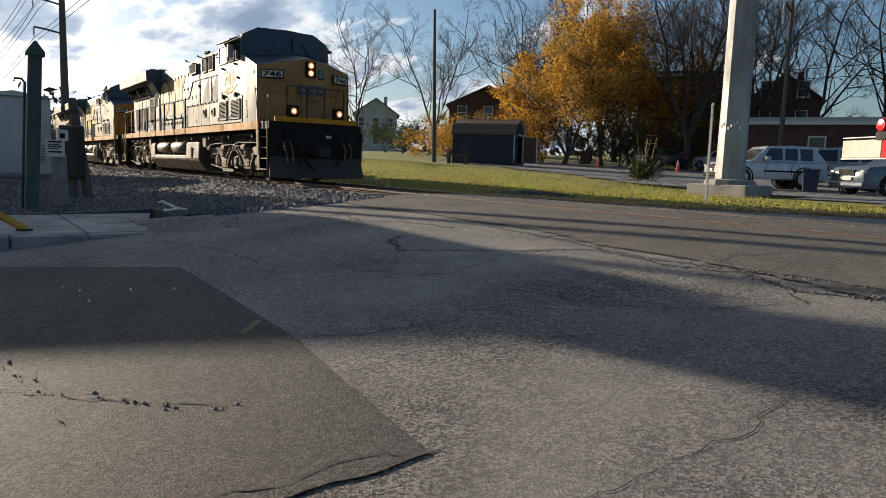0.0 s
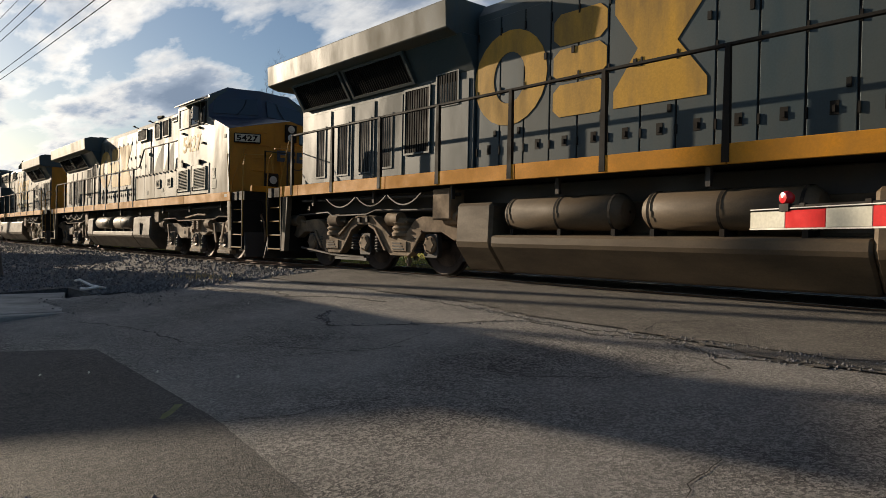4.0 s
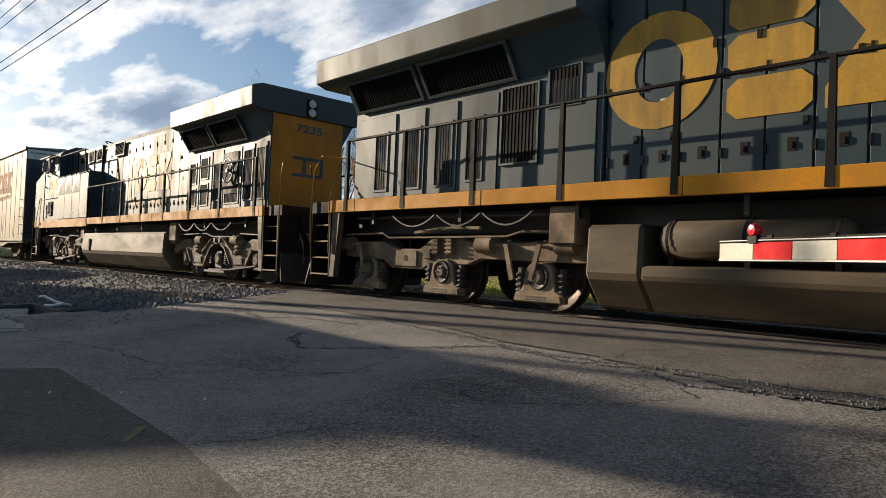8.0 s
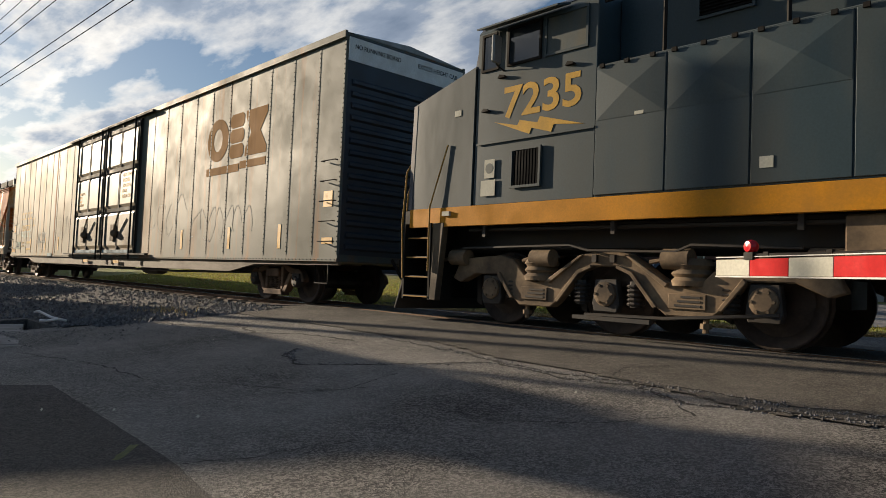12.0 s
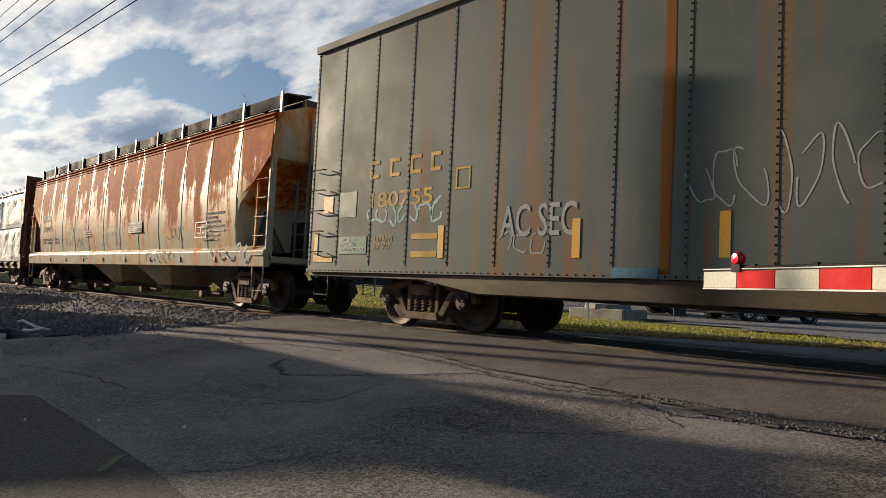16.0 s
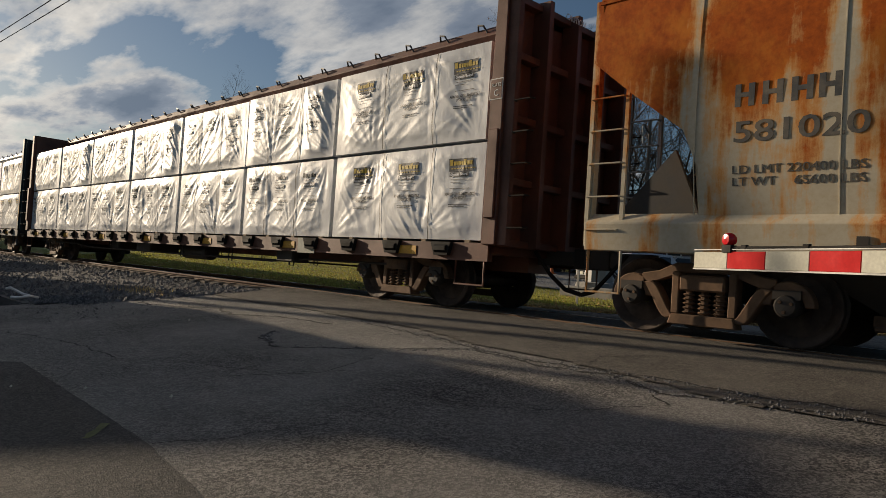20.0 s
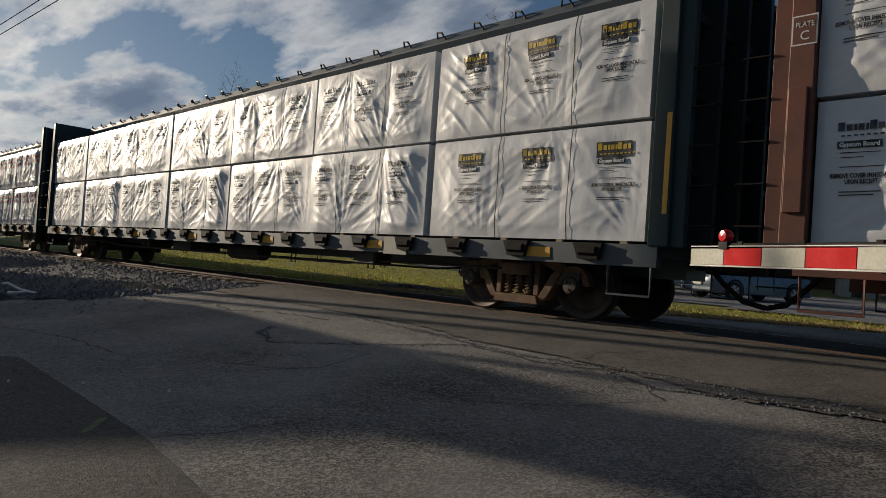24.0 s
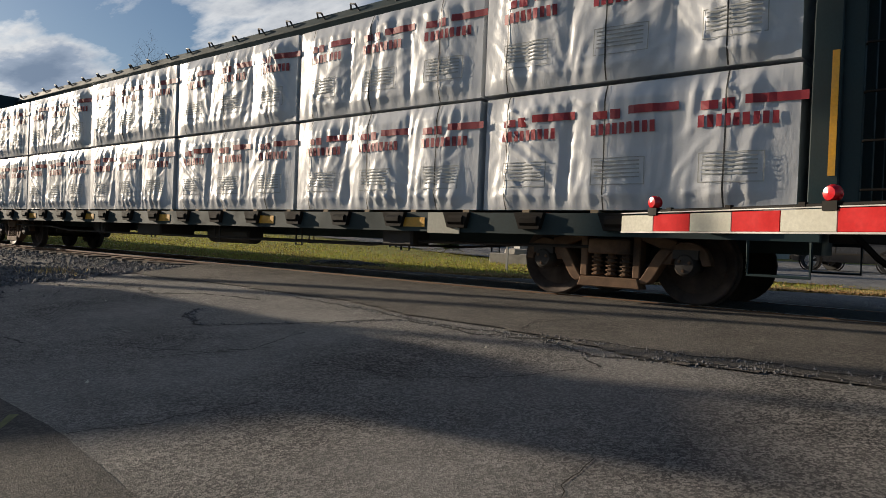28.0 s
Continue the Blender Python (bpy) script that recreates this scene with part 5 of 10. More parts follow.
            if s > 0:
                ch.tube([(X(0.70), a, 2.55 - 0.22 * (1 - (a / 0.28) ** 2)), (X(0.70), b, 2.55 - 0.22 * (1 - (b / 0.28) ** 2))], 0.014, 4)
        if s > 0:
            part("gate_chain", ch, DARK_STEEL, loco)
    # cab side: number, vents and small plates
    xm = X(cfg["number_at"])
    both_sides_text("cab_number", number, 0.62, xm, 2.97, 0.335 * len(number), 1.462, GOLD, loco, "gold cab number", 0.012)
    for s in (-1, 1):
        z = Geo()
        if number != "5427":
            z.prism([(xm - 0.75, 2.70), (xm - 0.02, 2.90), (xm + 0.02, 2.82), (xm + 0.34, 2.90), (xm + 0.38, 2.83), (xm + 0.82, 2.93), (xm + 0.16, 2.68), (xm + 0.12, 2.76), (xm - 0.22, 2.66), (xm - 0.26, 2.76)], "y", s * 1.462, s * 1.468)
            part("lightning_stripe", z, GOLD, loco, "gold zigzag stripe")
        if cfg["vents"]:
            for a, b in ((2.78, 4.00), (4.05, 5.16)):
                d = part("vent_door", Geo().box(X(b), s * 1.462, 1.75, X(a), s * 1.495, 2.56), paint, loco, bevel=0.008)
                grille(d, X(b) + 0.20, X(a) - 0.16, 1.86, 2.48, 1.495, s, 13, False, paint, paint)
                part("latch", Geo().lathe([(0.001, s * 0.03), (0.05, s * 0.03), (0.06, 0.0)], (X(b) + 0.10, s * 1.495, 1.90), "y", 10), BLACK, d)
                part("hinge", Geo().box((X(a) + X(b)) / 2 - 0.05, s * 1.47, 2.55, (X(a) + X(b)) / 2 + 0.05, s * 1.54, 2.68), BLACK, d)
        else:
            grille(loco, X(3.43), X(2.89), 1.94, 2.50, 1.475, s, 9, True, LOUVRE, paint)
            part("belt_strip", Geo().box(X(cab), s * 1.475, 2.62, X(2.2), s * 1.49, 2.645), paint, loco)
            # the yellow band is painted on the side sheet, which hangs below the deck here
            part("side_skirt", Geo().box(X(cabin), s * 1.40, 1.44, X(wing + 0.02), s * 1.482, 1.735), YELLOW, loco, "yellow band along the cab and cabinet", 0.004)
        for d, z, w, h in ((2.48, 2.12, 0.20, 0.27), (2.46, 1.86, 0.28, 0.23), (4.9, 2.70, 0.12, 0.09), (6.4, 1.92, 0.14, 0.12), (7.8, 1.90, 0.12, 0.12), (1.78, 3.12, 0.14, 0.09), (1.62, 1.60, 0.16, 0.07)):
            part("notice_plate", Geo().box(X(d) - w / 2, s * 1.479, z, X(d) + w / 2, s * (1.518 if z < 1.7 else 1.486), z + h), CREAM, loco, "small pale notice plate")
        part("round_mark", Geo().lathe([(0.001, s * 0.003), (0.075, s * 0.003), (0.075, 0.0)], (X(2.48), s * 1.486, 2.26), "y", 14), GREY_PAINT, loco)

    # cabinet behind the cab
    cz = cfg["cabinet_top"]
    part("cabinet_lower", Geo().box(X(cabin), -1.46, 1.73, X(cab) - 0.004, 1.46, cz), hood_paint if not cfg["vents"] else paint, loco, bevel=0.015)
    part("cabinet_upper", Geo().box(X(cabin - 0.3), -0.98, cz + 0.002, X(cab) - 0.004, 0.98, 4.42), hood_paint, loco, bevel=0.02)
    for s in (-1, 1):
        n = 4
        for i in range(n):
            a, b = cab + (cabin - cab) * i / n, cab + (cabin - cab) * (i + 1) / n
            p = part("cabinet_panel", Geo().box(X(b) + 0.01, s * 1.46, 1.76, X(a) - 0.01, s * 1.478, cz - 0.03), hood_paint if not cfg["vents"] else paint, loco, bevel=0.006)
            h = Geo()
            for k in range(3):
                h.box(X(b) + 0.15 + 0.35 * k, s * 1.478, cz - 0.06, X(b) + 0.21 + 0.35 * k, s * 1.51, cz - 0.01)
            tagged(part("bolt_strip", h, BLACK, p), kind="stuff")
            if cfg["vents"] and i < 2:
                grille(p, X(b) + 0.25, X(a) - 0.40, 2.05, 2.32, 1.478, s, 5, False, paint, paint)
            u0, u1, w0, w1 = X(b) + 0.32, X(a) + 0.28, cz + 0.05, 3.60
            if w1 - w0 > 0.4:   # pressed diamond doors
                part("upper_panel", Geo().add([(u0, s * 0.985, w0), (u1, s * 0.985, w0), (u1, s * 0.985, w1), (u0, s * 0.985, w1), ((u0 + u1) / 2, s * 1.03, (w0 + w1) / 2), (u0, s * 0.97, w0), (u1, s * 0.97, w0), (u1, s * 0.97, w1), (u0, s * 0.97, w1)], [(0, 1, 4), (1, 2, 4), (2, 3, 4), (3, 0, 4), (0, 5, 6, 1), (1, 6, 7, 2), (2, 7, 8, 3), (3, 8, 5, 0)][:: 1]), hood_paint, loco)
            elif i < 3:
                part("pressed_panel", Geo().add([(u0 - 0.3, s * 1.482, 2.70), (u1 - 0.3, s * 1.482, 2.70), (u1 - 0.3, s * 1.482, cz - 0.06), (u0 - 0.3, s * 1.482, cz - 0.06), ((u0 + u1) / 2 - 0.3, s * 1.515, 3.05)], [(0, 1, 4), (1, 2, 4), (2, 3, 4), (3, 0, 4)]), hood_paint, loco)
        for a, b, z0, z1 in cfg["upper_grilles"]:
            grille(loco, X(b), X(a), z0, z1, 0.985, s, 9, cfg["vents"], LOUVRE, hood_paint)
        for d in cfg["marker_irons"]:
            part("marker_iron", Geo().tube([(X(d), s * 0.98, 4.36), (X(d) + 0.02, s * 1.18, 4.40), (X(d) + 0.16, s * 1.18, 4.40), (X(d) + 0.16, s * 1.10, 4.34)], 0.02, 5), BLACK, loco)
        rz = cfg["cabinet_rail"]
        handrail(loco, [(X(cab + 0.05), s * 1.40, rz), (X(cabin - 0.75), s * 1.42, rz), (X(cabin - 0.35), s * 1.45, 2.84 if cfg["vents"] else 3.0), (X(cabin + 0.1), s * 1.45, 2.80)], 0.024)
        for d in (0.9, 2.3, 3.7):
            if cab + d < cabin - 0.6:
                handrail(loco, [(X(cab + d), s * 1.41, cz - 0.12), (X(cab + d), s * 1.41, rz)], 0.024, BLACK, "stanchion")

    # engine hood with its doors, and walkway railing
    part("engine_hood", Geo().prism([(-0.93, 1.72), (-0.93, 4.28), (-0.80, 4.48), (0.80, 4.48), (0.93, 4.28), (0.93, 1.72)], "x", X(rad), X(cabin - 0.3)), hood_paint, loco, bevel=0.02)
    for s in (-1, 1):
        doors_along(loco, X(rad) + 0.05, X(cabin) - 0.1, 12, 1.80, 4.16, 0.93, s, hood_paint, 3 if s < 0 else 5)
        d0, d1 = cabin + 0.1, 20.55
        n = 7
        railing(loco, [X(d0 + (d1 - d0) * i / n) for i in range(n + 1)], s, 1.45, 1.72, 2.80)
    rf = Geo()
    for k in range(5):
        rf.box(X(cabin + 0.9 + 1.05 * k) - 0.32, -0.55, 4.48, X(cabin + 0.9 + 1.05 * k) + 0.32, 0.55, 4.53)
    rf.cyl((X(rad - 1.6), 0, 4.48), (X(rad - 1.6), 0, 4.66), 0.26, 14)
    part("roof_hatches", rf, hood_paint, loco, bevel=0.01)
    part("horn", Geo().tube([(X(cabin - 0.5), -0.75, 4.45), (X(cabin - 0.5), -0.75, 4.58), (X(cabin - 0.1), -0.75, 4.60)], 0.035, 8, 0.07).tube([(X(cabin - 0.5), -0.6, 4.45), (X(cabin - 0.5), -0.6, 4.55), (X(cabin - 0.15), -0.6, 4.56)], 0.03, 8, 0.06), BLACK, loco)

    # radiator section with its overhanging wings
    part("radiator_cab", Geo().prism([(-0.98, 1.72), (-0.98, 3.42), (-1.30, 3.98), (1.30, 3.98), (0.98, 3.42), (0.98, 1.72)], "x", X(rad_end), X(rad) - 0.004), hood_paint, loco, bevel=0.015)
    part("radiator_wing", Geo().prism([(-1.30, 3.95), (-1.53, 4.02), (-1.55, 4.46), (-1.30, 4.55), (1.30, 4.55), (1.55, 4.46), (1.53, 4.02), (1.30, 3.95)], "x", X(wing1), X(wing0)), cfg["wing_paint"], loco, "overhanging radiator wing", 0.015)
    g = Geo()
    for k in range(int((wing1 - wing0) / 0.5)):
        g.box(X(wing0 + 0.3 + 0.5 * k) - 0.20, -0.95, 4.552, X(wing0 + 0.3 + 0.5 * k) + 0.20, 0.95, 4.585)
    part("radiator_grid", g, LOUVRE, loco)
    for s in (-1, 1):
        for a, b in cfg["slopes"]:
            # slanted intake screens under the wing
            fr = Geo()
            p = lambda d, k: (X(d), s * (0.99 + 0.33 * k), 3.44 + 0.52 * k)
            for k0, k1, d0, d1 in ((0, 0.08, a, b), (0.92, 1, a, b), (0.08, 0.92, a, a + 0.06), (0.08, 0.92, b - 0.06, b)):
                q = [p(d0, k0), p(d1, k0), p(d1, k1), p(d0, k1)]
                r = [(x, y + s * 0.05, z - 0.03) for x, y, z in q]
                fr.add(q + r, [(4, 5, 6, 7), (0, 4, 7, 3), (1, 2, 6, 5), (0, 1, 5, 4), (3, 7, 6, 2)])
            i = part("intake_screen", fr, hood_paint, loco, "slanted black radiator intake")
            sl = Geo()
            sl.add([p(a, 0.08), p(b, 0.08), p(b, 0.92), p(a, 0.92)], [(0, 1, 2, 3)])
            n = int((b - a) / 0.075)
            for k in range(n):
                d = a + 0.06 + (b - a - 0.12) * (k + 0.5) / n
                sl.tube([(X(d), s * 1.035, 3.45), (X(d), s * 1.33, 3.92)], 0.012, 4)
            tagged(part("screen", sl, LOUVRE, i), kind="stuff")
        for a, b, z0, z1 in cfg["rad_grilles"]:
            grille(loco, X(b), X(a), z0, z1, 0.985, s, max(4, int((b - a) / 0.07)), True, LOUVRE, hood_paint)
        for a, b in cfg["rad_panels"]:
            part("side_panel", Geo().box(X(b) + 0.01, s * 0.98, 1.80, X(a) - 0.01, s * 1.0, 3.30), hood_paint, loco, bevel=0.006)
    part("hood_end", Geo().box(X(rad_end) - 0.03, -0.96, 1.74, X(rad_end) - 0.001, 0.96, 3.96), cfg["end_paint"], loco, "hood end plate", 0.01)
    em = Geo().box(X(rad_end) - 0.04, -0.42, 2.55, X(rad_end) - 0.03, 0.42, 2.62).box(X(rad_end) - 0.04, -0.42, 2.95, X(rad_end) - 0.03, 0.42, 3.02).box(X(rad_end) - 0.04, -0.42, 2.62, X(rad_end) - 0.03, -0.34, 2.95).box(X(rad_end) - 0.04, 0.05, 2.62, X(rad_end) - 0.03, 0.14, 2.95)
    part("end_emblem", em, ROOF_BLUE, loco, "dark blue emblem")
    lettering("end_number", number, 0.26, pose(X(rad_end) - 0.035, 0.36, 3.60, 90, 0, -90), ROOF_BLUE, loco, "dark blue number", 0.72, 0.006, 0.006)
    rl = part("rear_light_box", Geo().box(X(rad_end) - 0.14, -0.14, 3.98, X(rad_end) - 0.01, 0.14, 4.40), BLACK, loco, bevel=0.02)
    for z in (4.08, 4.29):
        part("rear_light", Geo().lathe([(0.10, 0.0), (0.08, -0.02), (0.001, -0.03)], (X(rad_end) - 0.145, 0, z), "x", 14), LENS, rl)

    # flank emblem on the hood: broad gold shapes
    lx, lw = cfg["emblem"]
    for s in (-1, 1):
        y0, y1 = s * 0.953, s * 0.962
        g = Geo()
        u = lambda f: X(lx) + s * -1 * (-lw / 2 + lw * f)
        zb, zt = cfg["emblem_z"]
        for g in emblem_shapes(u, zb, zt, y0, y1):
            part("emblem_shape", g, GOLD_WORN, loco, "large faded gold emblem shape")
        if cfg["hand_wheel"]:
            em = Geo().box(u(-0.13), y0, zb - 0.28, u(-0.07), y1, zt + 0.1).box(u(-0.07), y0, zt, u(-0.02), y1, zt + 0.1).box(u(-0.07), y0, zb - 0.28, u(-0.02), y1, zb - 0.18)
            part("emblem_bracket", em, GOLD_WORN, loco, "gold bracket")
            for f in (0.03, 0.19, 0.60, 0.75, 0.92):
                part("emblem_dot", Geo().lathe([(0.001, y1), (0.12, y1), (0.12, y0)][::s], (u(f), 0, zb - 0.34), "y", 14), GOLD_WORN, loco)

    if cfg["hand_wheel"]:
        for s in (-1, 1):
            ring = [(X(18.3) + 0.30 * math.cos(a), s * 1.10, 2.72 + 0.30 * math.sin(a)) for a in (2 * math.pi * k / 16 for k in range(17))]
            # no hollow is cut: the plate's black carries the recess shade
            hw = part("hand_brake", Geo().box(X(18.3) - 0.40, s * 0.99, 2.15, X(18.3) + 0.40, s * 1.02, 3.20), BLACK, loco, "black plate standing for the hand brake's shaded recess", 0.01)
            wheel = Geo().tube(ring, 0.02, 6)
            for k in range(4):
                a = 0.4 + k * math.pi / 2
                wheel.tube([(X(18.3), s * 1.10, 2.72), (X(18.3) + 0.29 * math.cos(a), s * 1.10, 2.72 + 0.29 * math.sin(a))], 0.014, 5)
            wheel.cyl((X(18.3), s * 1.0, 2.72), (X(18.3), s * 1.13, 2.72), 0.05, 10)
            part("hand_wheel", wheel, GALV, hw, "pale hand brake wheel", smooth=True)

    # tank, trucks
    ft = fuel_tank(loco, X(15.30), X(7.65), cfg["tank_cut"], TANK_PAINT)
    if cfg["tank_cut"]:
        for s in (-1, 1):
            air_tank(ft, X(14.35), X(12.25), s, 1.02)
            air_tank(ft, X(12.0), X(9.9), s, 1.02)
    for s in (-1, 1):
        part("valve_box", Geo().box(X(7.5), s * 1.05, 1.0, X(7.1), s * 1.35, 1.42), TRUCK_STEEL, loco, bevel=0.02)
        part("valve_box", Geo().box(X(15.95), s * 1.05, 0.95, X(15.5), s * 1.38, 1.46), TRUCK_STEEL, loco, bevel=0.02)
    for d in (cfg.get("truck_at", 4.30), 18.20):
        (pedestal_truck if cfg["pedestal"] else loco_truck)(loco, X(d), sense)
    return loco


GE_NEW = dict(stations=(1.08, 2.95, 5.20, 9.1, 15.4, 21.05, 15.5, 21.7), cheek=(1.52, 1.08, 3.64), number_at=4.1, cabinet_rail=3.40, emblem_z=(2.42, 3.90), marker_irons=(8.75, 10.4),
              upper_grilles=((9.45, 10.4, 3.86, 4.28), (8.1, 8.66, 3.78, 4.34), (7.27, 7.86, 3.78, 4.34), (6.54, 7.0, 4.18, 4.34), (5.7, 6.35, 3.80, 4.34)), cab_paint=GREY_PAINT, hood_paint=BLUE_PAINT, nose_paint=NOSE_PAINT, wing_paint=GREY_PAINT, end_paint=NOSE_PAINT,
              vents=True, hand_wheel=False, cabinet_top=2.55, yellow_rails=True, lit=True, slopes=((16.9, 18.9), (19.0, 20.9)),
              rad_grilles=((15.75, 16.35, 2.9, 3.5), (16.5, 17.25, 2.15, 3.35), (17.6, 18.0, 1.95, 3.0), (18.3, 18.75, 1.9, 3.0), (19.1, 19.55, 1.9, 3.0), (20.0, 20.4, 1.9, 3.0)),
              rad_panels=((15.5, 16.4), (17.3, 18.1), (18.2, 18.9), (19.0, 19.7), (19.8, 20.9)), emblem=(13.38, 4.05), tank_cut=(-14.5, -9.4), pedestal=False)
GE_MID = dict(GE_NEW, lit=False, nose_paint=NOSE_ORANGE, end_paint=NOSE_ORANGE, pedestal=True)
GE_OLD = dict(GE_NEW, cheek=(0.72, 0.52, 3.62), number_at=3.35, cabinet_rail=4.25, emblem_z=(2.50, 3.60), marker_irons=(9.0,),
              upper_grilles=((5.35, 6.05, 3.86, 4.30), (6.4, 7.1, 3.86, 4.30), (7.36, 8.0, 3.86, 4.30), (9.37, 10.3, 3.85, 4.32)), stations=(0.52, 2.12, 4.27, 8.18, 15.6, 20.2, 15.6, 20.3), vents=False, hand_wheel=True, cabinet_top=3.42, yellow_rails=True, lit=False, slopes=((15.75, 17.4), (17.5, 19.2)), end_paint=NOSE_ORANGE, nose_paint=BLUE_PAINT, cab_paint=BLUE_PAINT, wing_paint=BLUE_PAINT,
              rad_grilles=((15.8, 16.25, 1.9, 2.4), (15.8, 16.25, 2.5, 3.1), (16.5, 17.0, 1.9, 2.5), (16.5, 17.0, 2.6, 3.2), (17.3, 17.7, 2.0, 3.0), (17.95, 18.75, 1.9, 2.4), (18.95, 19.45, 1.95, 3.2), (19.6, 20.05, 1.95, 3.2)),
              rad_panels=((15.65, 16.4), (16.45, 17.2), (17.25, 17.85), (17.9, 18.85), (18.9, 19.5), (19.55, 20.1)), emblem=(12.75, 3.0), tank_cut=None)
locomotive("grey and yellow diesel locomotive with lit headlights, leading the train", -17.48, "746", False, GE_NEW)
locomotive("grey and yellow diesel locomotive coupled second in the train", -39.84, "5427", False, GE_MID)
locomotive("blue-grey diesel locomotive running long hood first", -62.15, "7235", True, GE_OLD)

# ---- freight cars ----


def freight_truck(parent, xc, material=TRUCK_RUST):
    t = part("truck", Geo().box(xc - 0.16, -1.0, 0.42, xc + 0.16, 1.0, 0.72), DARK_STEEL, parent, "rusty two-axle truck", 0.02)
    for s in (-1, 1):
        y0, y1 = s * 0.98, s * 1.12
        g = Geo()
        # cast side frame: top chord, bottom chord, two slanted columns and two pedestals
        g.prism([(xc - 0.76, 0.60), (xc - 0.78, 0.72), (xc - 0.56, 0.76), (xc - 0.34, 0.86), (xc + 0.34, 0.86), (xc + 0.56, 0.76), (xc + 0.78, 0.72), (xc + 0.76, 0.60), (xc + 0.58, 0.63), (xc + 0.26, 0.75), (xc - 0.26, 0.75), (xc - 0.58, 0.63)], "y", y0, y1)
        g.prism([(xc - 0.40, 0.15), (xc - 0.36, 0.27), (xc + 0.36, 0.27), (xc + 0.40, 0.15)], "y", y0, s * 1.18)
        for k in (-1, 1):
            # hooded arch over the bearing, then an arm that sweeps down to the spring seat
            arc = [math.pi * (i / 12) for i in range(13)]
            hood = [(xc + k * 0.89 + 0.265 * math.cos(q), 0.45 + 0.265 * math.sin(q)) for q in arc]
            hood += [(xc + k * 0.89 + 0.165 * math.cos(q), 0.45 + 0.150 * math.sin(q)) for q in arc[::-1]]
            g.prism(hood, "y", y0, y1)
            ease = [i / 8 for i in range(9)]
            line = [(k * (0.70 - 0.34 * e), 0.60 - 0.40 * (e * e * (3 - 2 * e))) for e in ease]
            g.prism([(xc + x + k * 0.075, z + 0.01) for x, z in line] + [(xc + x - k * 0.055, z + 0.03) for x, z in line[::-1]], "y", y0, s * 1.15)
            g.box(xc + k * 0.33 - 0.045, y0, 0.27, xc + k * 0.33 + 0.045, s * 1.15, 0.76)
        part("side_frame", g, material, t, bevel=0.012)
        for dx in (-0.18, 0.0, 0.18):
            sp = Geo()
            for i in range(5):
                sp.lathe([(0.055, 0.0), (0.075, 0.014), (0.055, 0.028)], (xc + dx, s * 1.09, 0.285 + 0.05 * i), "z", 10)
            sp.cyl((xc + dx, s * 1.09, 0.28), (xc + dx, s * 1.09, 0.54), 0.045, 8)
            part("spring", sp, material, t)
        part("bolster_end", Geo().box(xc - 0.26, s * 0.96, 0.54, xc + 0.26, s * 1.20, 0.72), material, t, bevel=0.02)
        for k in (-1, 1):
            c = Geo()
            c.lathe([(0.001, 0.05 * s), (0.10, 0.045 * s), (0.13, 0.0), (0.13, -0.10 * s)], (xc + k * 0.89, s * 1.14, 0.457), "y", 16)
            c.box(xc + k * 0.89 - 0.14, s * 1.0, 0.52, xc + k * 0.89 + 0.14, s * 1.16, 0.62)
            end_cap = part("bearing", c, DARK_STEEL, t, smooth=True)
            for i in range(3):
                q = 2.094 * i + 0.4
                bx, bz = xc + k * 0.89 + 0.065 * math.cos(q), 0.457 + 0.065 * math.sin(q)
                part("cap_screw", Geo().cyl((bx, s * 1.18, bz), (bx, s * 1.205, bz), 0.018, 6), material, end_cap)
    br = Geo()
    br.tube([(xc - 0.45, -0.9, 0.35), (xc - 0.42, 0.9, 0.35)], 0.035, 6).tube([(xc + 0.45, -0.9, 0.35), (xc + 0.42, 0.9, 0.35)], 0.035, 6)
    part("brake_beam", br, DARK_STEEL, t)
    for k in (-1, 1):
        wheelset(t, xc + k * 0.89, 0.457)
    return t


def ladder(parent, x0, x1, y, z0, z1, rungs, material, name="ladder", stiles=True):
    g = Geo()
    if stiles:
        for x in (x0, x1):
            g.box(x - 0.025, y - 0.02, z0, x + 0.025, y + 0.02, z1)
    for k in range(rungs):
        z = z0 + (z1 - z0) * (k + 0.5) / rungs
        g.tube([(x0, y, z), (x0 + 0.02, y + (-0.07 if y < 0 else 0.07), z), (x1 - 0.02, y + (-0.07 if y < 0 else 0.07), z), (x1, y, z)], 0.012, 5)
    return part(name, g, material, parent)


def bars_text(parent, y, rows, material, label="", name="stencilling"):
    """Writing too small to read: bars. rows: (x0, x1, z, height)."""
    g = Geo()
    for x0, x1, z, h in rows:
        g.box(x0, y, z, x1, y - 0.004, z + h)
    return tagged(part(name, g, material, parent), label, kind="stuff")


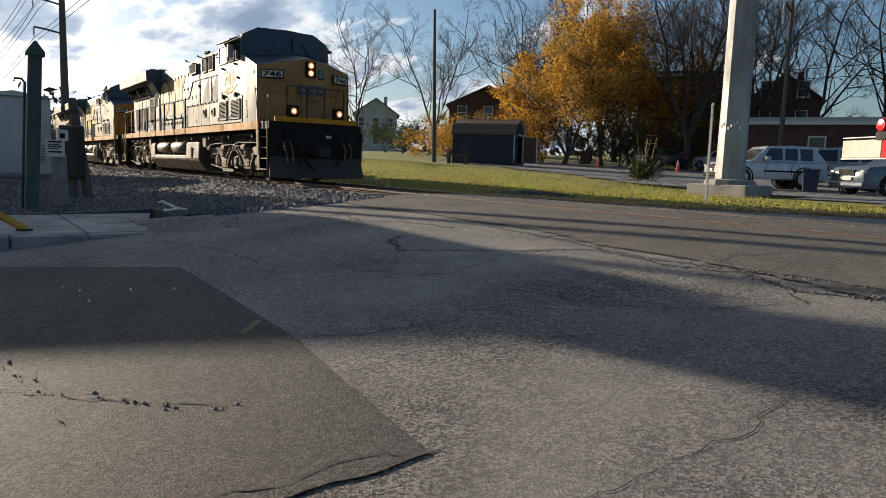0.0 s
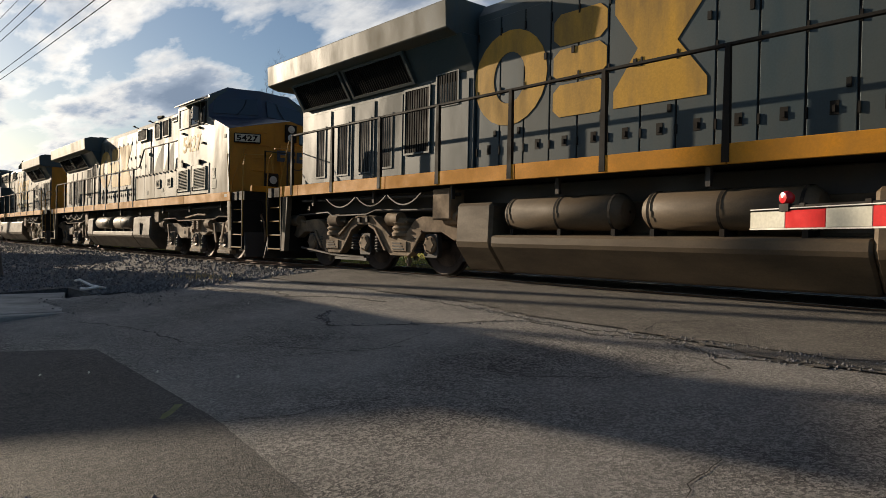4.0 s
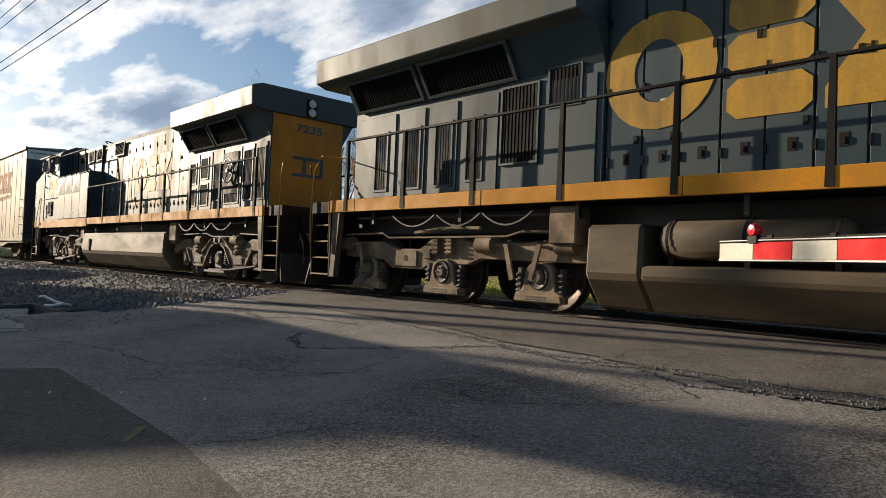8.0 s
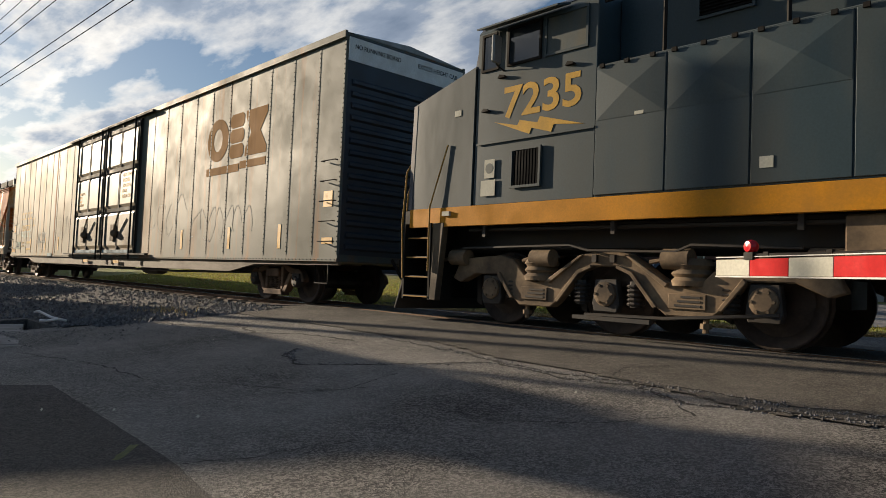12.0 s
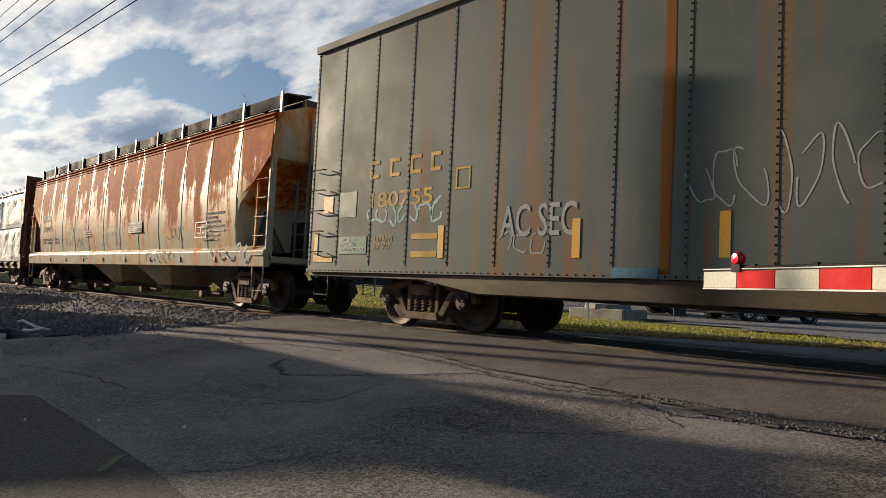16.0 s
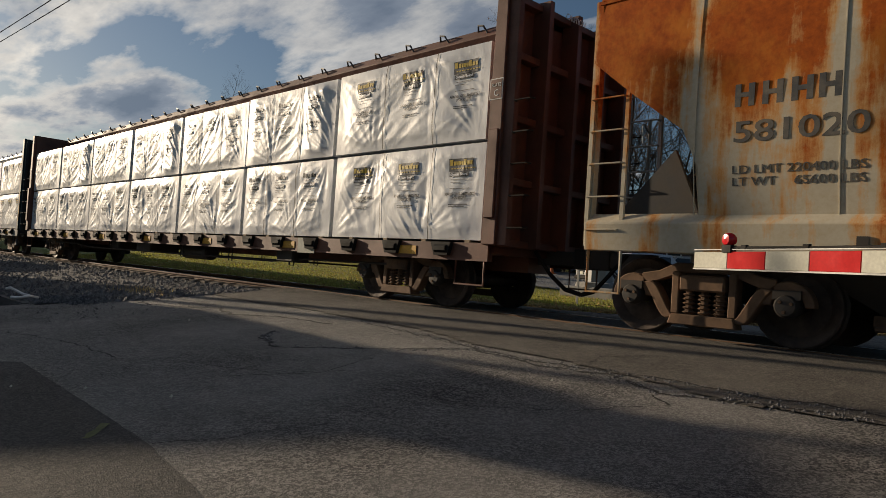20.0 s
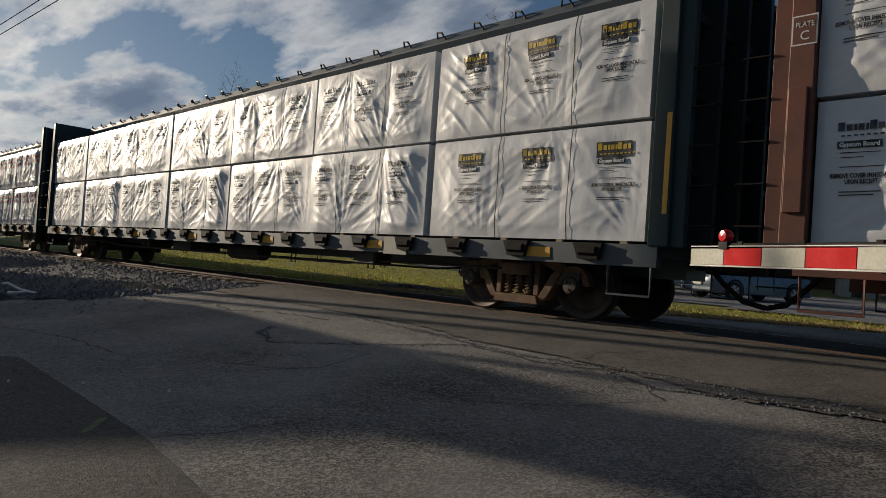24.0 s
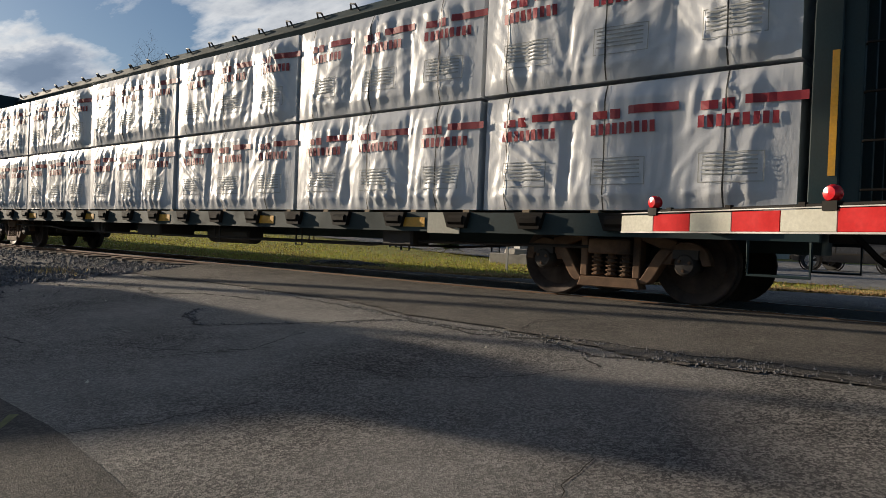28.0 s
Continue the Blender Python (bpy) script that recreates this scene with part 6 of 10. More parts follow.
def streaked(name, base, streak, fade, rough=0.55, amount=0.9, spec=0.42, dust=0.0):
    """Painted car side with rust or dust running down it."""
    m = bpy.data.materials.new(name)
    m.use_nodes = True
    nt = m.node_tree
    p = nt.nodes["Principled BSDF"]
    runs = noise_of(nt, 2.2, 8, 0.62, (1.3, 1, 0.06))
    blot = noise_of(nt, 0.7, 7, 0.65, shift=5)
    fine = noise_of(nt, 30, 4, 0.6)
    col = mixrgb(nt, ramp_of(nt, blot, (0.35, 0.0), (0.68, 0.8)), base, fade)
    col = mixrgb(nt, ramp_of(nt, runs, (0.50, 0.0), (0.62, amount)), col, streak)
    col = mixrgb(nt, ramp_of(nt, fine, (0.35, 0.0), (0.8, 0.25)), col, tuple(c * 0.6 for c in base))
    nt.links.new(col, p.inputs["Base Color"])
    p.inputs["Specular IOR Level"].default_value = spec
    dusty(p, dust)
    nt.links.new(ramp_of(nt, blot, (0.3, rough - 0.12), (0.7, rough + 0.15)), p.inputs["Roughness"])
    nt.links.new(bump_of(nt, fine, 0.12, 0.004), p.inputs["Normal"])
    return m


BOX_PAINT = streaked("weathered_dark_boxcar_paint", (0.078, 0.100, 0.098), (0.22, 0.095, 0.028), (0.150, 0.156, 0.132), 0.60, 0.75, 0.22, 0.22)
BOX_DOOR = streaked("dark_door_paint", (0.026, 0.034, 0.042), (0.12, 0.075, 0.04), (0.060, 0.062, 0.058), 0.45, 0.6, 0.30, 0.25)
BOX_END = surface("dark_blue_end_paint", (0.024, 0.032, 0.045), 0.55, dirt=(0.05, 0.045, 0.042), dirt_scale=1.5)
BLUE_STRIP = surface("pale_blue_paint", (0.13, 0.25, 0.33), 0.7, dirt=(0.07, 0.08, 0.085), dirt_amount=0.8, dirt_scale=3, spec=0.2)
CHALK = surface("faded_spray_paint", (0.38, 0.39, 0.37), 0.8, spec=0.1, bump=0)
CHALK_DARK = surface("dark_spray_paint", (0.055, 0.055, 0.055), 0.7, dirt=(0.2, 0.17, 0.13), dirt_amount=0.8, dirt_scale=4, bump=0)
CHALK_CYAN = surface("pale_cyan_spray_paint", (0.34, 0.52, 0.52), 0.7, bump=0)
YELLOW_BRIGHT = surface("yellow_marker", (0.72, 0.36, 0.02), 0.45, dirt=(0.5, 0.3, 0.08), dirt_scale=6, bump=0)
GREEN_SIGN = surface("green_sign", (0.02, 0.13, 0.065), 0.4, bump=0)


def scribble(parent, y, x0, z0, w, h, seed, material, name="graffiti", strokes=5, thick=0.022):
    """Loose sprayed strokes; y: the flank's place, or its place by height."""
    on = y if callable(y) else lambda z: y
    rnd = random.Random(seed)
    g = Geo()
    for k in range(strokes):
        cx = x0 + w * (k + 0.5) / strokes
        pts = []
        a0, r = rnd.uniform(0, 6.3), rnd.uniform(0.35, 0.55)
        turn = rnd.choice((-1, 1)) * rnd.uniform(3.2, 5.6)
        lean, tall, drift = rnd.uniform(-0.4, 0.5), rnd.uniform(0.55, 1.05), rnd.uniform(-0.3, 0.3)
        for i in range(19):
            a = a0 + turn * i / 18
            q = h * 0.5 * tall * math.sin(a) * (1 + 0.25 * math.sin(2.3 * a + k))
            pts.append((cx + r * w / strokes * (math.cos(a) + drift * i / 18) + lean * q, z0 + h / 2 + q))
        for (ax, az), (bx, bz) in zip(pts, pts[1:]):
            d = Vector((bx - ax, bz - az))
            if d.length < 1e-4:
                continue
            n = Vector((-d.y, d.x)).normalized() * thick * rnd.uniform(0.7, 1.2)
            g.add([(ax + n.x, on(az + n.y), az + n.y), (bx + n.x, on(bz + n.y), bz + n.y), (bx - n.x, on(bz - n.y), bz - n.y), (ax - n.x, on(az - n.y), az - n.y)], [(0, 1, 2, 3)])
    return tagged(part(name, g, material, parent), "loose sprayed graffiti strokes", kind="stuff")


def boxcar(front):
    L = 28.8
    car = thing("boxcar", "weathered dark high-cube boxcar with double plug doors and graffiti", "freight car")
    rolling.append((car, pose(front, 0, 0)))
    xa, xb, zt = -1.05, -27.95, 5.15
    body = part("body", Geo().box(xb, -1.50, 0.87, xa, 1.50, zt), BOX_PAINT, car, bevel=0.02)
    part("roof", Geo().prism([(-1.52, zt), (0, zt + 0.12), (1.52, zt)], "x", xb, xa), GALV, car, "flat ribbed roof")
    for s in (-1, 1):
        part("side_sill", Geo().prism([(xb, 0.80), (xb, 0.87), (xa, 0.87), (xa, 0.80), (xa - 3.2, 0.78), (xa - 4.4, 0.60), (xb + 4.4, 0.60), (xb + 3.2, 0.78)], "y", s * 1.40, s * 1.47), TANK_PAINT, car, "dusty tan side sill", 0.01)
        lip = part("sill_lip", Geo().box(xb, s * 1.50, 0.872, xa, s * 1.525, 0.93), BOX_PAINT, car)
        rv = Geo()
        for k in range(200):
            x = xb + 0.07 + 0.1345 * k
            rv.add([(x - 0.012, s * 1.525, 0.89), (x + 0.012, s * 1.525, 0.89), (x + 0.012, s * 1.525, 0.914), (x - 0.012, s * 1.525, 0.914), (x, s * 1.538, 0.902)], [(0, 1, 4), (1, 2, 4), (2, 3, 4), (3, 0, 4)])
        tagged(part("rivets", rv, BLACK, lip), kind="stuff")
        part("top_rail", Geo().box(xb, s * 1.50, zt - 0.10, xa, s * 1.56, zt + 0.03), BOX_PAINT, car)
        # riveted side posts and panels, leaving out the door bay
        xs = [xa - 0.90 - 0.952 * k for k in range(10)] + [xb + 0.90 + 0.952 * k for k in range(10)] + [xa - 0.05, xb + 0.05]
        for x in xs:
            p = part("side_post", Geo().box(x - 0.022, s * 1.50, 1.0, x + 0.022, s * 1.5065, zt - 0.10), BOX_PAINT, car)
            rv = Geo()
            for k in range(44):
                z = 1.06 + k * 0.092
                rv.add([(x - 0.012, s * 1.5065, z - 0.012), (x + 0.012, s * 1.5065, z - 0.012), (x + 0.012, s * 1.5065, z + 0.012), (x - 0.012, s * 1.5065, z + 0.012), (x, s * 1.520, z)], [(0, 1, 4), (1, 2, 4), (2, 3, 4), (3, 0, 4)])
            tagged(part("rivets", rv, BLACK, p), kind="stuff")
        # two plug doors
        for i, (a, b) in enumerate(((-17.62, -14.56), (-14.50, -11.45))):
            d = part("plug_door", Geo().box(a, s * 1.50, 1.02, b, s * 1.545, zt - 0.14), BOX_DOOR, car, "dark corrugated plug door")
            for k in range(3):
                for j in range(2):
                    z0, z1 = 1.15 + 1.27 * k, 2.30 + 1.27 * k
                    x0, x1 = a + 0.10 + 1.48 * j, a + 1.42 + 1.48 * j
                    part("door_panel", Geo().prism([(s * 1.545, z0), (s * 1.585, z0 + 0.10), (s * 1.585, z1 - 0.10), (s * 1.545, z1)], "x", x0, x1), BOX_DOOR, d, bevel=0.006)
            part("blue_sill", Geo().box(a + 0.30, s * 1.605, 1.02, b - 0.40, s * 1.612, 1.11), BLUE_STRIP, d, "pale blue painted strip")
            for x in (a + 0.22, b - 0.28):
                part("locking_bar", Geo().tube([(x, s * 1.63, 0.82), (x, s * 1.63, zt - 0.06)], 0.028, 6), BLACK, d)
            for z in (1.06, 2.36, 3.62, 4.86):
                part("door_rail", Geo().box(a + 0.02, s * 1.545, z - 0.055, b - 0.02, s * 1.60, z + 0.055), BLACK, d)
            for x in (a + 0.03, b - 0.03, (a + b) / 2):
                part("door_stile", Geo().box(x - 0.045, s * 1.545, 1.02, x + 0.045, s * 1.592, zt - 0.15), BLACK, d)
            h = Geo()
            xm = (a + b) / 2
            h.tube([(xm - 0.25, s * 1.66, 1.55), (xm + 0.35, s * 1.70, 2.15)], 0.025, 6)
            h.ball((xm - 0.1, s * 1.64, 1.62), 0.12, 8).box(xm - 0.5, s * 1.60, 1.4, xm - 0.2, s * 1.64, 1.9)
            part("door_handle", h, TRUCK_STEEL, d)
            part("yellow_plate", Geo().box(xm - 0.35, s * 1.535, 0.70, xm + 0.15, s * 1.545, 0.80), YELLOW_BRIGHT, d)
        part("door_rail", Geo().box(-18.6, s * 1.54, 0.96, -10.4, s * 1.64, 1.01).box(-18.6, s * 1.54, zt - 0.10, -10.4, s * 1.64, zt - 0.04), BLACK, car)
        ladder(car, xa - 0.10, xa - 0.52, s * 1.53, 1.05, 2.95, 5, BLACK, "grab_iron_set", False)
        ladder(car, xb + 0.10, xb + 0.52, s * 1.53, 1.05, 2.95, 5, BLACK, "grab_iron_set", False)
        for x in (xa - 0.5, xb + 0.5):
            part("sill_step", Geo().tube([(x - 0.22, s * 1.50, 0.80), (x - 0.22, s * 1.50, 0.46), (x + 0.22, s * 1.50, 0.46), (x + 0.22, s * 1.50, 0.80)], 0.018, 5), BLACK, car)
    y = -1.5020
    # corrugated ends
    for x, d in ((xa, 1), (xb, -1)):
        e = part("end_wall", Geo().box(x, -1.48, 1.0, x + 0.02 * d, 1.48, zt - 0.05), BOX_END, car, "dark corrugated end")
        g = Geo()
        for k in range(15):
            z = 1.15 + 0.22 * k
            g.prism([(x, z - 0.08), (x + 0.07 * d, z - 0.03), (x + 0.07 * d, z + 0.03), (x, z + 0.08)], "y", -1.38, 1.38)
        part("corrugation", g, BOX_END, e)
        part("white_band", Geo().box(x + 0.02 * d, -1.48, zt - 0.52, x + 0.03 * d, 1.48, zt - 0.08), WHITE, e, "white band under the roof")
        coupler(car, x + 1.0 * d, d)
    lettering("end_notice", "NO RUNNING BOARD", 0.13, pose(xa + 0.034, -1.35, zt - 0.28, 90, 0, 90), BLACK, car, "", 1.1)
    lettering("end_notice", "EXCESS HEIGHT CAR", 0.13, pose(xa + 0.034, 0.2, zt - 0.28, 90, 0, 90), BLACK, car, "", 1.1)
    # markings on the flank
    lettering("door_notice", "CLOSE AND LOCK\nBULKHEADS\nAND DOORS\nBEFORE\nMOVING CAR", 0.165, side(-12.72, -1.588, 3.36), YELLOW_BRIGHT, car, "yellow door warning", 0.98)
    lettering("door_notice", "DO NOT MOVE\nUNLESS\nDOORS\nARE CLOSED", 0.13, side(-17.15, -1.588, 3.02), YELLOW_BRIGHT, car, "yellow door warning", 0.62)
    g = Geo()
    for x0, w in ((-26.15, 0.36), (-25.62, 0.36), (-25.10, 0.36), (-24.62, 0.32)):   # owner's mark as plain shapes
        g.box(x0, y, 2.48, x0 + w * 0.7, y - 0.004, 2.54).box(x0, y, 2.54, x0 + 0.06, y - 0.004, 2.72).box(x0, y, 2.72, x0 + w * 0.7, y - 0.004, 2.78)
    tagged(part("owner_mark", g, GOLD, car), "gold owner's mark", kind="stuff")
    lettering("car_number", "180755", 0.36, side(-26.2, y, 1.98), GOLD, car, "gold car number", 1.55, 0.005, 0.004)
    lettering("weights", "LD LMT\nLT WT", 0.13, side(-25.95, y, 1.40), GOLD, car, "", 0.5)
    bars_text(car, y, [(-25.0, -24.4, 1.42, 0.09), (-25.0, -24.4, 1.14, 0.09)], GOLD)
    part("green_sign", Geo().box(-26.95, y, 1.20, -26.15, y - 0.012, 1.50), GREEN_SIGN, car, "green height notice")
    lettering("sign_text", "THIS CAR\nEXCESS HEIGHT\nNO RUNNING BOARDS", 0.085, side(-26.88, y - 0.014, 1.42), WHITE, car, "", 0.66, 0.003)
    for x0 in (-24.32, -21.85, -19.95, -8.2, -5.5, -3.2):
        part("reflector_strip", Geo().box(x0 - 0.06, y, 1.12, x0 + 0.06, y - 0.006, 1.62), YELLOW_BRIGHT, car, "yellow reflector strip")
    for x0, z0, x1, z1 in ((-27.75, 1.05, -27.15, 1.17), (-27.75, 1.17, -27.63, 1.60), (-27.5, 1.95, -27.2, 2.25), (-1.6, 1.2, -1.25, 1.32), (-1.6, 1.9, -1.3, 2.2)):
        part("marker_patch", Geo().box(x0, y, z0, x1, y - 0.006, z1), YELLOW_BRIGHT, car, "yellow painted marker")
    worn = streaked("faded_orange_emblem", (0.36, 0.165, 0.035), (0.20, 0.10, 0.03), (0.26, 0.15, 0.06), 0.8, 0.5, 0.1)
    for g in emblem_shapes(lambda f: -6.9 + 2.95 * f, 3.22, 4.25, y, y - 0.004):
        part("faded_emblem", g, worn, car, "faded orange emblem shape")
    for x0, x1, z0, z1 in ((-6.9, -5.2, 2.90, 3.08), (-5.15, -3.95, 2.95, 3.12)):
        part("faded_bar", Geo().box(x0, y, z0, x1, y - 0.004, z1), worn, car, "faded orange bar")
    part("rust_run", Geo().prism([(-20.70, 0.90), (-20.58, 0.90), (-20.56, 3.1), (-20.58, 5.1), (-20.68, 5.1), (-20.71, 2.6)], "y", y + 0.001, y - 0.002), streaked("rust_run_paint", (0.22, 0.080, 0.020), (0.16, 0.06, 0.02), (0.22, 0.09, 0.03), 0.8, 0.6, 0.1), car, "long orange rust run")
    part("blue_patch", Geo().box(-21.30, -1.526, 0.88, -20.70, -1.540, 1.0), BLUE_STRIP, car, "pale blue overpainted patch")
    bars_text(car, y, [(-24.05, -23.75, 2.15, 0.03), (-24.05, -23.75, 2.45, 0.03), (-24.05, -24.02, 2.18, 0.27), (-23.78, -23.75, 2.18, 0.27)], GOLD)
    scribble(car, y - 0.0008, -26.2, 1.65, 1.9, 0.42, 4, CHALK_CYAN, strokes=7)
    lettering("spray_tag", "AC SEC", 0.62, side(-23.12, y - 0.004, 1.42), CHALK, car, "white sprayed letters", 1.28, 0.002, 0.004)
    scribble(car, y - 0.0008, -23.2, 1.10, 0.9, 0.45, 9, CHALK, strokes=3, thick=0.012)
    scribble(car, y - 0.0008, -20.4, 1.55, 2.0, 0.9, 12, CHALK, strokes=7, thick=0.009)
    scribble(car, y - 0.0008, -10.6, 1.4, 2.6, 1.1, 15, CHALK, strokes=4, thick=0.009)
    scribble(car, y - 0.0008, -7.6, 1.3, 3.2, 0.8, 18, CHALK, strokes=7, thick=0.009)
    part("patch_panel", Geo().box(-27.0, y, 1.85, -26.5, y - 0.004, 2.30), CREAM, car)
    part("under_gear", Geo().box(-24.0, -0.35, 0.62, -5.0, 0.35, 0.98).box(-16, -1.1, 0.55, -14.6, -0.4, 0.9).cyl((-12.4, -0.8, 0.62), (-11.2, -0.8, 0.62), 0.2, 10).tube([(-24, -1.2, 0.62), (-18, -1.25, 0.55), (-9, -1.2, 0.55), (-4.5, -1.0, 0.62)], 0.03, 5), DARK_STEEL, car)
    freight_truck(car, -3.95)
    freight_truck(car, -25.05)


def hopper_paint():
    """Cream paint, rusting from the top down in runs."""
    m = bpy.data.materials.new("cream_paint_rusting")
    m.use_nodes = True
    nt = m.node_tree
    p = nt.nodes["Principled BSDF"]
    tc = nt.nodes.new("ShaderNodeTexCoord")
    sp = nt.nodes.new("ShaderNodeSeparateXYZ")
    nt.links.new(tc.outputs["Object"], sp.inputs[0])
    mr = nt.nodes.new("ShaderNodeMapRange")
    mr.inputs[1].default_value, mr.inputs[2].default_value = 1.65, 3.55
    mr.inputs[3].default_value = 0.16
    nt.links.new(sp.outputs[2], mr.inputs[0])
    runs = noise_of(nt, 1.5, 9, 0.66, (2.2, 1, 0.22))
    blot = noise_of(nt, 1.5, 10, 0.72, (1, 1, 0.8), shift=4)
    wear = nt.nodes.new("ShaderNodeMath")
    wear.operation = "MULTIPLY_ADD"
    wear.inputs[1].default_value = 0.56
    nt.links.new(mr.outputs[0], wear.inputs[0])
    mixn = nt.nodes.new("ShaderNodeMath")
    mixn.operation = "MULTIPLY_ADD"
    mixn.inputs[1].default_value, mixn.inputs[2].default_value = 0.55, 0.0
    nt.links.new(runs, mixn.inputs[0])
    add = nt.nodes.new("ShaderNodeMath")
    add.operation = "MULTIPLY_ADD"
    add.inputs[1].default_value = 0.45
    nt.links.new(blot, add.inputs[0])
    nt.links.new(mixn.outputs[0], add.inputs[2])
    # paint lasts longest along the weld seams
    seam = nt.nodes.new("ShaderNodeMath")
    seam.operation = "PINGPONG"
    seam.inputs[1].default_value = 0.720
    nt.links.new(sp.outputs[0], seam.inputs[0])
    p.inputs["Specular IOR Level"].default_value = 0.12
    kept = ramp_of(nt, seam.outputs[0], (0.0, 0.0), (0.10, 0.0), (0.52, 0.0), (0.70, 0.40))
    less = nt.nodes.new("ShaderNodeMath")
    less.operation = "SUBTRACT"
    sharp = nt.nodes.new("ShaderNodeMapRange")
    sharp.clamp = False
    sharp.inputs[1].default_value, sharp.inputs[2].default_value, sharp.inputs[3].default_value, sharp.inputs[4].default_value = 0.36, 0.64, 0.16, 0.84
    nt.links.new(add.outputs[0], sharp.inputs[0])
    nt.links.new(sharp.outputs[0], less.inputs[0])
    nt.links.new(kept, less.inputs[1])
    nt.links.new(less.outputs[0], wear.inputs[2])
    amount = ramp_of(nt, wear.outputs[0], (0.70, 0.0), (0.86, 1.0))
    stain = ramp_of(nt, wear.outputs[0], (0.54, 0.0), (0.72, 0.85))
    fine = noise_of(nt, 14, 6, 0.7, shift=2)
    paint = mixrgb(nt, ramp_of(nt, fine, (0.4, 0.0), (0.7, 0.5)), (0.54, 0.485, 0.375), (0.42, 0.33, 0.20))
    tone_big = noise_of(nt, 2.2, 7, 0.68, (1, 1, 0.7), shift=9)
    rust = mixrgb(nt, ramp_of(nt, fine, (0.35, 0.0), (0.65, 1.0)), (0.46, 0.105, 0.014), (0.29, 0.062, 0.011))
    rust = mixrgb(nt, ramp_of(nt, tone_big, (0.48, 0.0), (0.66, 0.75)), rust, (0.56, 0.185, 0.026))
    nt.links.new(mixrgb(nt, amount, mixrgb(nt, stain, paint, (0.60, 0.29, 0.080)), rust), p.inputs["Base Color"])
    nt.links.new(ramp_of(nt, amount, (0.0, 0.42), (1.0, 0.8)), p.inputs["Roughness"])
    nt.links.new(bump_of(nt, fine, 0.15, 0.005), p.inputs["Normal"])
    return m


def hopper(front):
    car = thing("hopper_car", "cream covered hopper car streaked with orange rust", "freight car")
    rolling.append((car, pose(front, 0, 0)))
    mat = hopper_paint()
    xa, xb = -0.78, -19.32
    # rounded body: bulging sides drawn in at top and bottom
    prof = [(-1.42, 1.35), (-1.50, 1.9), (-1.52, 2.5), (-1.50, 3.3), (-1.45, 4.02), (-1.38, 4.22), (-0.7, 4.48), (0.0, 4.54), (0.7, 4.48), (1.38, 4.22), (1.45, 4.02), (1.50, 3.3), (1.52, 2.5), (1.50, 1.9), (1.42, 1.35)]

    def station(x, zmin):
        return [(x, y, max(z, zmin)) for y, z in prof]
    g = Geo()
    st = [station(xa, 3.26), station(xa - 0.56, 2.80), station(xa - 1.20, 2.32), station(xa - 1.36, 1.95), station(xa - 1.40, 1.35)]
    n = 11
    for k in range(1, n):
        st.append(station(xa - 1.40 + (xb + 1.40 - xa + 1.40) * k / n, 1.35))
    st += [station(xb + 1.40, 1.35), station(xb + 1.36, 1.95), station(xb + 1.20, 2.32), station(xb + 0.56, 2.80), station(xb, 3.26)]
    loft(g, st)
    part("body", g, mat, car, "rust-streaked cream steel body", smooth=True)
    # weld seams that stand proud along the side
    for s in (-1, 1):
        for k in range(12):
            x = xa - 1.35 + (xb + 1.35 - xa + 1.35) * k / 11
            part("side_seam", Geo().tube([(x, s * (abs(y) + 0.004), z) for y, z in prof[0:5]], 0.007, 4), mat, car)
        for z in (4.00, 4.09, 4.18):
            part("eave_rib", Geo().box(xb, s * 1.38, z, xa, s * 1.468, z + 0.03), mat, car)
        part("side_sill", Geo().prism([(s * 1.36, 0.95), (s * 1.50, 0.95), (s * 1.53, 1.28), (s * 1.40, 1.40), (s * 1.30, 1.40)], "x", xb, xa), mat, car, bevel=0.01)
        for k in range(8):
            part("lading_anchor", Geo().box(-3.0 - 1.9 * k - 0.05, s * 1.51, 1.05, -3.0 - 1.9 * k + 0.05, s * 1.535, 1.16), DARK_STEEL, car)
        # end framing: sill corner, slanted brace, ladder
        for x, d in ((xa, -1), (xb, 1)):
            part("corner_post", Geo().prism([(x - 0.05, 1.25), (x + 0.05, 1.25), (x + 0.05, 4.05), (x - 0.05, 4.05)], "y", s * 1.36, s * 1.46), mat, car)
            ladder(car, min(x, x + d * 0.48), max(x, x + d * 0.48), s * 1.47, 1.0, 3.0, 5, mat)
            part("stirrup", Geo().tube([(x + d * 0.05, s * 1.48, 0.95), (x + d * 0.05, s * 1.48, 0.45), (x + d * 0.5, s * 1.48, 0.45), (x + d * 0.5, s * 1.48, 0.95)], 0.02, 5), mat, car)
            part("end_gusset", Geo().prism([(x, 1.25), (x + d * 1.3, 1.25), (x + d * 1.18, 1.55), (x + d * 0.9, 2.2)], "y", s * 1.0, s * 1.06), DARK_STEEL, car)
    for x, d in ((xa, -1), (xb, 1)):
        part("end_platform", Geo().box(min(x, x + d * 1.3), -1.40, 1.05, max(x, x + d * 1.3), 1.40, 1.18), mat, car, bevel=0.01)
        part("end_slope", Geo().add([(x + d * 0.3, -1.3, 3.1), (x + d * 0.3, 1.3, 3.1), (x + d * 2.6, 1.3, 1.2), (x + d * 2.6, -1.3, 1.2), (x + d * 0.36, -1.3, 3.1), (x + d * 0.36, 1.3, 3.1), (x + d * 2.66, 1.3, 1.2), (x + d * 2.66, -1.3, 1.2)], [(0, 1, 2, 3), (4, 7, 6, 5), (0, 4, 5, 1), (1, 5, 6, 2), (2, 6, 7, 3), (3, 7, 4, 0)]), DARK_STEEL, car)
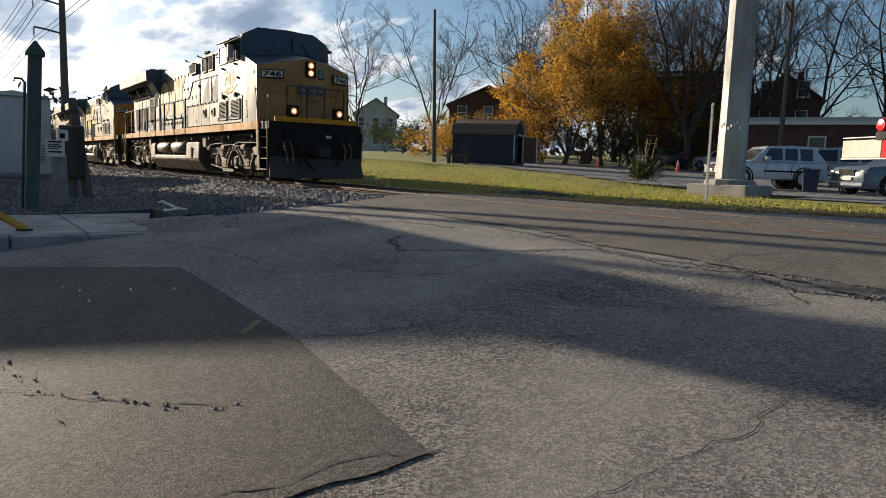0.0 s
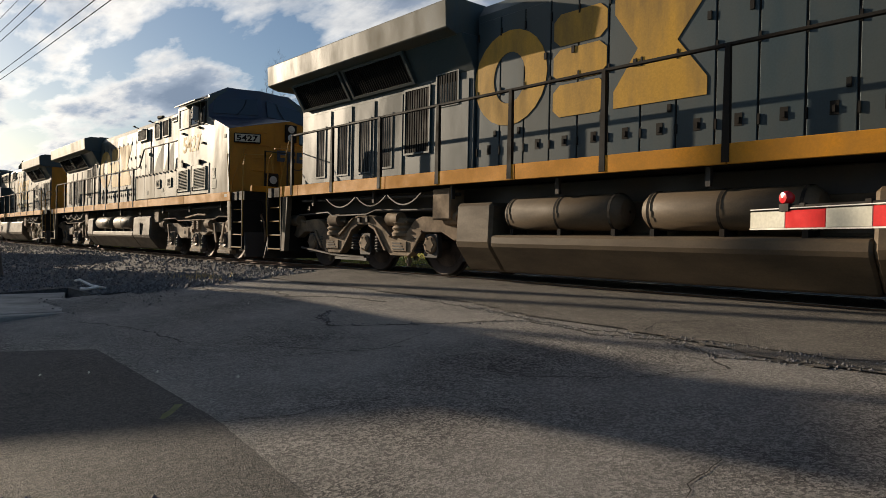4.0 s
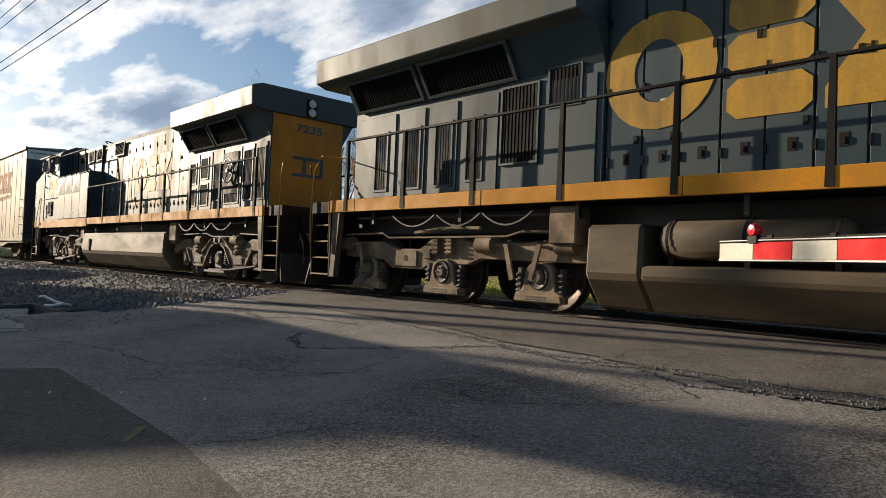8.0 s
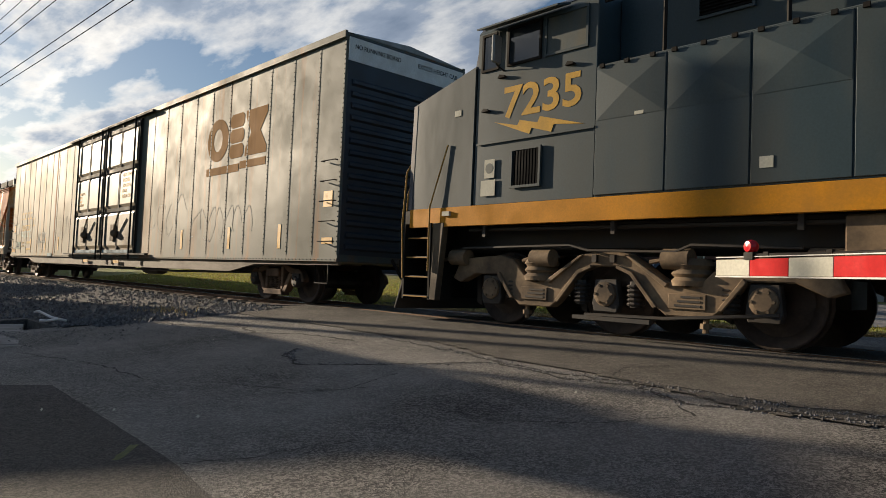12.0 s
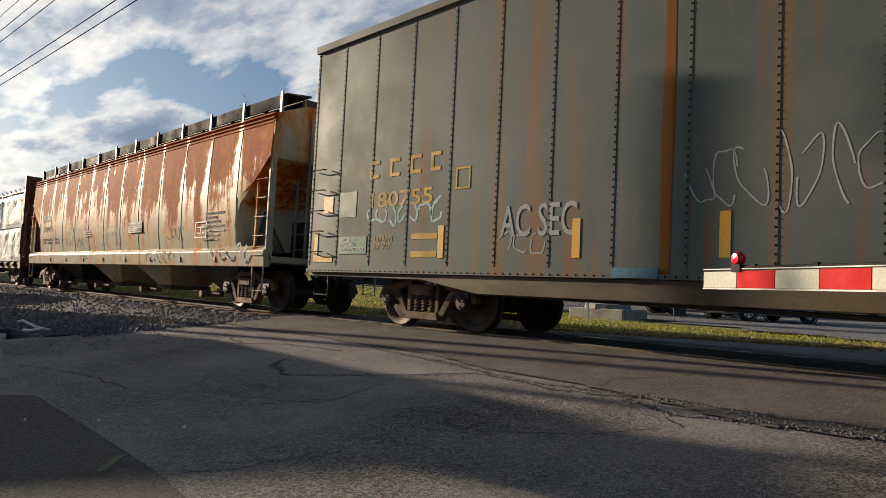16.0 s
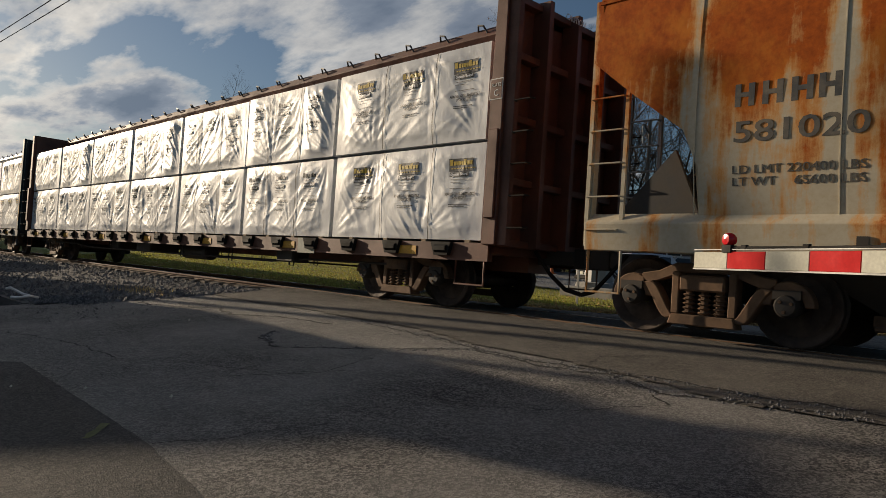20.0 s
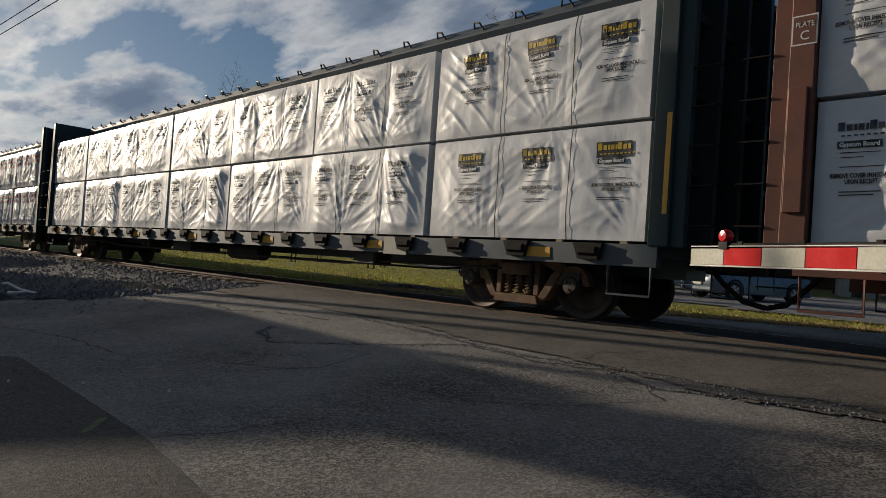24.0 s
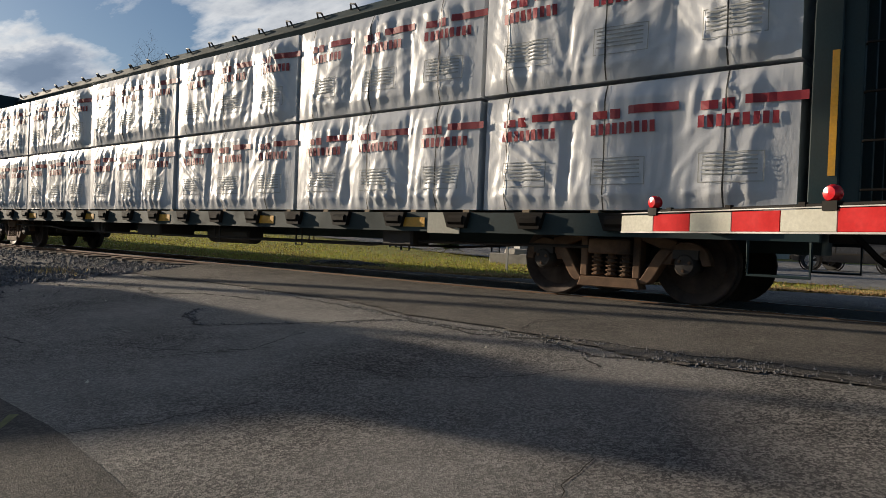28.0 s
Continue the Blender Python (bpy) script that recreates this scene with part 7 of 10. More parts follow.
        ladder(car, x - 0.02 if d > 0 else x - 0.42, x + 0.42 if d > 0 else x + 0.02, -0.55, 1.2, 4.2, 9, GALV, "end_ladder")
        coupler(car, x - 0.78 * d, -d)
        part("brake_gear", Geo().cyl((x + d * 0.55, 0.15, 1.7), (x + d * 0.55, 0.75, 1.7), 0.2, 12).box(x + d * 0.3, -0.4, 1.2, x + d * 0.8, -0.1, 2.0).tube([(x + d * 0.4, -0.3, 1.3), (x + d * 0.5, 0.3, 2.2), (x + d * 0.2, 0.9, 2.6)], 0.03, 5), DARK_STEEL, car)
    # roof walk on its stands, hatches
    for s in (-1, 1):
        w = part("running_board", Geo().prism([(s * 0.62, 4.72), (s * 1.22, 4.66), (s * 1.22, 4.63), (s * 0.62, 4.68)], "x", xb - 0.05, xa + 0.05), DARK_STEEL, car, "dark roof walkway")
        for k in range(12):
            x = xa - 0.1 + (xb - xa + 0.2) * k / 11
            part("walk_stand", Geo().box(x - 0.04, s * 0.66, 4.32, x + 0.04, s * 0.72, 4.72).box(x - 0.04, s * 1.23, 4.24, x + 0.04, s * 1.27, 4.72), GALV, w)
        part("toe_board", Geo().box(xb - 0.05, s * 1.215, 4.40, xa + 0.05, s * 1.225, 4.66), LOUVRE, w, "dark mesh side of the roof walk")
    part("trough_hatch", Geo().prism([(-0.62, 4.40), (-0.58, 4.73), (0.58, 4.73), (0.62, 4.40)], "x", xb + 0.3, xa - 0.3), DARK_STEEL, car, "dark roof hatch coaming")
    # hopper bays and their gates
    for k, xc in enumerate((-4.15, -8.05, -11.95, -15.9)):
        g = Geo()
        loft(g, [[(xc - 1.85, -1.25, 1.36), (xc + 1.85, -1.25, 1.36), (xc + 1.85, 1.25, 1.36), (xc - 1.85, 1.25, 1.36)], [(xc - 0.42, -0.55, 0.42), (xc + 0.42, -0.55, 0.42), (xc + 0.42, 0.55, 0.42), (xc - 0.42, 0.55, 0.42)]])
        b = part("hopper_bay", g, DARK_STEEL if k in (0, 3) else mat, car, "tapering hopper bay")
        gt = Geo().box(xc - 0.5, -0.6, 0.30, xc + 0.5, 0.6, 0.42).cyl((xc - 0.15, -1.12, 0.28), (xc - 0.15, -0.6, 0.28), 0.07, 10).tube([(xc - 0.4, -0.95, 0.30), (xc + 0.4, -0.95, 0.30)], 0.03, 6)
        part("outlet_gate", gt, TRUCK_RUST, b)
        part("outlet_cap", Geo().cyl((xc - 0.15, -1.20, 0.28), (xc - 0.15, -1.12, 0.28), 0.085, 12), TRUCK_RUST, b, "rusty round outlet cap")
    y = -1.515
    hop_y = lambda z: -float(np.interp(z, (1.35, 1.9, 2.5, 3.3), (1.42, 1.50, 1.52, 1.49))) - 0.003
    def on_side(x, z):
        """Writing lies on the side, which leans out below its widest line."""
        lean = 8.3 if z < 1.85 else 1.9
        return side(x, hop_y(z) - 0.001, z) @ Matrix.Rotation(radians(lean), 4, "X")
    g = Geo()
    for x0 in (-17.55, -17.27, -16.99, -16.74):   # owner's mark as plain shapes
        g.box(x0, y + 0.004, 2.50, x0 + 0.06, y - 0.0075, 2.74).box(x0 + 0.14, y + 0.004, 2.50, x0 + 0.20, y - 0.0075, 2.74).box(x0 + 0.06, y + 0.004, 2.60, x0 + 0.14, y - 0.0075, 2.65)
    tagged(part("owner_mark", g, CHALK_DARK, car), "dark owner's mark", kind="stuff")
    lettering("car_number", "581020", 0.31, on_side(-17.56, 2.13), CHALK_DARK, car, "dark car number", 1.26, 0.006, 0.004)
    lettering("weights", "LD LMT 220400 LBS\nLT WT    65600 LBS", 0.125, on_side(-17.56, 1.80), CHALK_DARK, car, "", 1.25)
    lettering("weights", "99950 KG\n29750 KG", 0.125, on_side(-16.05, 1.80), CHALK_DARK, car, "", 0.55)
    bars_text(car, y - 0.012, [(-12.6, -11.9, 1.86, 0.03), (-12.6, -11.9, 1.93, 0.03), (-12.5, -12.0, 2.0, 0.03), (-12.9, -12.3, 1.2, 0.02), (-12.9, -12.1, 1.14, 0.02)], CHALK_DARK)
    pl = part("notice_panel", Geo().box(-8.55, y - 0.004, 1.86, -7.55, y - 0.014, 2.16), CREAM, car, "pale yellow notice panel")
    bars_text(pl, y - 0.016, [(-8.45, -7.65, 2.07, 0.035), (-8.40, -7.70, 2.02, 0.02), (-8.5, -7.6, 1.90, 0.08)], CHALK_DARK)
    fr = [(-4.1, -3.5, 1.62, 0.02), (-4.1, -3.5, 1.98, 0.02), (-4.1, -4.08, 1.64, 0.34), (-3.52, -3.5, 1.64, 0.34), (-4.0, -3.6, 1.72, 0.02), (-4.0, -3.6, 1.86, 0.02), (-3.81, -3.79, 1.7, 0.2)]
    bars_text(car, y - 0.012, fr, WHITE)
    for z, words, wide in ((2.15, "CAUTION: DO NOT PUT", 0.98), (2.05, "STEAM OR HOT", 0.62), (1.95, "WATER IN THIS CAR", 0.80), (1.85, "CONSULT OWNER BEFORE", 1.0)):
        lettering("caution_notice", words, 0.085, on_side(-3.62, z), CHALK_DARK, car, "worn dark stencilled notice", wide, 0.006, 0.002)
    for z, wide in ((1.76, 0.95), (1.66, 0.66), (1.56, 0.60)):
        bars_text(car, hop_y(z) - 0.006, [(-3.62, -3.62 + wide, z, 0.028)], CHALK_DARK)
    WORN = surface("worn_grey_spray_paint", (0.13, 0.13, 0.135), 0.7, dirt=(0.36, 0.31, 0.23), dirt_amount=0.9, dirt_scale=3, bump=0)
    scribble(car, hop_y, -14.75, 1.40, 1.9, 1.0, 31, CHALK_DARK, strokes=4, thick=0.055)
    scribble(car, hop_y, -15.5, 1.50, 0.8, 0.7, 32, CREAM, strokes=3, thick=0.018)
    scribble(car, hop_y, -10.9, 1.45, 1.7, 0.6, 33, WORN, strokes=4, thick=0.025)
    scribble(car, hop_y, -13.4, 1.4, 1.4, 0.4, 41, CHALK_DARK, strokes=4, thick=0.012)
    scribble(car, hop_y, -5.9, 1.6, 1.1, 0.4, 35, CHALK_DARK, strokes=4, thick=0.018)
    scribble(car, y - 0.024, -3.2, 1.0, 1.9, 0.50, 37, WORN, strokes=5, thick=0.03)
    scribble(car, y - 0.024, -7.2, 1.05, 1.9, 0.26, 38, WORN, strokes=5, thick=0.02)
    freight_truck(car, -2.05 - 0.1)
    freight_truck(car, -17.95)


# ---- centrebeam flat cars with wrapped board ----
def film(name, tint, rough=0.44, crumple=0.30):
    m = bpy.data.materials.new(name)
    m.use_nodes = True
    nt = m.node_tree
    p = nt.nodes["Principled BSDF"]
    big = noise_of(nt, 1.3, 6, 0.6)
    col = mixrgb(nt, ramp_of(nt, big, (0.35, 0.0), (0.7, 1.0)), tint, tuple(c * 0.86 for c in tint))
    nt.links.new(col, p.inputs["Base Color"])
    p.inputs["Roughness"].default_value = rough
    p.inputs["Specular IOR Level"].default_value = 0.38
    creases = noise_of(nt, 3.2, 8, 0.60, (1.5, 1, 0.7), shift=2)
    nt.links.new(bump_of(nt, creases, crumple, 0.022), p.inputs["Normal"])
    return m


FILM = film("white_plastic_film", (0.74, 0.75, 0.76))
FILM_LOOSE = film("loose_white_film", (0.64, 0.655, 0.68), 0.36, 0.5)
INK = surface("black_print", (0.020, 0.020, 0.022), 0.4, bump=0)
INK_YELLOW = surface("yellow_print", (0.58, 0.40, 0.03), 0.4, bump=0)
INK_RED = surface("dark_red_print", (0.30, 0.025, 0.035), 0.4, bump=0)
STRAP = surface("black_strap", (0.025, 0.025, 0.025), 0.5, bump=0)
DUNNAGE = surface("dunnage_wood", (0.30, 0.23, 0.15), 0.9, grain=50)
BL, BH, BD = 3.66, 1.42, 1.18   # one wrapped stack: length, height, depth
LONG = {0: 3.14, 1: 3.62, 2: 3.72}   # length by kind of print


def wrap_depth(x, z, seed):
    """How far the film stands off the stack at a place on its face."""
    u, v = x / BL, z / BH
    edge = min(1.0, 9 * min(u, 1 - u)) * min(1.0, 7 * min(v, 1 - v) + 0.15)
    big = noise.noise((x * 0.9 + seed * 7.1, z * 0.9, seed)) * 0.030
    # creases fan out from where the film is caught under the straps
    fan = 0.0
    for k in range(4):
        cx, cz = BL * (k / 3 + 0.02 * seed), BH if (k + seed) % 2 else 0.0
        r, a = math.hypot(x - cx, z - cz), math.atan2(z - cz, x - cx)
        fan += (0.30 - abs(noise.noise((a * 3.6 + k * 5.0, r * 0.45, seed * 3.3 + k)))) * min(r, 0.5) * math.exp(-r * 0.9)
    fold2 = abs(noise.noise((x * 1.6 - z * 2.4 + seed * 2, z * 0.8 + x * 0.5, seed * 1.7)))
    tie = min(abs(((x / BL * 3.0 + 0.5) % 1.0) - 0.5) * 3.0, 1.0)   # drawn in under each strap
    # a few long taut pleats that run down from the upper corners
    d1 = noise.noise((x * 0.7 + z * 0.6, (x - z) * 3.4, seed * 2.9))
    d2 = noise.noise((x * 0.6 - z * 0.7 + 40, (x * 0.7 + z) * 3.8, seed * 4.1))
    w1 = max(0.0, noise.noise((x * 0.8, z * 0.8, seed * 5.5 + 20)) + 0.12)
    pleat = 0.060 * w1 * max(0.0, 0.5 - abs(d1) * 2.2) + 0.040 * max(0.0, 0.30 - w1) * max(0.0, 0.5 - abs(d2) * 2.2)
    if BL == LONG[2]:   # looser film, drawn in at each strap and crumpled upright
        hang = abs(noise.noise((x * 5.0 + 0.6 * z, z * 0.9, seed * 6.1)))
        return edge * (0.012 + 1.6 * big + 0.08 * fan + 0.06 * (0.4 - hang) * (0.35 + 0.65 * abs(v - 0.5) * 2) + pleat) + 0.05 * edge * tie ** 0.7
    return edge * (0.010 + 2.0 * big + 0.088 * fan + 0.006 * (0.3 - fold2) + pleat) + 0.014 * edge * tie ** 0.6


def wrap_mesh(seed):
    nx, nz = 132, 56
    g = Geo()
    for j in range(nz + 1):
        for i in range(nx + 1):
            x, z = BL * i / nx, BH * j / nz
            g.v.append((-x, -BD / 2 - wrap_depth(x, z, seed), z))
    for j in range(nz):
        for i in range(nx):
            a = j * (nx + 1) + i
            g.f.append((a, a + nx + 1, a + nx + 2, a + 1))
    # remaining faces of the stack, a little wavy at the ends
    o = len(g.v)
    for z in (0, BH):
        g.v += [(0, -BD / 2, z), (-BL, -BD / 2, z), (-BL, BD / 2, z), (0, BD / 2, z)]
    g.f += [(o + 4, o + 5, o + 6, o + 7), (o + 2, o + 3, o + 7, o + 6), (o, o + 4, o + 7, o + 3), (o + 1, o + 2, o + 6, o + 5), (o, o + 3, o + 2, o + 1)]
    return g.mesh("film", FILM_LOOSE if BL == LONG[2] else FILM, smooth=True)


def on_wrap(g, x0, x1, z0, z1, seed, lift=0.004, n=8):
    """A printed patch that follows the film."""
    lift += 0.006
    m = max(1, int((z1 - z0) / 0.08))
    o = len(g.v)
    for j in range(m + 1):
        for i in range(n + 1):
            x, z = x0 + (x1 - x0) * i / n, z0 + (z1 - z0) * j / m
            g.v.append((-x, -BD / 2 - wrap_depth(min(max(x, 0), BL), z, seed) - lift, z))
    for j in range(m):
        for i in range(n):
            a = o + j * (n + 1) + i
            g.f.append((a, a + n + 1, a + n + 2, a + 1))


def wrap_text(body, size, x, z, width, seed, material):
    """Letters laid over the film; x, z: lower left corner as seen from the road."""
    cu = bpy.data.curves.new("letters", "FONT")
    cu.body, cu.size, cu.resolution_u, cu.align_x, cu.offset = body, size, 2, "LEFT", 0.0025
    ob = bpy.data.objects.new("letters", cu)
    me = bpy.data.meshes.new_from_object(ob)
    bpy.data.objects.remove(ob)
    bpy.data.curves.remove(cu)
    xs = [v.co.x for v in me.vertices]
    k = width / (max(xs) - min(xs))
    for v in me.vertices:
        px, pz = x - v.co.x * k, z + v.co.y
        v.co = (-px, -BD / 2 - wrap_depth(min(max(px, 0), BL), pz, seed) - 0.018, pz)
    me.materials.clear()
    me.materials.append(material)
    return me


def bundle_master(kind, seed):
    """kind: 0 dark print, 1 yellow-headed print, 2 red-barred print."""
    global BL
    BL = LONG[kind]
    b = thing("wrapped_board_stack", {0: "stack of board wrapped in white plastic film with black print", 1: "stack of board wrapped in white film with yellow and black print", 2: "stack of board wrapped in white film with red bar print"}[kind], "board stack", group="wrapped stacks on the flat cars")
    part("film", wrap_mesh(seed), FILM_LOOSE if kind == 2 else FILM, b)
    for f in ((0.36, 0.71) if kind == 0 else (0.30, 0.63) if kind == 1 else (0.18, 0.54, 0.90)):
        g = Geo()
        x = BL * f
        for j in range(14):
            on_wrap(g, x - 0.009, x + 0.009, BH * j / 14, BH * (j + 1) / 14, seed, 0.008, 1)
        g.box(-x - 0.009, -BD / 2, BH + 0.002, -x + 0.009, BD / 2, BH + 0.008)
        part("strap", g, STRAP, b)
    # prints, three or four to a face
    for i, f in enumerate((0.62, 1.66, 2.68) if kind == 0 else (0.42, 1.58, 2.78) if kind == 1 else (0.45, 1.68, 2.92)):
        x1 = f + (0.27 if kind < 2 else 0.50)   # left edge of the print
        if kind < 2:
            g = Geo()
            z = 1.02
            if kind == 1:
                h = Geo()
                on_wrap(h, x1 - 0.46, x1 + 0.02, z + 0.0, z + 0.19, seed, 0.005)
                part("print_block", h, INK, b)
            k = 0.0
            for w in (0.12, 0.10, 0.055, 0.10, 0.05, 0.11, 0.10, 0.08):   # brand as plain blocks
                on_wrap(g, x1 - k - w * 0.50, x1 - k, z + 0.09, z + (0.150 if w < 0.105 else 0.175), seed, 0.008, 1)
                k += w * 0.64
            for k in range(9):
                on_wrap(g, x1 - 0.03 - 0.055 * k - 0.035, x1 - 0.03 - 0.055 * k, z + 0.035, z + 0.050, seed, 0.008, 1)
            tagged(part("brand_print", g, INK_YELLOW if kind == 1 else INK, b), kind="stuff")
            g = Geo()
            on_wrap(g, x1 - 0.38, x1, z - 0.080, z - 0.010, seed, 0.006)
            part("title_bar", g, INK, b, "black title bar")
            tagged(part("title", wrap_text("Gypsum Board", 0.060, x1 - 0.02, z - 0.064, 0.34, seed, FILM), FILM, b), kind="stuff")
            part("instruction", wrap_text("REMOVE COVER IMMEDIATELY\n           UPON RECEIPT", 0.058, x1 + 0.05, z - 0.36, 0.58, seed, INK), INK, b)
            g = Geo()
            for z0, w in ((-0.125, 0.34), (-0.17, 0.20), (-0.26, 0.38), (-0.50, 0.36), (-0.53, 0.30)):
                on_wrap(g, x1 - w - 0.03, x1 - 0.03, z + z0, z + z0 + (0.008 if z0 > -0.4 else 0.011), seed, 0.006, 4)
            tagged(part("fine_print", g, INK, b), kind="stuff")
        else:
            z = 0.98
            g = Geo()
            on_wrap(g, x1 - 1.02, x1 - 0.46, z + 0.08, z + 0.17, seed, 0.006)
            part("red_bar", g, INK_RED, b, "dark red bar")
            g = Geo()
            on_wrap(g, x1 - 0.36, x1 - 0.24, z + 0.04, z + 0.15, seed, 0.006, 2)
            on_wrap(g, x1 - 0.20, x1 - 0.02, z + 0.05, z + 0.14, seed, 0.006, 2)
            k = 0.0
            for w in (0.07, 0.06, 0.06, 0.06, 0.06, 0.07, 0.06, 0.06, 0.06):   # brand as plain blocks
                on_wrap(g, x1 - k - w * 0.95, x1 - k, z - 0.13, z - 0.005, seed, 0.008, 1)
                on_wrap(g, x1 - k - w * 0.95, x1 - k - w * 0.35, z - 0.085, z - 0.05, seed, 0.0075, 1)
                k += w * 1.42
            tagged(part("brand_print", g, INK_RED, b), kind="stuff")
            g = Geo()
            for q in range(5):
                on_wrap(g, x1 - 0.60, x1 - 0.06, z - 0.44 - 0.045 * q, z - 0.425 - 0.045 * q, seed, 0.006, 4)
            for z0, z1, u0, u1 in ((0.40, 0.39, 0.02, 0.66), (0.70, 0.69, 0.02, 0.66)):
                on_wrap(g, x1 - u1, x1 - u0, z - z0, z - z1, seed, 0.006, 4)
            on_wrap(g, x1 - 0.03, x1 - 0.02, z - 0.70, z - 0.39, seed, 0.006, 1)
            on_wrap(g, x1 - 0.66, x1 - 0.65, z - 0.70, z - 0.39, seed, 0.006, 1)
            tagged(part("fine_print", g, CHALK, b), kind="stuff")
    return b


DARK_GREEN = surface("dark_green_paint", (0.026, 0.048, 0.052), 0.6, spec=0.2, dirt=(0.05, 0.052, 0.048), dirt_scale=1.5)
BROWN_CAR = surface("brown_car_paint", (0.150, 0.050, 0.026), 0.6, dirt=(0.055, 0.03, 0.022), dirt_scale=1.4, dirt_amount=0.7)
SLATE = surface("slate_blue_paint", (0.050, 0.068, 0.085), 0.5, dirt=(0.09, 0.095, 0.095), dirt_scale=1.4)
MASTERS = {}


def centrebeam(front, paint, end_paint, L, kinds, label):
    car = thing("centrebeam_car", label, "flat car", group="centrebeam flat cars")
    rolling.append((car, pose(front, 0, 0)))
    xa, xb, zt = -0.78, -(L - 0.62), 4.58
    part("deck", Geo().box(xb, -1.42, 0.86, xa, 1.42, 0.98), paint, car, bevel=0.01)
    part("centre_sill", Geo().box(xb + 0.2, -0.28, 0.62, xa - 0.2, 0.28, 0.86), paint, car)
    for s in (-1, 1):
        part("side_sill", Geo().prism([(s * 1.36, 0.74), (s * 1.46, 0.74), (s * 1.46, 1.0), (s * 1.36, 1.0)], "x", xb, xa), paint, car)
        # winch pockets and reflectors along the sill
        n = 20
        for k in range(n):
            x = xa - 0.9 + (xb - xa + 1.8) * k / (n - 1)
            w = Geo()
            w.prism([(x - 0.20, 1.0), (x - 0.12, 0.80), (x + 0.16, 0.80), (x + 0.22, 1.0)], "y", s * 1.46, s * 1.53)
            w.cyl((x - 0.10, s * 1.50, 0.90), (x + 0.14, s * 1.50, 0.90), 0.07, 8)
            part("strap_winch", w, BLACK if s < 0 else paint, car)
        for k in range(7):
            x = xa - 1.7 + (xb - xa + 3.0) * k / 6
            part("reflector_strip", Geo().box(x - 0.28, s * 1.462, 0.80, x + 0.22, s * 1.470, 0.93), YELLOW_BRIGHT, car, "yellow reflector strip")
        h = Geo()
        pts = [(xa - 2.0, 0.62), (xa - 5.0, 0.60), (xa - 6.2, 0.52), (xb + 6.2, 0.52), (xb + 5.0, 0.60), (xb + 2.0, 0.62)]
        h.tube([(x, s * 1.15, z) for x, z in pts], 0.022, 5)
        for k in range(6):
            x = xa - 5.5 + (xb - xa + 11) * k / 5
            h.tube([(x - 0.06, s * 1.15, 0.84), (x - 0.06, s * 1.15, 0.46), (x + 0.10, s * 1.15, 0.46), (x + 0.10, s * 1.15, 0.84)], 0.015, 4)
        part("brake_rod", h, DARK_STEEL, car)
        for x in (xa - 0.35, xb + 0.35):
            st = Geo()
            st.tube([(x - 0.28, s * 1.44, 0.78), (x - 0.28, s * 1.44, 0.40), (x + 0.28, s * 1.44, 0.40), (x + 0.28, s * 1.44, 0.78)], 0.018, 5)
            part("sill_step", st, paint, car)
    part("brake_valve", Geo().box(-14.2, -1.2, 0.50, -13.2, -0.4, 0.84), DARK_STEEL, car, bevel=0.03)
    part("tool_box", Geo().box(-6.6, -1.3, 0.52, -6.0, -0.9, 0.8), DARK_STEEL, car, bevel=0.03)
    part("air_reservoir", Geo().cyl((-11.8, -0.8, 0.60), (-10.4, -0.8, 0.60), 0.19, 10), DARK_STEEL, car, bevel=0.03)
    part("brake_cylinder", Geo().box(-16.8, -1.0, 0.5, -16.1, -0.4, 0.84), DARK_STEEL, car, bevel=0.03)
    part("placard", Geo().box(-5.55, -1.48, 0.72, -5.0, -1.49, 1.0), CREAM, car, "pale placard")
    # centre beam: top chord, posts and braces
    part("top_chord", Geo().prism([(-0.42, zt - 0.10), (-0.36, zt + 0.05), (0.36, zt + 0.05), (0.42, zt - 0.10), (0.30, zt - 0.22), (-0.30, zt - 0.22)], "x", xb, xa), paint, car, bevel=0.01)
    for k in range(15):
        x = xa - 0.8 + (xb - xa + 1.6) * k / 14
        part("beam_post", Geo().box(x - 0.09, -0.05, 0.98, x + 0.09, 0.05, zt - 0.22), paint, car)
    hk = Geo()
    for k in range(26):
        x = xa - 0.5 + (xb - xa + 1.0) * k / 25
        hk.tube([(x - 0.10, -0.36, zt + 0.02), (x - 0.04, -0.44, zt + 0.10), (x + 0.10, -0.46, zt + 0.06), (x + 0.14, -0.40, zt - 0.04)], 0.020, 4)
    tagged(part("hook_strip", hk, DARK_STEEL, car), kind="stuff")
    # end bulkheads with stiffened outer faces
    for x, d in ((xa, -1), (xb, 1)):
        g = Geo().box(min(x, x + d * 0.10), -1.42, 0.98, max(x, x + d * 0.10), 1.42, zt + 0.05)
        bk = part("bulkhead", g, end_paint, car, "tall end bulkhead", 0.01)
        f = Geo()
        for y in (-1.40, -0.72, 0.0, 0.72, 1.40):
            f.box(min(x - d * 0.30, x), y - 0.05, 0.98, max(x - d * 0.30, x), y + 0.05, zt + 0.02)
        for z in (1.02, 1.9, 2.8, 3.7, 4.5):
            f.box(min(x - d * 0.16, x), -1.38, z - 0.05, max(x - d * 0.16, x), 1.38, z + 0.05)
        part("bulkhead_ribs", f, end_paint, bk, bevel=0.006)
        for s in (-1, 1):
            part("bulkhead_flank", Geo().prism([(x - d * 0.14, 0.98), (x + d * 0.11, 0.98), (x + d * 0.11, 2.8), (x + d * 0.08, zt + 0.05), (x - d * 0.12, zt + 0.05)], "y", s * 1.42, s * 1.50), end_paint, bk, bevel=0.01)
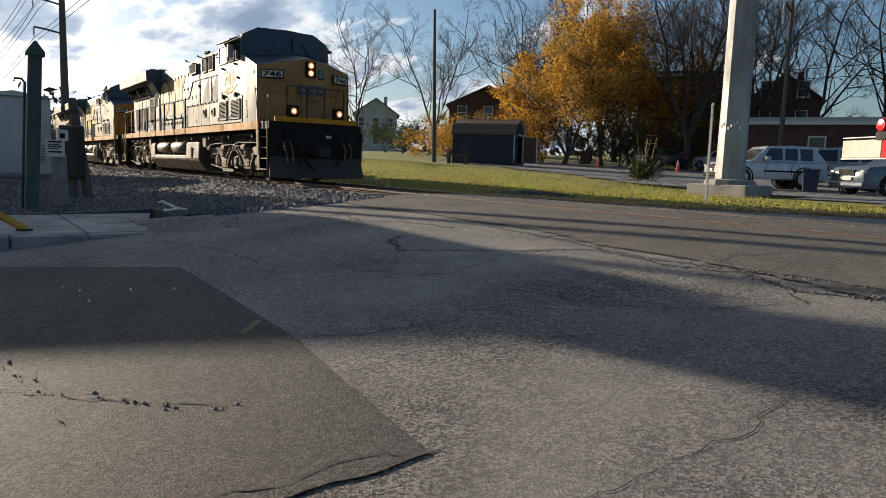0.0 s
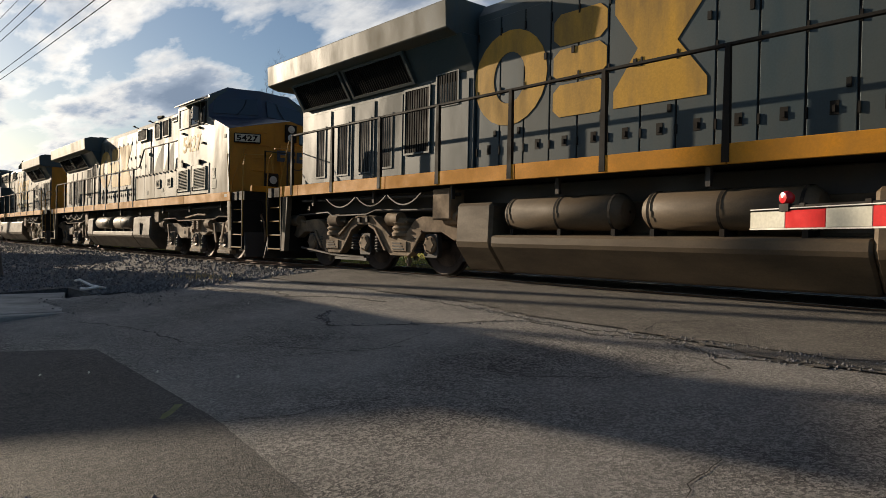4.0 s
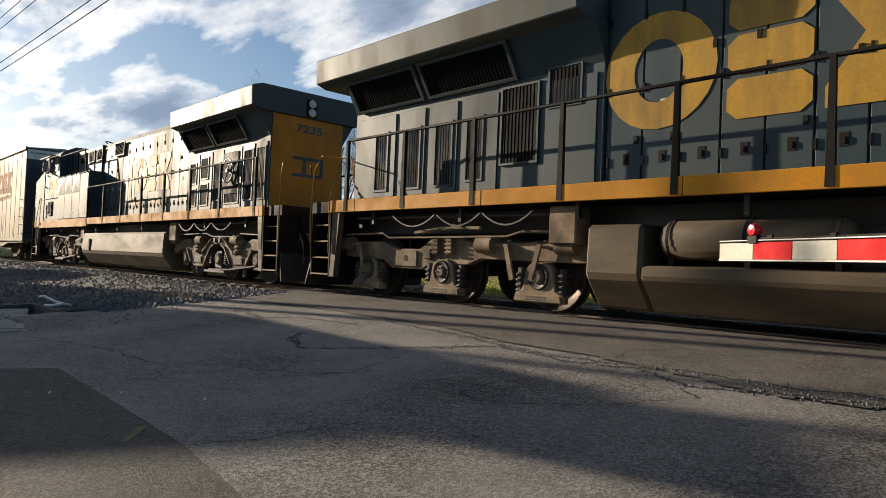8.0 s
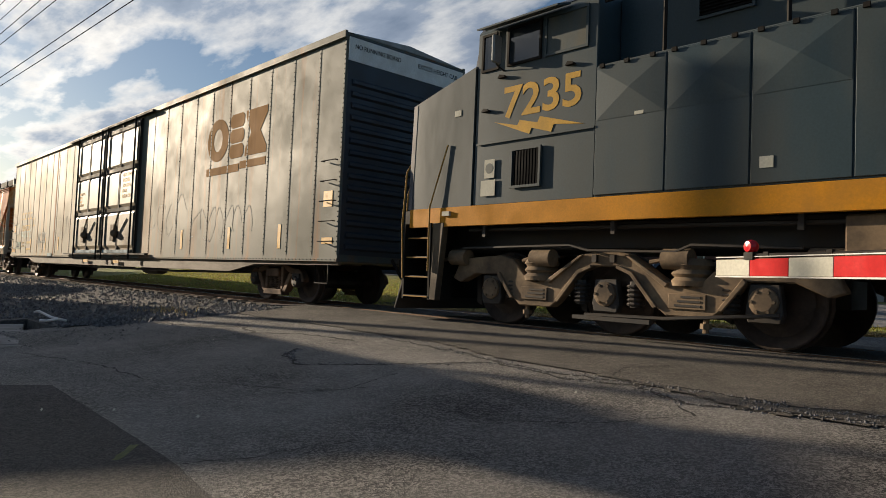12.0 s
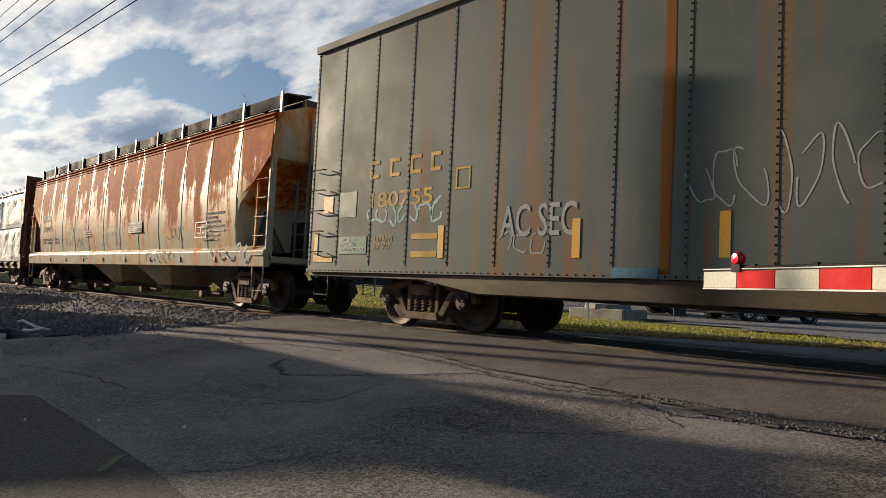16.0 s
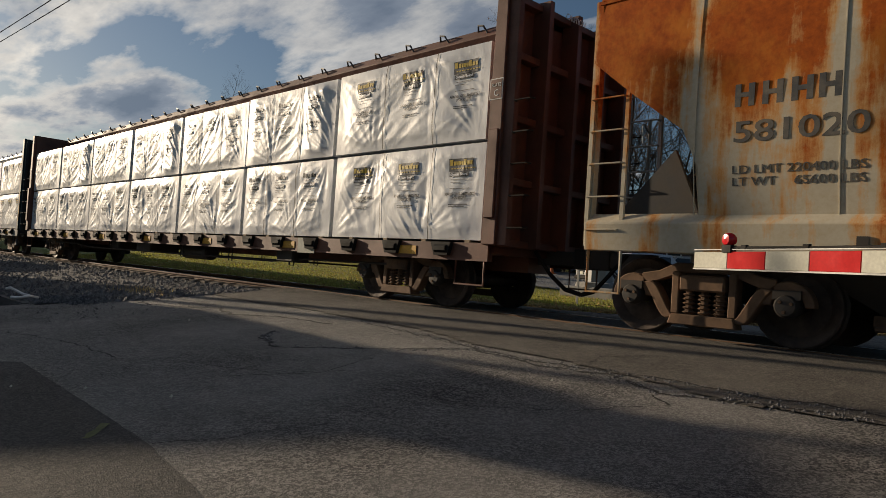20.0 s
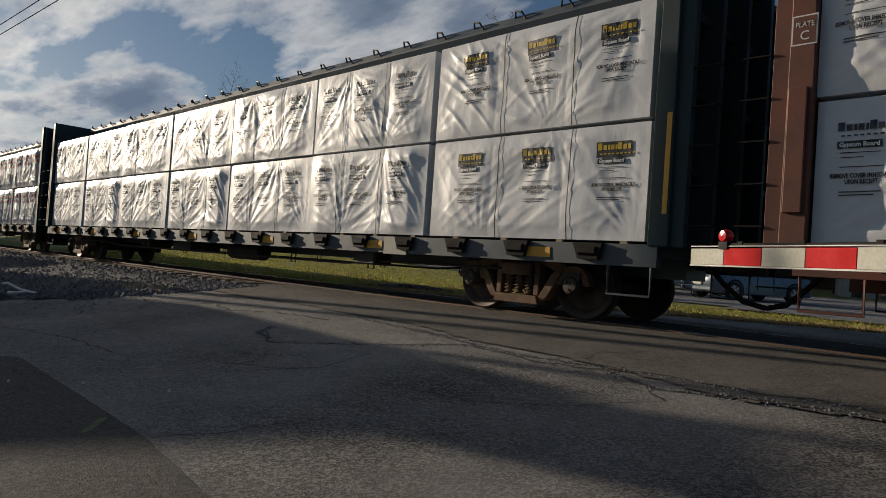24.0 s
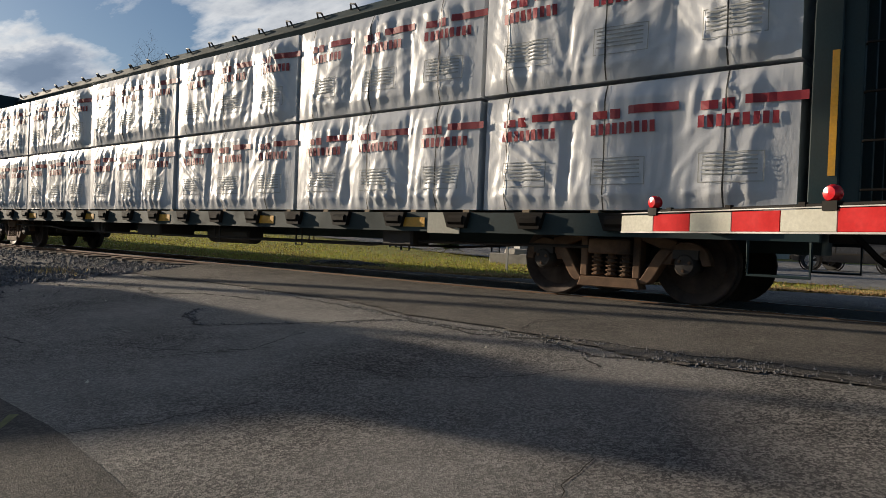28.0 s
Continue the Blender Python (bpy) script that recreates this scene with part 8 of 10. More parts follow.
            if end_paint is not BROWN_CAR:
                part("side_plate", Geo().box(x - d * 0.08 - 0.03, s * 1.50, 1.35, x - d * 0.08 + 0.03, s * 1.506, 2.5), YELLOW_BRIGHT, bk, "yellow reflective strip")
            else:
                part("stiffener", Geo().box(x - d * 0.02 - 0.09, s * 1.50, 1.35, x - d * 0.02 + 0.09, s * 1.54, 2.6), end_paint, bk, bevel=0.01)
                part("plate_frame", Geo().box(x - 0.12, s * 1.50, 3.02, x + 0.12, s * 1.504, 3.32), WHITE, bk)
                part("plate_field", Geo().box(x - 0.105, s * 1.504, 3.035, x + 0.105, s * 1.507, 3.305), end_paint, bk)
            ladder(bk, min(x - d * 0.30, x - d * 0.62), max(x - d * 0.30, x - d * 0.62), s * 1.40, 1.0, 3.2, 5, BLACK, "grab_iron_set", False)
        coupler(car, 0.0 if d < 0 else -L, -d)
    if end_paint is BROWN_CAR:
        for x in (xa, xb):
            lettering("plate_letter", "PLATE", 0.075, side(x - 0.085, -1.509, 3.20), WHITE, car, "", 0.17, 0.003)
            lettering("plate_letter", "C", 0.13, side(x - 0.04, -1.509, 3.07), WHITE, car, "", 0.08, 0.003)
    if paint is SLATE:   # owner's mark and number on the sill as plain strokes
        for x0 in (-21.30, -21.10, -20.90, -20.70):
            bars_text(car, -1.464, [(x0, x0 + 0.03, 0.79, 0.14), (x0 + 0.11, x0 + 0.14, 0.79, 0.14), (x0 + 0.03, x0 + 0.11, 0.85, 0.03)], WHITE, "white sill mark")
        bars_text(car, -1.464, [(-20.20 + 0.17 * q, -20.20 + 0.17 * q + 0.12, 0.79 + 0.05 * (q % 2), 0.09) for q in range(6)], WHITE, "white sill mark")
    lettering("end_notice", "CAUTION", 0.13, pose(xa + 0.31, -0.4, zt - 0.14, 90, 0, 90), WHITE, car, "", 0.5)
    freight_truck(car, -3.02)
    freight_truck(car, -(L - 3.02))
    # stacks: end to end, two high, both sides
    step = (lambda k: 1.0 + (0 if k == 0 else 3.75 + (L - 8.64) / 5 * (k - 1))) if kinds[0] == 1 else (lambda k: 1.0 + (L - 1.78) / len(kinds) * k)
    settle = random.Random(int(-front))
    for tier in range(2):
        for side_s in (-1, 1):
            for k in range(len(kinds)):
                kind, seed = kinds[k], (k * 2 + tier + int(-front)) % 4
                key = (kind, seed)
                at = (-step(k) - 0.02 * tier, side_s * 0.79, 1.04 + (BH + 0.05) * tier)
                lean, shy = settle.uniform(-0.45, 0.45), settle.uniform(-0.018, 0.018)   # stacks never stand quite true
                turned = pose(front + at[0], at[1] + shy, at[2], 0, 0, lean) if side_s < 0 else pose(front + at[0] - LONG[kind], at[1], at[2], 0, 0, 180)
                if key not in MASTERS:
                    MASTERS[key] = bundle_master(kind, seed)
                    ob = MASTERS[key]
                    ob.matrix_basis = turned
                else:
                    ob = copy_thing(MASTERS[key], turned)
                rolling.append((ob, turned))
    bearer = Geo().box(-0.05, -1.40, 0.98, 0.05, 1.40, 1.04).mesh("bearer", DUNNAGE)
    for k in range(24):
        o = part("bearer", bearer, DUNNAGE, car)
        o.matrix_basis = pose(-1.25 - 0.93 * k, 0, 0)


boxcar(-84.65)
hopper(-113.45)
centrebeam(-133.60, BROWN_CAR, BROWN_CAR, 25.05, (1, 0, 0, 0, 0, 0, 0), "brown centrebeam flat car loaded with wrapped board")
centrebeam(-158.70, SLATE, DARK_GREEN, 24.60, (1, 0, 0, 0, 0, 0, 0), "slate-blue centrebeam flat car loaded with wrapped board")
centrebeam(-183.35, DARK_GREEN, DARK_GREEN, 24.60, (2, 2, 2, 2, 2, 2), "dark green centrebeam flat car loaded with wrapped board")
centrebeam(-208.0, DARK_GREEN, DARK_GREEN, 24.60, (0, 0, 0, 0, 0, 0, 0), "dark green centrebeam flat car at the tail")


def motions():
    """Everything rolls as one train; the wheels turn with the way gone."""
    steps = [k for k in range(29)]
    for ob, start in rolling:
        walk(ob, [(t, Matrix.Translation((rolled(t), 0, 0)) @ start) for t in steps])
    for w, x, z, r, sense in turning:
        walk(w, [(k * 0.1, pose(x, 0, z, 0, sense * math.degrees(rolled(k * 0.1) / r), 0)) for k in range(281)])

# ---- things by the road and beyond ----
def stand(x, y, rz=0):
    return pose(x, y, ground_z(x, y), 0, 0, rz)


def crossing_gate():
    """Lowered gate arm, striped boards with lamps on top, out to its stand."""
    gate = thing("crossing_gate", "lowered red and white striped railway crossing gate arm with red lamps", "crossing gate", pose(-2.69, -2.98, 0.76, 0, 0, -26.8))
    for k in range(22):
        part("arm_board", Geo().box(0.406 * k, -0.018, 0.0, 0.406 * (k + 1) - 0.002, 0.018, 0.135 + 0.002 * k), CREAM if k % 2 == 0 else RED, gate, "white reflective board" if k % 2 == 0 else "red reflective board", 0.004)
    part("arm_edge", Geo().box(0, -0.022, -0.012, 8.9, 0.022, 0.0).box(0, -0.02, 0.150, 3.0, 0.02, 0.158), GALV, gate)
    for x in (0.40, 1.98, 3.6, 5.2):
        l = part("lamp_bracket", Geo().box(x - 0.05, -0.03, 0.13, x + 0.05, 0.03, 0.19), BLACK, gate)
        g = Geo().lathe([(0.001, -0.045), (0.042, -0.04), (0.056, -0.015), (0.056, 0.015), (0.042, 0.04), (0.001, 0.045)], (x, 0, 0.235), "y", 14)
        part("lamp", g, RED_LENS, l, "red gate lamp", smooth=True)
    g = Geo().tube([(0.4, 0.0, 0.17), (1.2, 0.0, 0.165), (2.3, 0, 0.17), (4.4, 0, 0.175)], 0.012, 5)
    for k in range(7):
        g.box(0.55 + 0.6 * k, -0.015, 0.15, 0.60 + 0.6 * k, 0.015, 0.19)
    part("lamp_cable", g, BLACK, gate)
    part("gate_mast", Geo().cyl((8.6, 0.25, -1.25), (8.6, 0.25, 2.4), 0.06, 12).box(8.35, -0.1, -0.1, 8.85, 0.5, 0.45).box(8.35, 0.0, -1.3, 8.85, 0.5, -1.2), GALV, gate)
    part("counterweight", Geo().box(8.9, -0.05, -0.05, 9.7, 0.05, 0.22), DARK_STEEL, gate, bevel=0.02)


crossing_gate()


def monopole():
    p = thing("steel_monopole", "tall galvanised steel pole on a concrete footing", "utility pole", stand(-12.85, 11.45))
    n = 12
    g = Geo().lathe([(0.45, 0.45), (0.425, 3.0), (0.40, 8.0), (0.36, 16.0), (0.32, 24.0)], (0, 0, 0), "z", n)
    part("shaft", g, GALV, p, "faceted galvanised shaft")
    part("seam_plate", Geo().box(0.30, -0.42, 6.2, 0.36, -0.32, 8.4), GALV, p)
    part("footing", Geo().prism([(-1.05, -0.75), (1.05, -0.75), (1.05, 0.75), (-1.05, 0.75)], "z", -0.3, 0.30), CONCRETE, p, "concrete footing", 0.04)
    part("collar", Geo().lathe([(0.78, 0.28), (0.74, 0.44), (0.52, 0.47)], (0, 0, 0), "z", n), CONCRETE, p)
    g = Geo()
    for k in range(9):
        g.box(-0.02 + 0.425 * math.cos(k * 0.2 - 2.2), 0.425 * math.sin(k * 0.2 - 2.2), 2.0 + 0.06 * (k % 4), 0.03 + 0.425 * math.cos(k * 0.2 - 2.2), 0.425 * math.sin(k * 0.2 - 2.2) - 0.012, 2.1 + 0.06 * (k % 4))
    part("scratches", g, WHITE, p)


monopole()
s = thing("sign_post", "thin galvanised post at the verge edge", "post", stand(-9.9, 5.9))
part("post", Geo().box(-0.03, -0.015, -0.2, 0.03, 0.015, 2.30), GALV, s)
part("bolt", Geo().box(-0.012, -0.02, 2.18, 0.012, -0.015, 2.22).box(-0.012, -0.02, 2.0, 0.012, -0.015, 2.04), DARK_STEEL, s)


def leaning_post():
    p = thing("wooden_post", "leaning weathered green-grey post with a pointed cap", "post", pose(-15.1, -7.6, -0.47, -2.8, 1.9, 0))
    wood = surface("green_grey_wood", (0.075, 0.098, 0.085), 0.85, dirt=(0.04, 0.042, 0.036), dirt_scale=3, dirt_stretch=(1, 1, 0.1), grain=50, bump=0.4)
    part("shaft", Geo().prism([(-0.11, -0.09), (-0.09, -0.11), (0.09, -0.11), (0.11, -0.09), (0.11, 0.09), (0.09, 0.11), (-0.09, 0.11), (-0.11, 0.09)], "z", 0, 2.85), wood, p)
    g = Geo()
    loft(g, [[(-0.15, -0.15, 2.85), (0.15, -0.15, 2.85), (0.15, 0.15, 2.85), (-0.15, 0.15, 2.85)], [(-0.15, -0.15, 2.92), (0.15, -0.15, 2.92), (0.15, 0.15, 2.92), (-0.15, 0.15, 2.92)], [(-0.02, -0.02, 3.12), (0.02, -0.02, 3.12), (0.02, 0.02, 3.12), (-0.02, 0.02, 3.12)]])
    part("conduit", Geo().tube([(-0.16, -0.14, 0.0), (-0.16, -0.14, 2.35), (-0.20, -0.19, 2.42), (-0.28, -0.30, 2.42), (-0.29, -0.31, 2.36)], 0.022, 6), DARK_STEEL, p, "thin dark conduit with a hooked end", smooth=True)
    part("cap", g, wood, p)


leaning_post()


def notice_board():
    p = thing("notice_post", "weathered concrete marker with small white notices", "sign", pose(-15.65, -7.06, -0.45, 0, 0, 55))
    part("marker", Geo().box(-0.12, -0.09, 0, 0.12, 0.09, 1.05), CONCRETE, p, bevel=0.02)
    n = part("notice", Geo().box(-0.18, -0.13, 0.99, 0.18, -0.11, 1.32), WHITE, p, "white notice with rows of print", 0.004)
    bars_text(n, -0.131, [(-0.14, 0.14, 1.265, 0.03), (-0.14, 0.10, 1.22, 0.015), (-0.14, 0.14, 1.18, 0.02), (-0.14, 0.08, 1.14, 0.015), (-0.13, 0.13, 1.07, 0.03)], BLACK)
    t = part("emblem_plate", Geo().box(0.05, -0.125, 1.30, 0.26, -0.11, 1.52), WHITE, p, bevel=0.03)
    part("emblem", Geo().box(0.10, -0.13, 1.35, 0.20, -0.126, 1.45), BLACK, t)
    q = thing("relay_box", "dark metal relay box on a short post", "relay box", pose(-18.3, -6.5, -0.43, 0, 0, 50))
    part("housing", Geo().box(-0.22, -0.18, 0.47, 0.22, 0.18, 1.69), DARK_STEEL, q, bevel=0.03)
    part("door", Geo().box(-0.19, -0.20, 0.52, 0.19, -0.182, 1.64), DARK_STEEL, q, bevel=0.01)
    part("post", Geo().box(-0.07, -0.07, -0.1, 0.07, 0.07, 0.47), OLD_WOOD, q)
    w = thing("wooden_stub", "leaning stub of an old wooden pole", "post", pose(-18.4, -6.17, -0.43, 6.6, -4.6, 0))
    part("shaft", Geo().lathe([(0.12, -0.1), (0.11, 1.2), (0.10, 2.30), (0.08, 2.36), (0.001, 2.38)], (0, 0, 0), "z", 12), OLD_WOOD, w)
    part("band", Geo().lathe([(0.115, 2.0), (0.115, 2.08)], (0, 0, 0), "z", 12), DARK_STEEL, w)


notice_board()


def equipment_cabinet():
    c = thing("equipment_cabinet", "pale grey metal signal equipment house with a shallow roof", "signal cabinet", pose(-37.1, -6.9, -0.45, 0, 0, 4))
    paint = surface("pale_grey_paint", (0.50, 0.52, 0.52), 0.45, dirt=(0.35, 0.35, 0.33), dirt_scale=1.5)
    part("house", Geo().box(-2.2, -1.3, 0.15, 2.2, 1.5, 3.42), paint, c, bevel=0.03)
    part("roof", Geo().prism([(-1.45, 3.42), (0.1, 3.66), (1.65, 3.42)], "x", -2.35, 2.35), paint, c, bevel=0.02)
    d = part("door", Geo().box(2.2, -0.9, 0.35, 2.23, 0.35, 3.3), paint, c, bevel=0.01)
    part("door_handle", Geo().box(2.23, -0.75, 1.5, 2.29, -0.68, 1.8), DARK_STEEL, d)
    v = part("vent", Geo().box(2.2, 0.6, 0.6, 2.225, 1.25, 1.45), paint, c)
    g = Geo()
    for k in range(7):
        g.box(2.225, 0.64, 0.66 + 0.11 * k, 2.245, 1.21, 0.72 + 0.11 * k)
    part("vent_slats", g, GALV, v)
    part("plinth", Geo().box(-2.3, -1.4, -0.2, 2.3, 1.6, 0.15), CONCRETE, c)


equipment_cabinet()
h = thing("bent_conduit", "bent white plastic conduit lying on the gravel", "conduit", pose(-13.2, -5.45, -0.37))
part("pipe", Geo().tube([(-0.9, -0.10, 0.10), (-0.5, -0.12, 0.14), (-0.25, 0.02, 0.05), (0.1, 0.10, 0.03), (0.5, 0.05, 0.05), (0.62, -0.10, 0.08), (0.45, -0.22, 0.04), (0.2, -0.26, 0.03)], 0.022, 6), WHITE, h, smooth=True)
y = thing("yellow_guard", "yellow-painted slanted guard rail stub at the kerb", "guard rail", pose(-10.85, -8.25, -0.46, 0, 0, 130))
part("bar", Geo().prism([(-0.5, 0.42), (-0.42, 0.46), (0.35, 0.05), (0.30, 0.0)], "y", -0.05, 0.05), YELLOW_BRIGHT, y)
part("foot", Geo().box(0.26, -0.07, -0.02, 0.40, 0.07, 0.02), DARK_STEEL, y)


# ---- power line along the track ----
def line_pole(name, x, y, height, label, arms, r=0.45):
    p = thing(name, label, "utility pole", pose(x, y, ground_z(x, y)))
    part("shaft", Geo().lathe([(r, -0.5), (r * 0.55, height)], (0, 0, 0), "z", 12), OLD_WOOD if r < 0.3 else surface("brown_steel", (0.09, 0.075, 0.065), 0.7, bump=0.1), p)
    for z, w in arms:
        a = part("arm", Geo().tube([(0, 0, z - 0.3), (0, -w * 0.5, z - 0.05), (0, -w, z + 0.12)], 0.10 if r > 0.3 else 0.06, 6), DARK_STEEL, p)
        part("insulator", Geo().lathe([(0.05, 0), (0.11, -0.2), (0.05, -0.4), (0.11, -0.6), (0.05, -0.8), (0.04, -1.2)], (0, -w, z + 0.1), "z", 8), GALV, a)


line_pole("transmission_pole", -89.4, 1.6, 21.0, "tall brown steel transmission pole with curved arms", ((20.6, 2.6), (17.3, 2.8), (14.2, 2.8)), 0.5)
line_pole("transmission_pole", -180.0, -4.0, 21.0, "distant steel transmission pole with curved arms", ((20.6, 2.6), (17.3, 2.8), (14.2, 2.8)), 0.5)
line_pole("utility_pole", -70.0, -6.2, 12.0, "old wooden utility pole beside the track", ((11.4, 0.9),), 0.16)
line_pole("utility_pole", -110.0, -9.0, 13.0, "old wooden utility pole beside the track", ((12.0, 1.2),), 0.18)
line_pole("utility_pole", -23.9, 34.0, 11.0, "wooden utility pole beside the parking lot", ((10.4, 0.9),), 0.17)
line_pole("leaning_pole", -37.2, 16.6, 9.6, "dark leaning wooden pole in the grass field", (), 0.15)
bpy.data.objects["leaning_pole"].rotation_euler = (0, radians(-2.5), 0)


def wire(p, q, sag, r=0.03):
    p, q = Vector(p), Vector(q)
    pts = [p.lerp(q, k / 24) - Vector((0, 0, sag * 4 * (k / 24) * (1 - k / 24))) for k in range(25)]
    w = part("power_line", Geo().tube(pts, r, 4), WIRE)
    tagged(w, "thin dark overhead power line", "power line", "overhead lines")


for dy, z0, sag in ((-2.6, 19.5, 0.9), (-2.1, 19.5, 1.0), (-2.8, 16.2, 0.9), (-2.3, 16.2, 1.05), (-2.8, 13.1, 0.9), (-2.3, 13.1, 1.0), (-0.1, 21.0, 0.7)):
    wire((-89.4, 1.6 + dy, z0), (45.0, 6.8 + dy, z0 + 1.0), sag, 0.022)
    wire((-180.0, -4.0 + dy, z0 - 0.2), (-89.4, 1.6 + dy, z0), 2.0)
for z in (6.6, 7.2):
    wire((-23.9, 34.0, z), (14.0, 30.0, z + 0.5), 0.5, 0.02)


# ---- shed ----
def shed():
    c = thing("garden_shed", "dark blue-grey gambrel-roofed wooden shed with an open door", "shed", pose(-36.6, 20.6, ground_z(-36.6, 20.6), 0, 0, 34))
    wall = surface("dark_shed_paint", (0.030, 0.036, 0.050), 0.75, grain=20, bump=0.2)
    shingle = surface("brown_shingles", (0.135, 0.085, 0.055), 0.9, grain=30, grain_amount=0.3, rand=0.25, bump=0.4)
    lx, ly = 2.1, 1.35
    part("floor_frame", Geo().box(-lx, -ly, -0.15, lx, ly, 0.12), DARK_STEEL, c)
    for k in range(18):
        x = -lx + 2 * lx * k / 18
        part("siding_board", Geo().box(x + 0.01, -ly - 0.012, 0.12, x + 2 * lx / 18 - 0.01, -ly + 0.03, 1.95), wall, c)
    part("back_wall", Geo().box(-lx, ly - 0.05, 0.12, lx, ly, 1.95), wall, c)
    gam = [(-ly, 0.12), (-ly, 1.95), (-ly * 0.72, 2.55), (0, 2.85), (ly * 0.72, 2.55), (ly, 1.95), (ly, 0.12)]
    part("end_wall", Geo().prism(gam, "x", -lx, -lx + 0.05), wall, c)
    part("end_wall", Geo().prism([(-ly, 0.12), (-ly, 1.95), (-ly * 0.72, 2.55), (0, 2.85), (ly * 0.72, 2.55), (ly, 1.95), (ly, 0.12), (0.75, 0.12), (0.75, 1.85), (-0.35, 1.85), (-0.35, 0.12)], "x", lx - 0.05, lx), wall, c, "shed end with doorway")
    for ya, za, yb, zb in ((-ly - 0.12, 1.90, -ly * 0.72, 2.60), (-ly * 0.72, 2.60, 0, 2.92), (0, 2.92, ly * 0.72, 2.60), (ly * 0.72, 2.60, ly + 0.12, 1.90)):
        for k in range(4):
            t0, t1 = k / 4, (k + 1) / 4
            y0, z0, y1, z1 = ya + (yb - ya) * t0, za + (zb - za) * t0, ya + (yb - ya) * t1, za + (zb - za) * t1
            part("shingle_course", Geo().prism([(y0, z0 + 0.02), (y1, z1 + 0.005), (y1, z1 - 0.03), (y0, z0 - 0.03)], "x", -lx - 0.1, lx + 0.12), shingle, c)
    tr = Geo().tube([(lx + 0.03, -ly, 1.95), (lx + 0.03, -ly * 0.72, 2.55), (lx + 0.03, 0, 2.85), (lx + 0.03, ly * 0.72, 2.55), (lx + 0.03, ly, 1.95)], 0.05, 4)
    tr.box(lx, -ly - 0.02, 0.12, lx + 0.05, -ly + 0.08, 1.95).box(lx, ly - 0.08, 0.12, lx + 0.05, ly + 0.02, 1.95).box(lx, -0.45, 1.85, lx + 0.05, 0.85, 1.97)
    part("white_trim", tr, WHITE, c, "white trim")
    d = part("open_door", Geo().box(lx + 0.02, 0.78, 0.14, lx + 1.05, 0.84, 1.82), surface("brown_door", (0.16, 0.09, 0.055), 0.7), c, "door standing open")
    part("door_trim", Geo().box(lx + 0.02, 0.77, 0.14, lx + 0.10, 0.775, 1.82).box(lx + 0.97, 0.77, 0.14, lx + 1.05, 0.775, 1.82), WHITE, d)


shed()
b = thing("wooden_bench", "low weathered wooden frame bench in the grass", "bench", stand(-35.6, 17.3, 30))
for x in (-0.6, 0.6):
    part("leg", Geo().box(x - 0.05, -0.2, -0.1, x + 0.05, 0.2, 0.45), OLD_WOOD, b)
part("seat", Geo().box(-0.8, -0.2, 0.45, 0.8, 0.2, 0.52), OLD_WOOD, b)


# ---- vehicles in the lot ----
TYRE = surface("tyre_rubber", (0.018, 0.018, 0.018), 0.85, bump=0.1)
RIM = surface("alloy_rim", (0.45, 0.45, 0.45), 0.35, 0.8, bump=0)
TAIL = surface("tail_lamp", (0.32, 0.01, 0.01), 0.2, bump=0)


def carpaint(name, c):
    return surface(name, c, 0.28, 0.25, grain=80, grain_amount=0.04, bump=0, dirt=tuple(v * 0.8 for v in c), dirt_amount=0.3, dirt_scale=1.0, rough_vary=0.06)


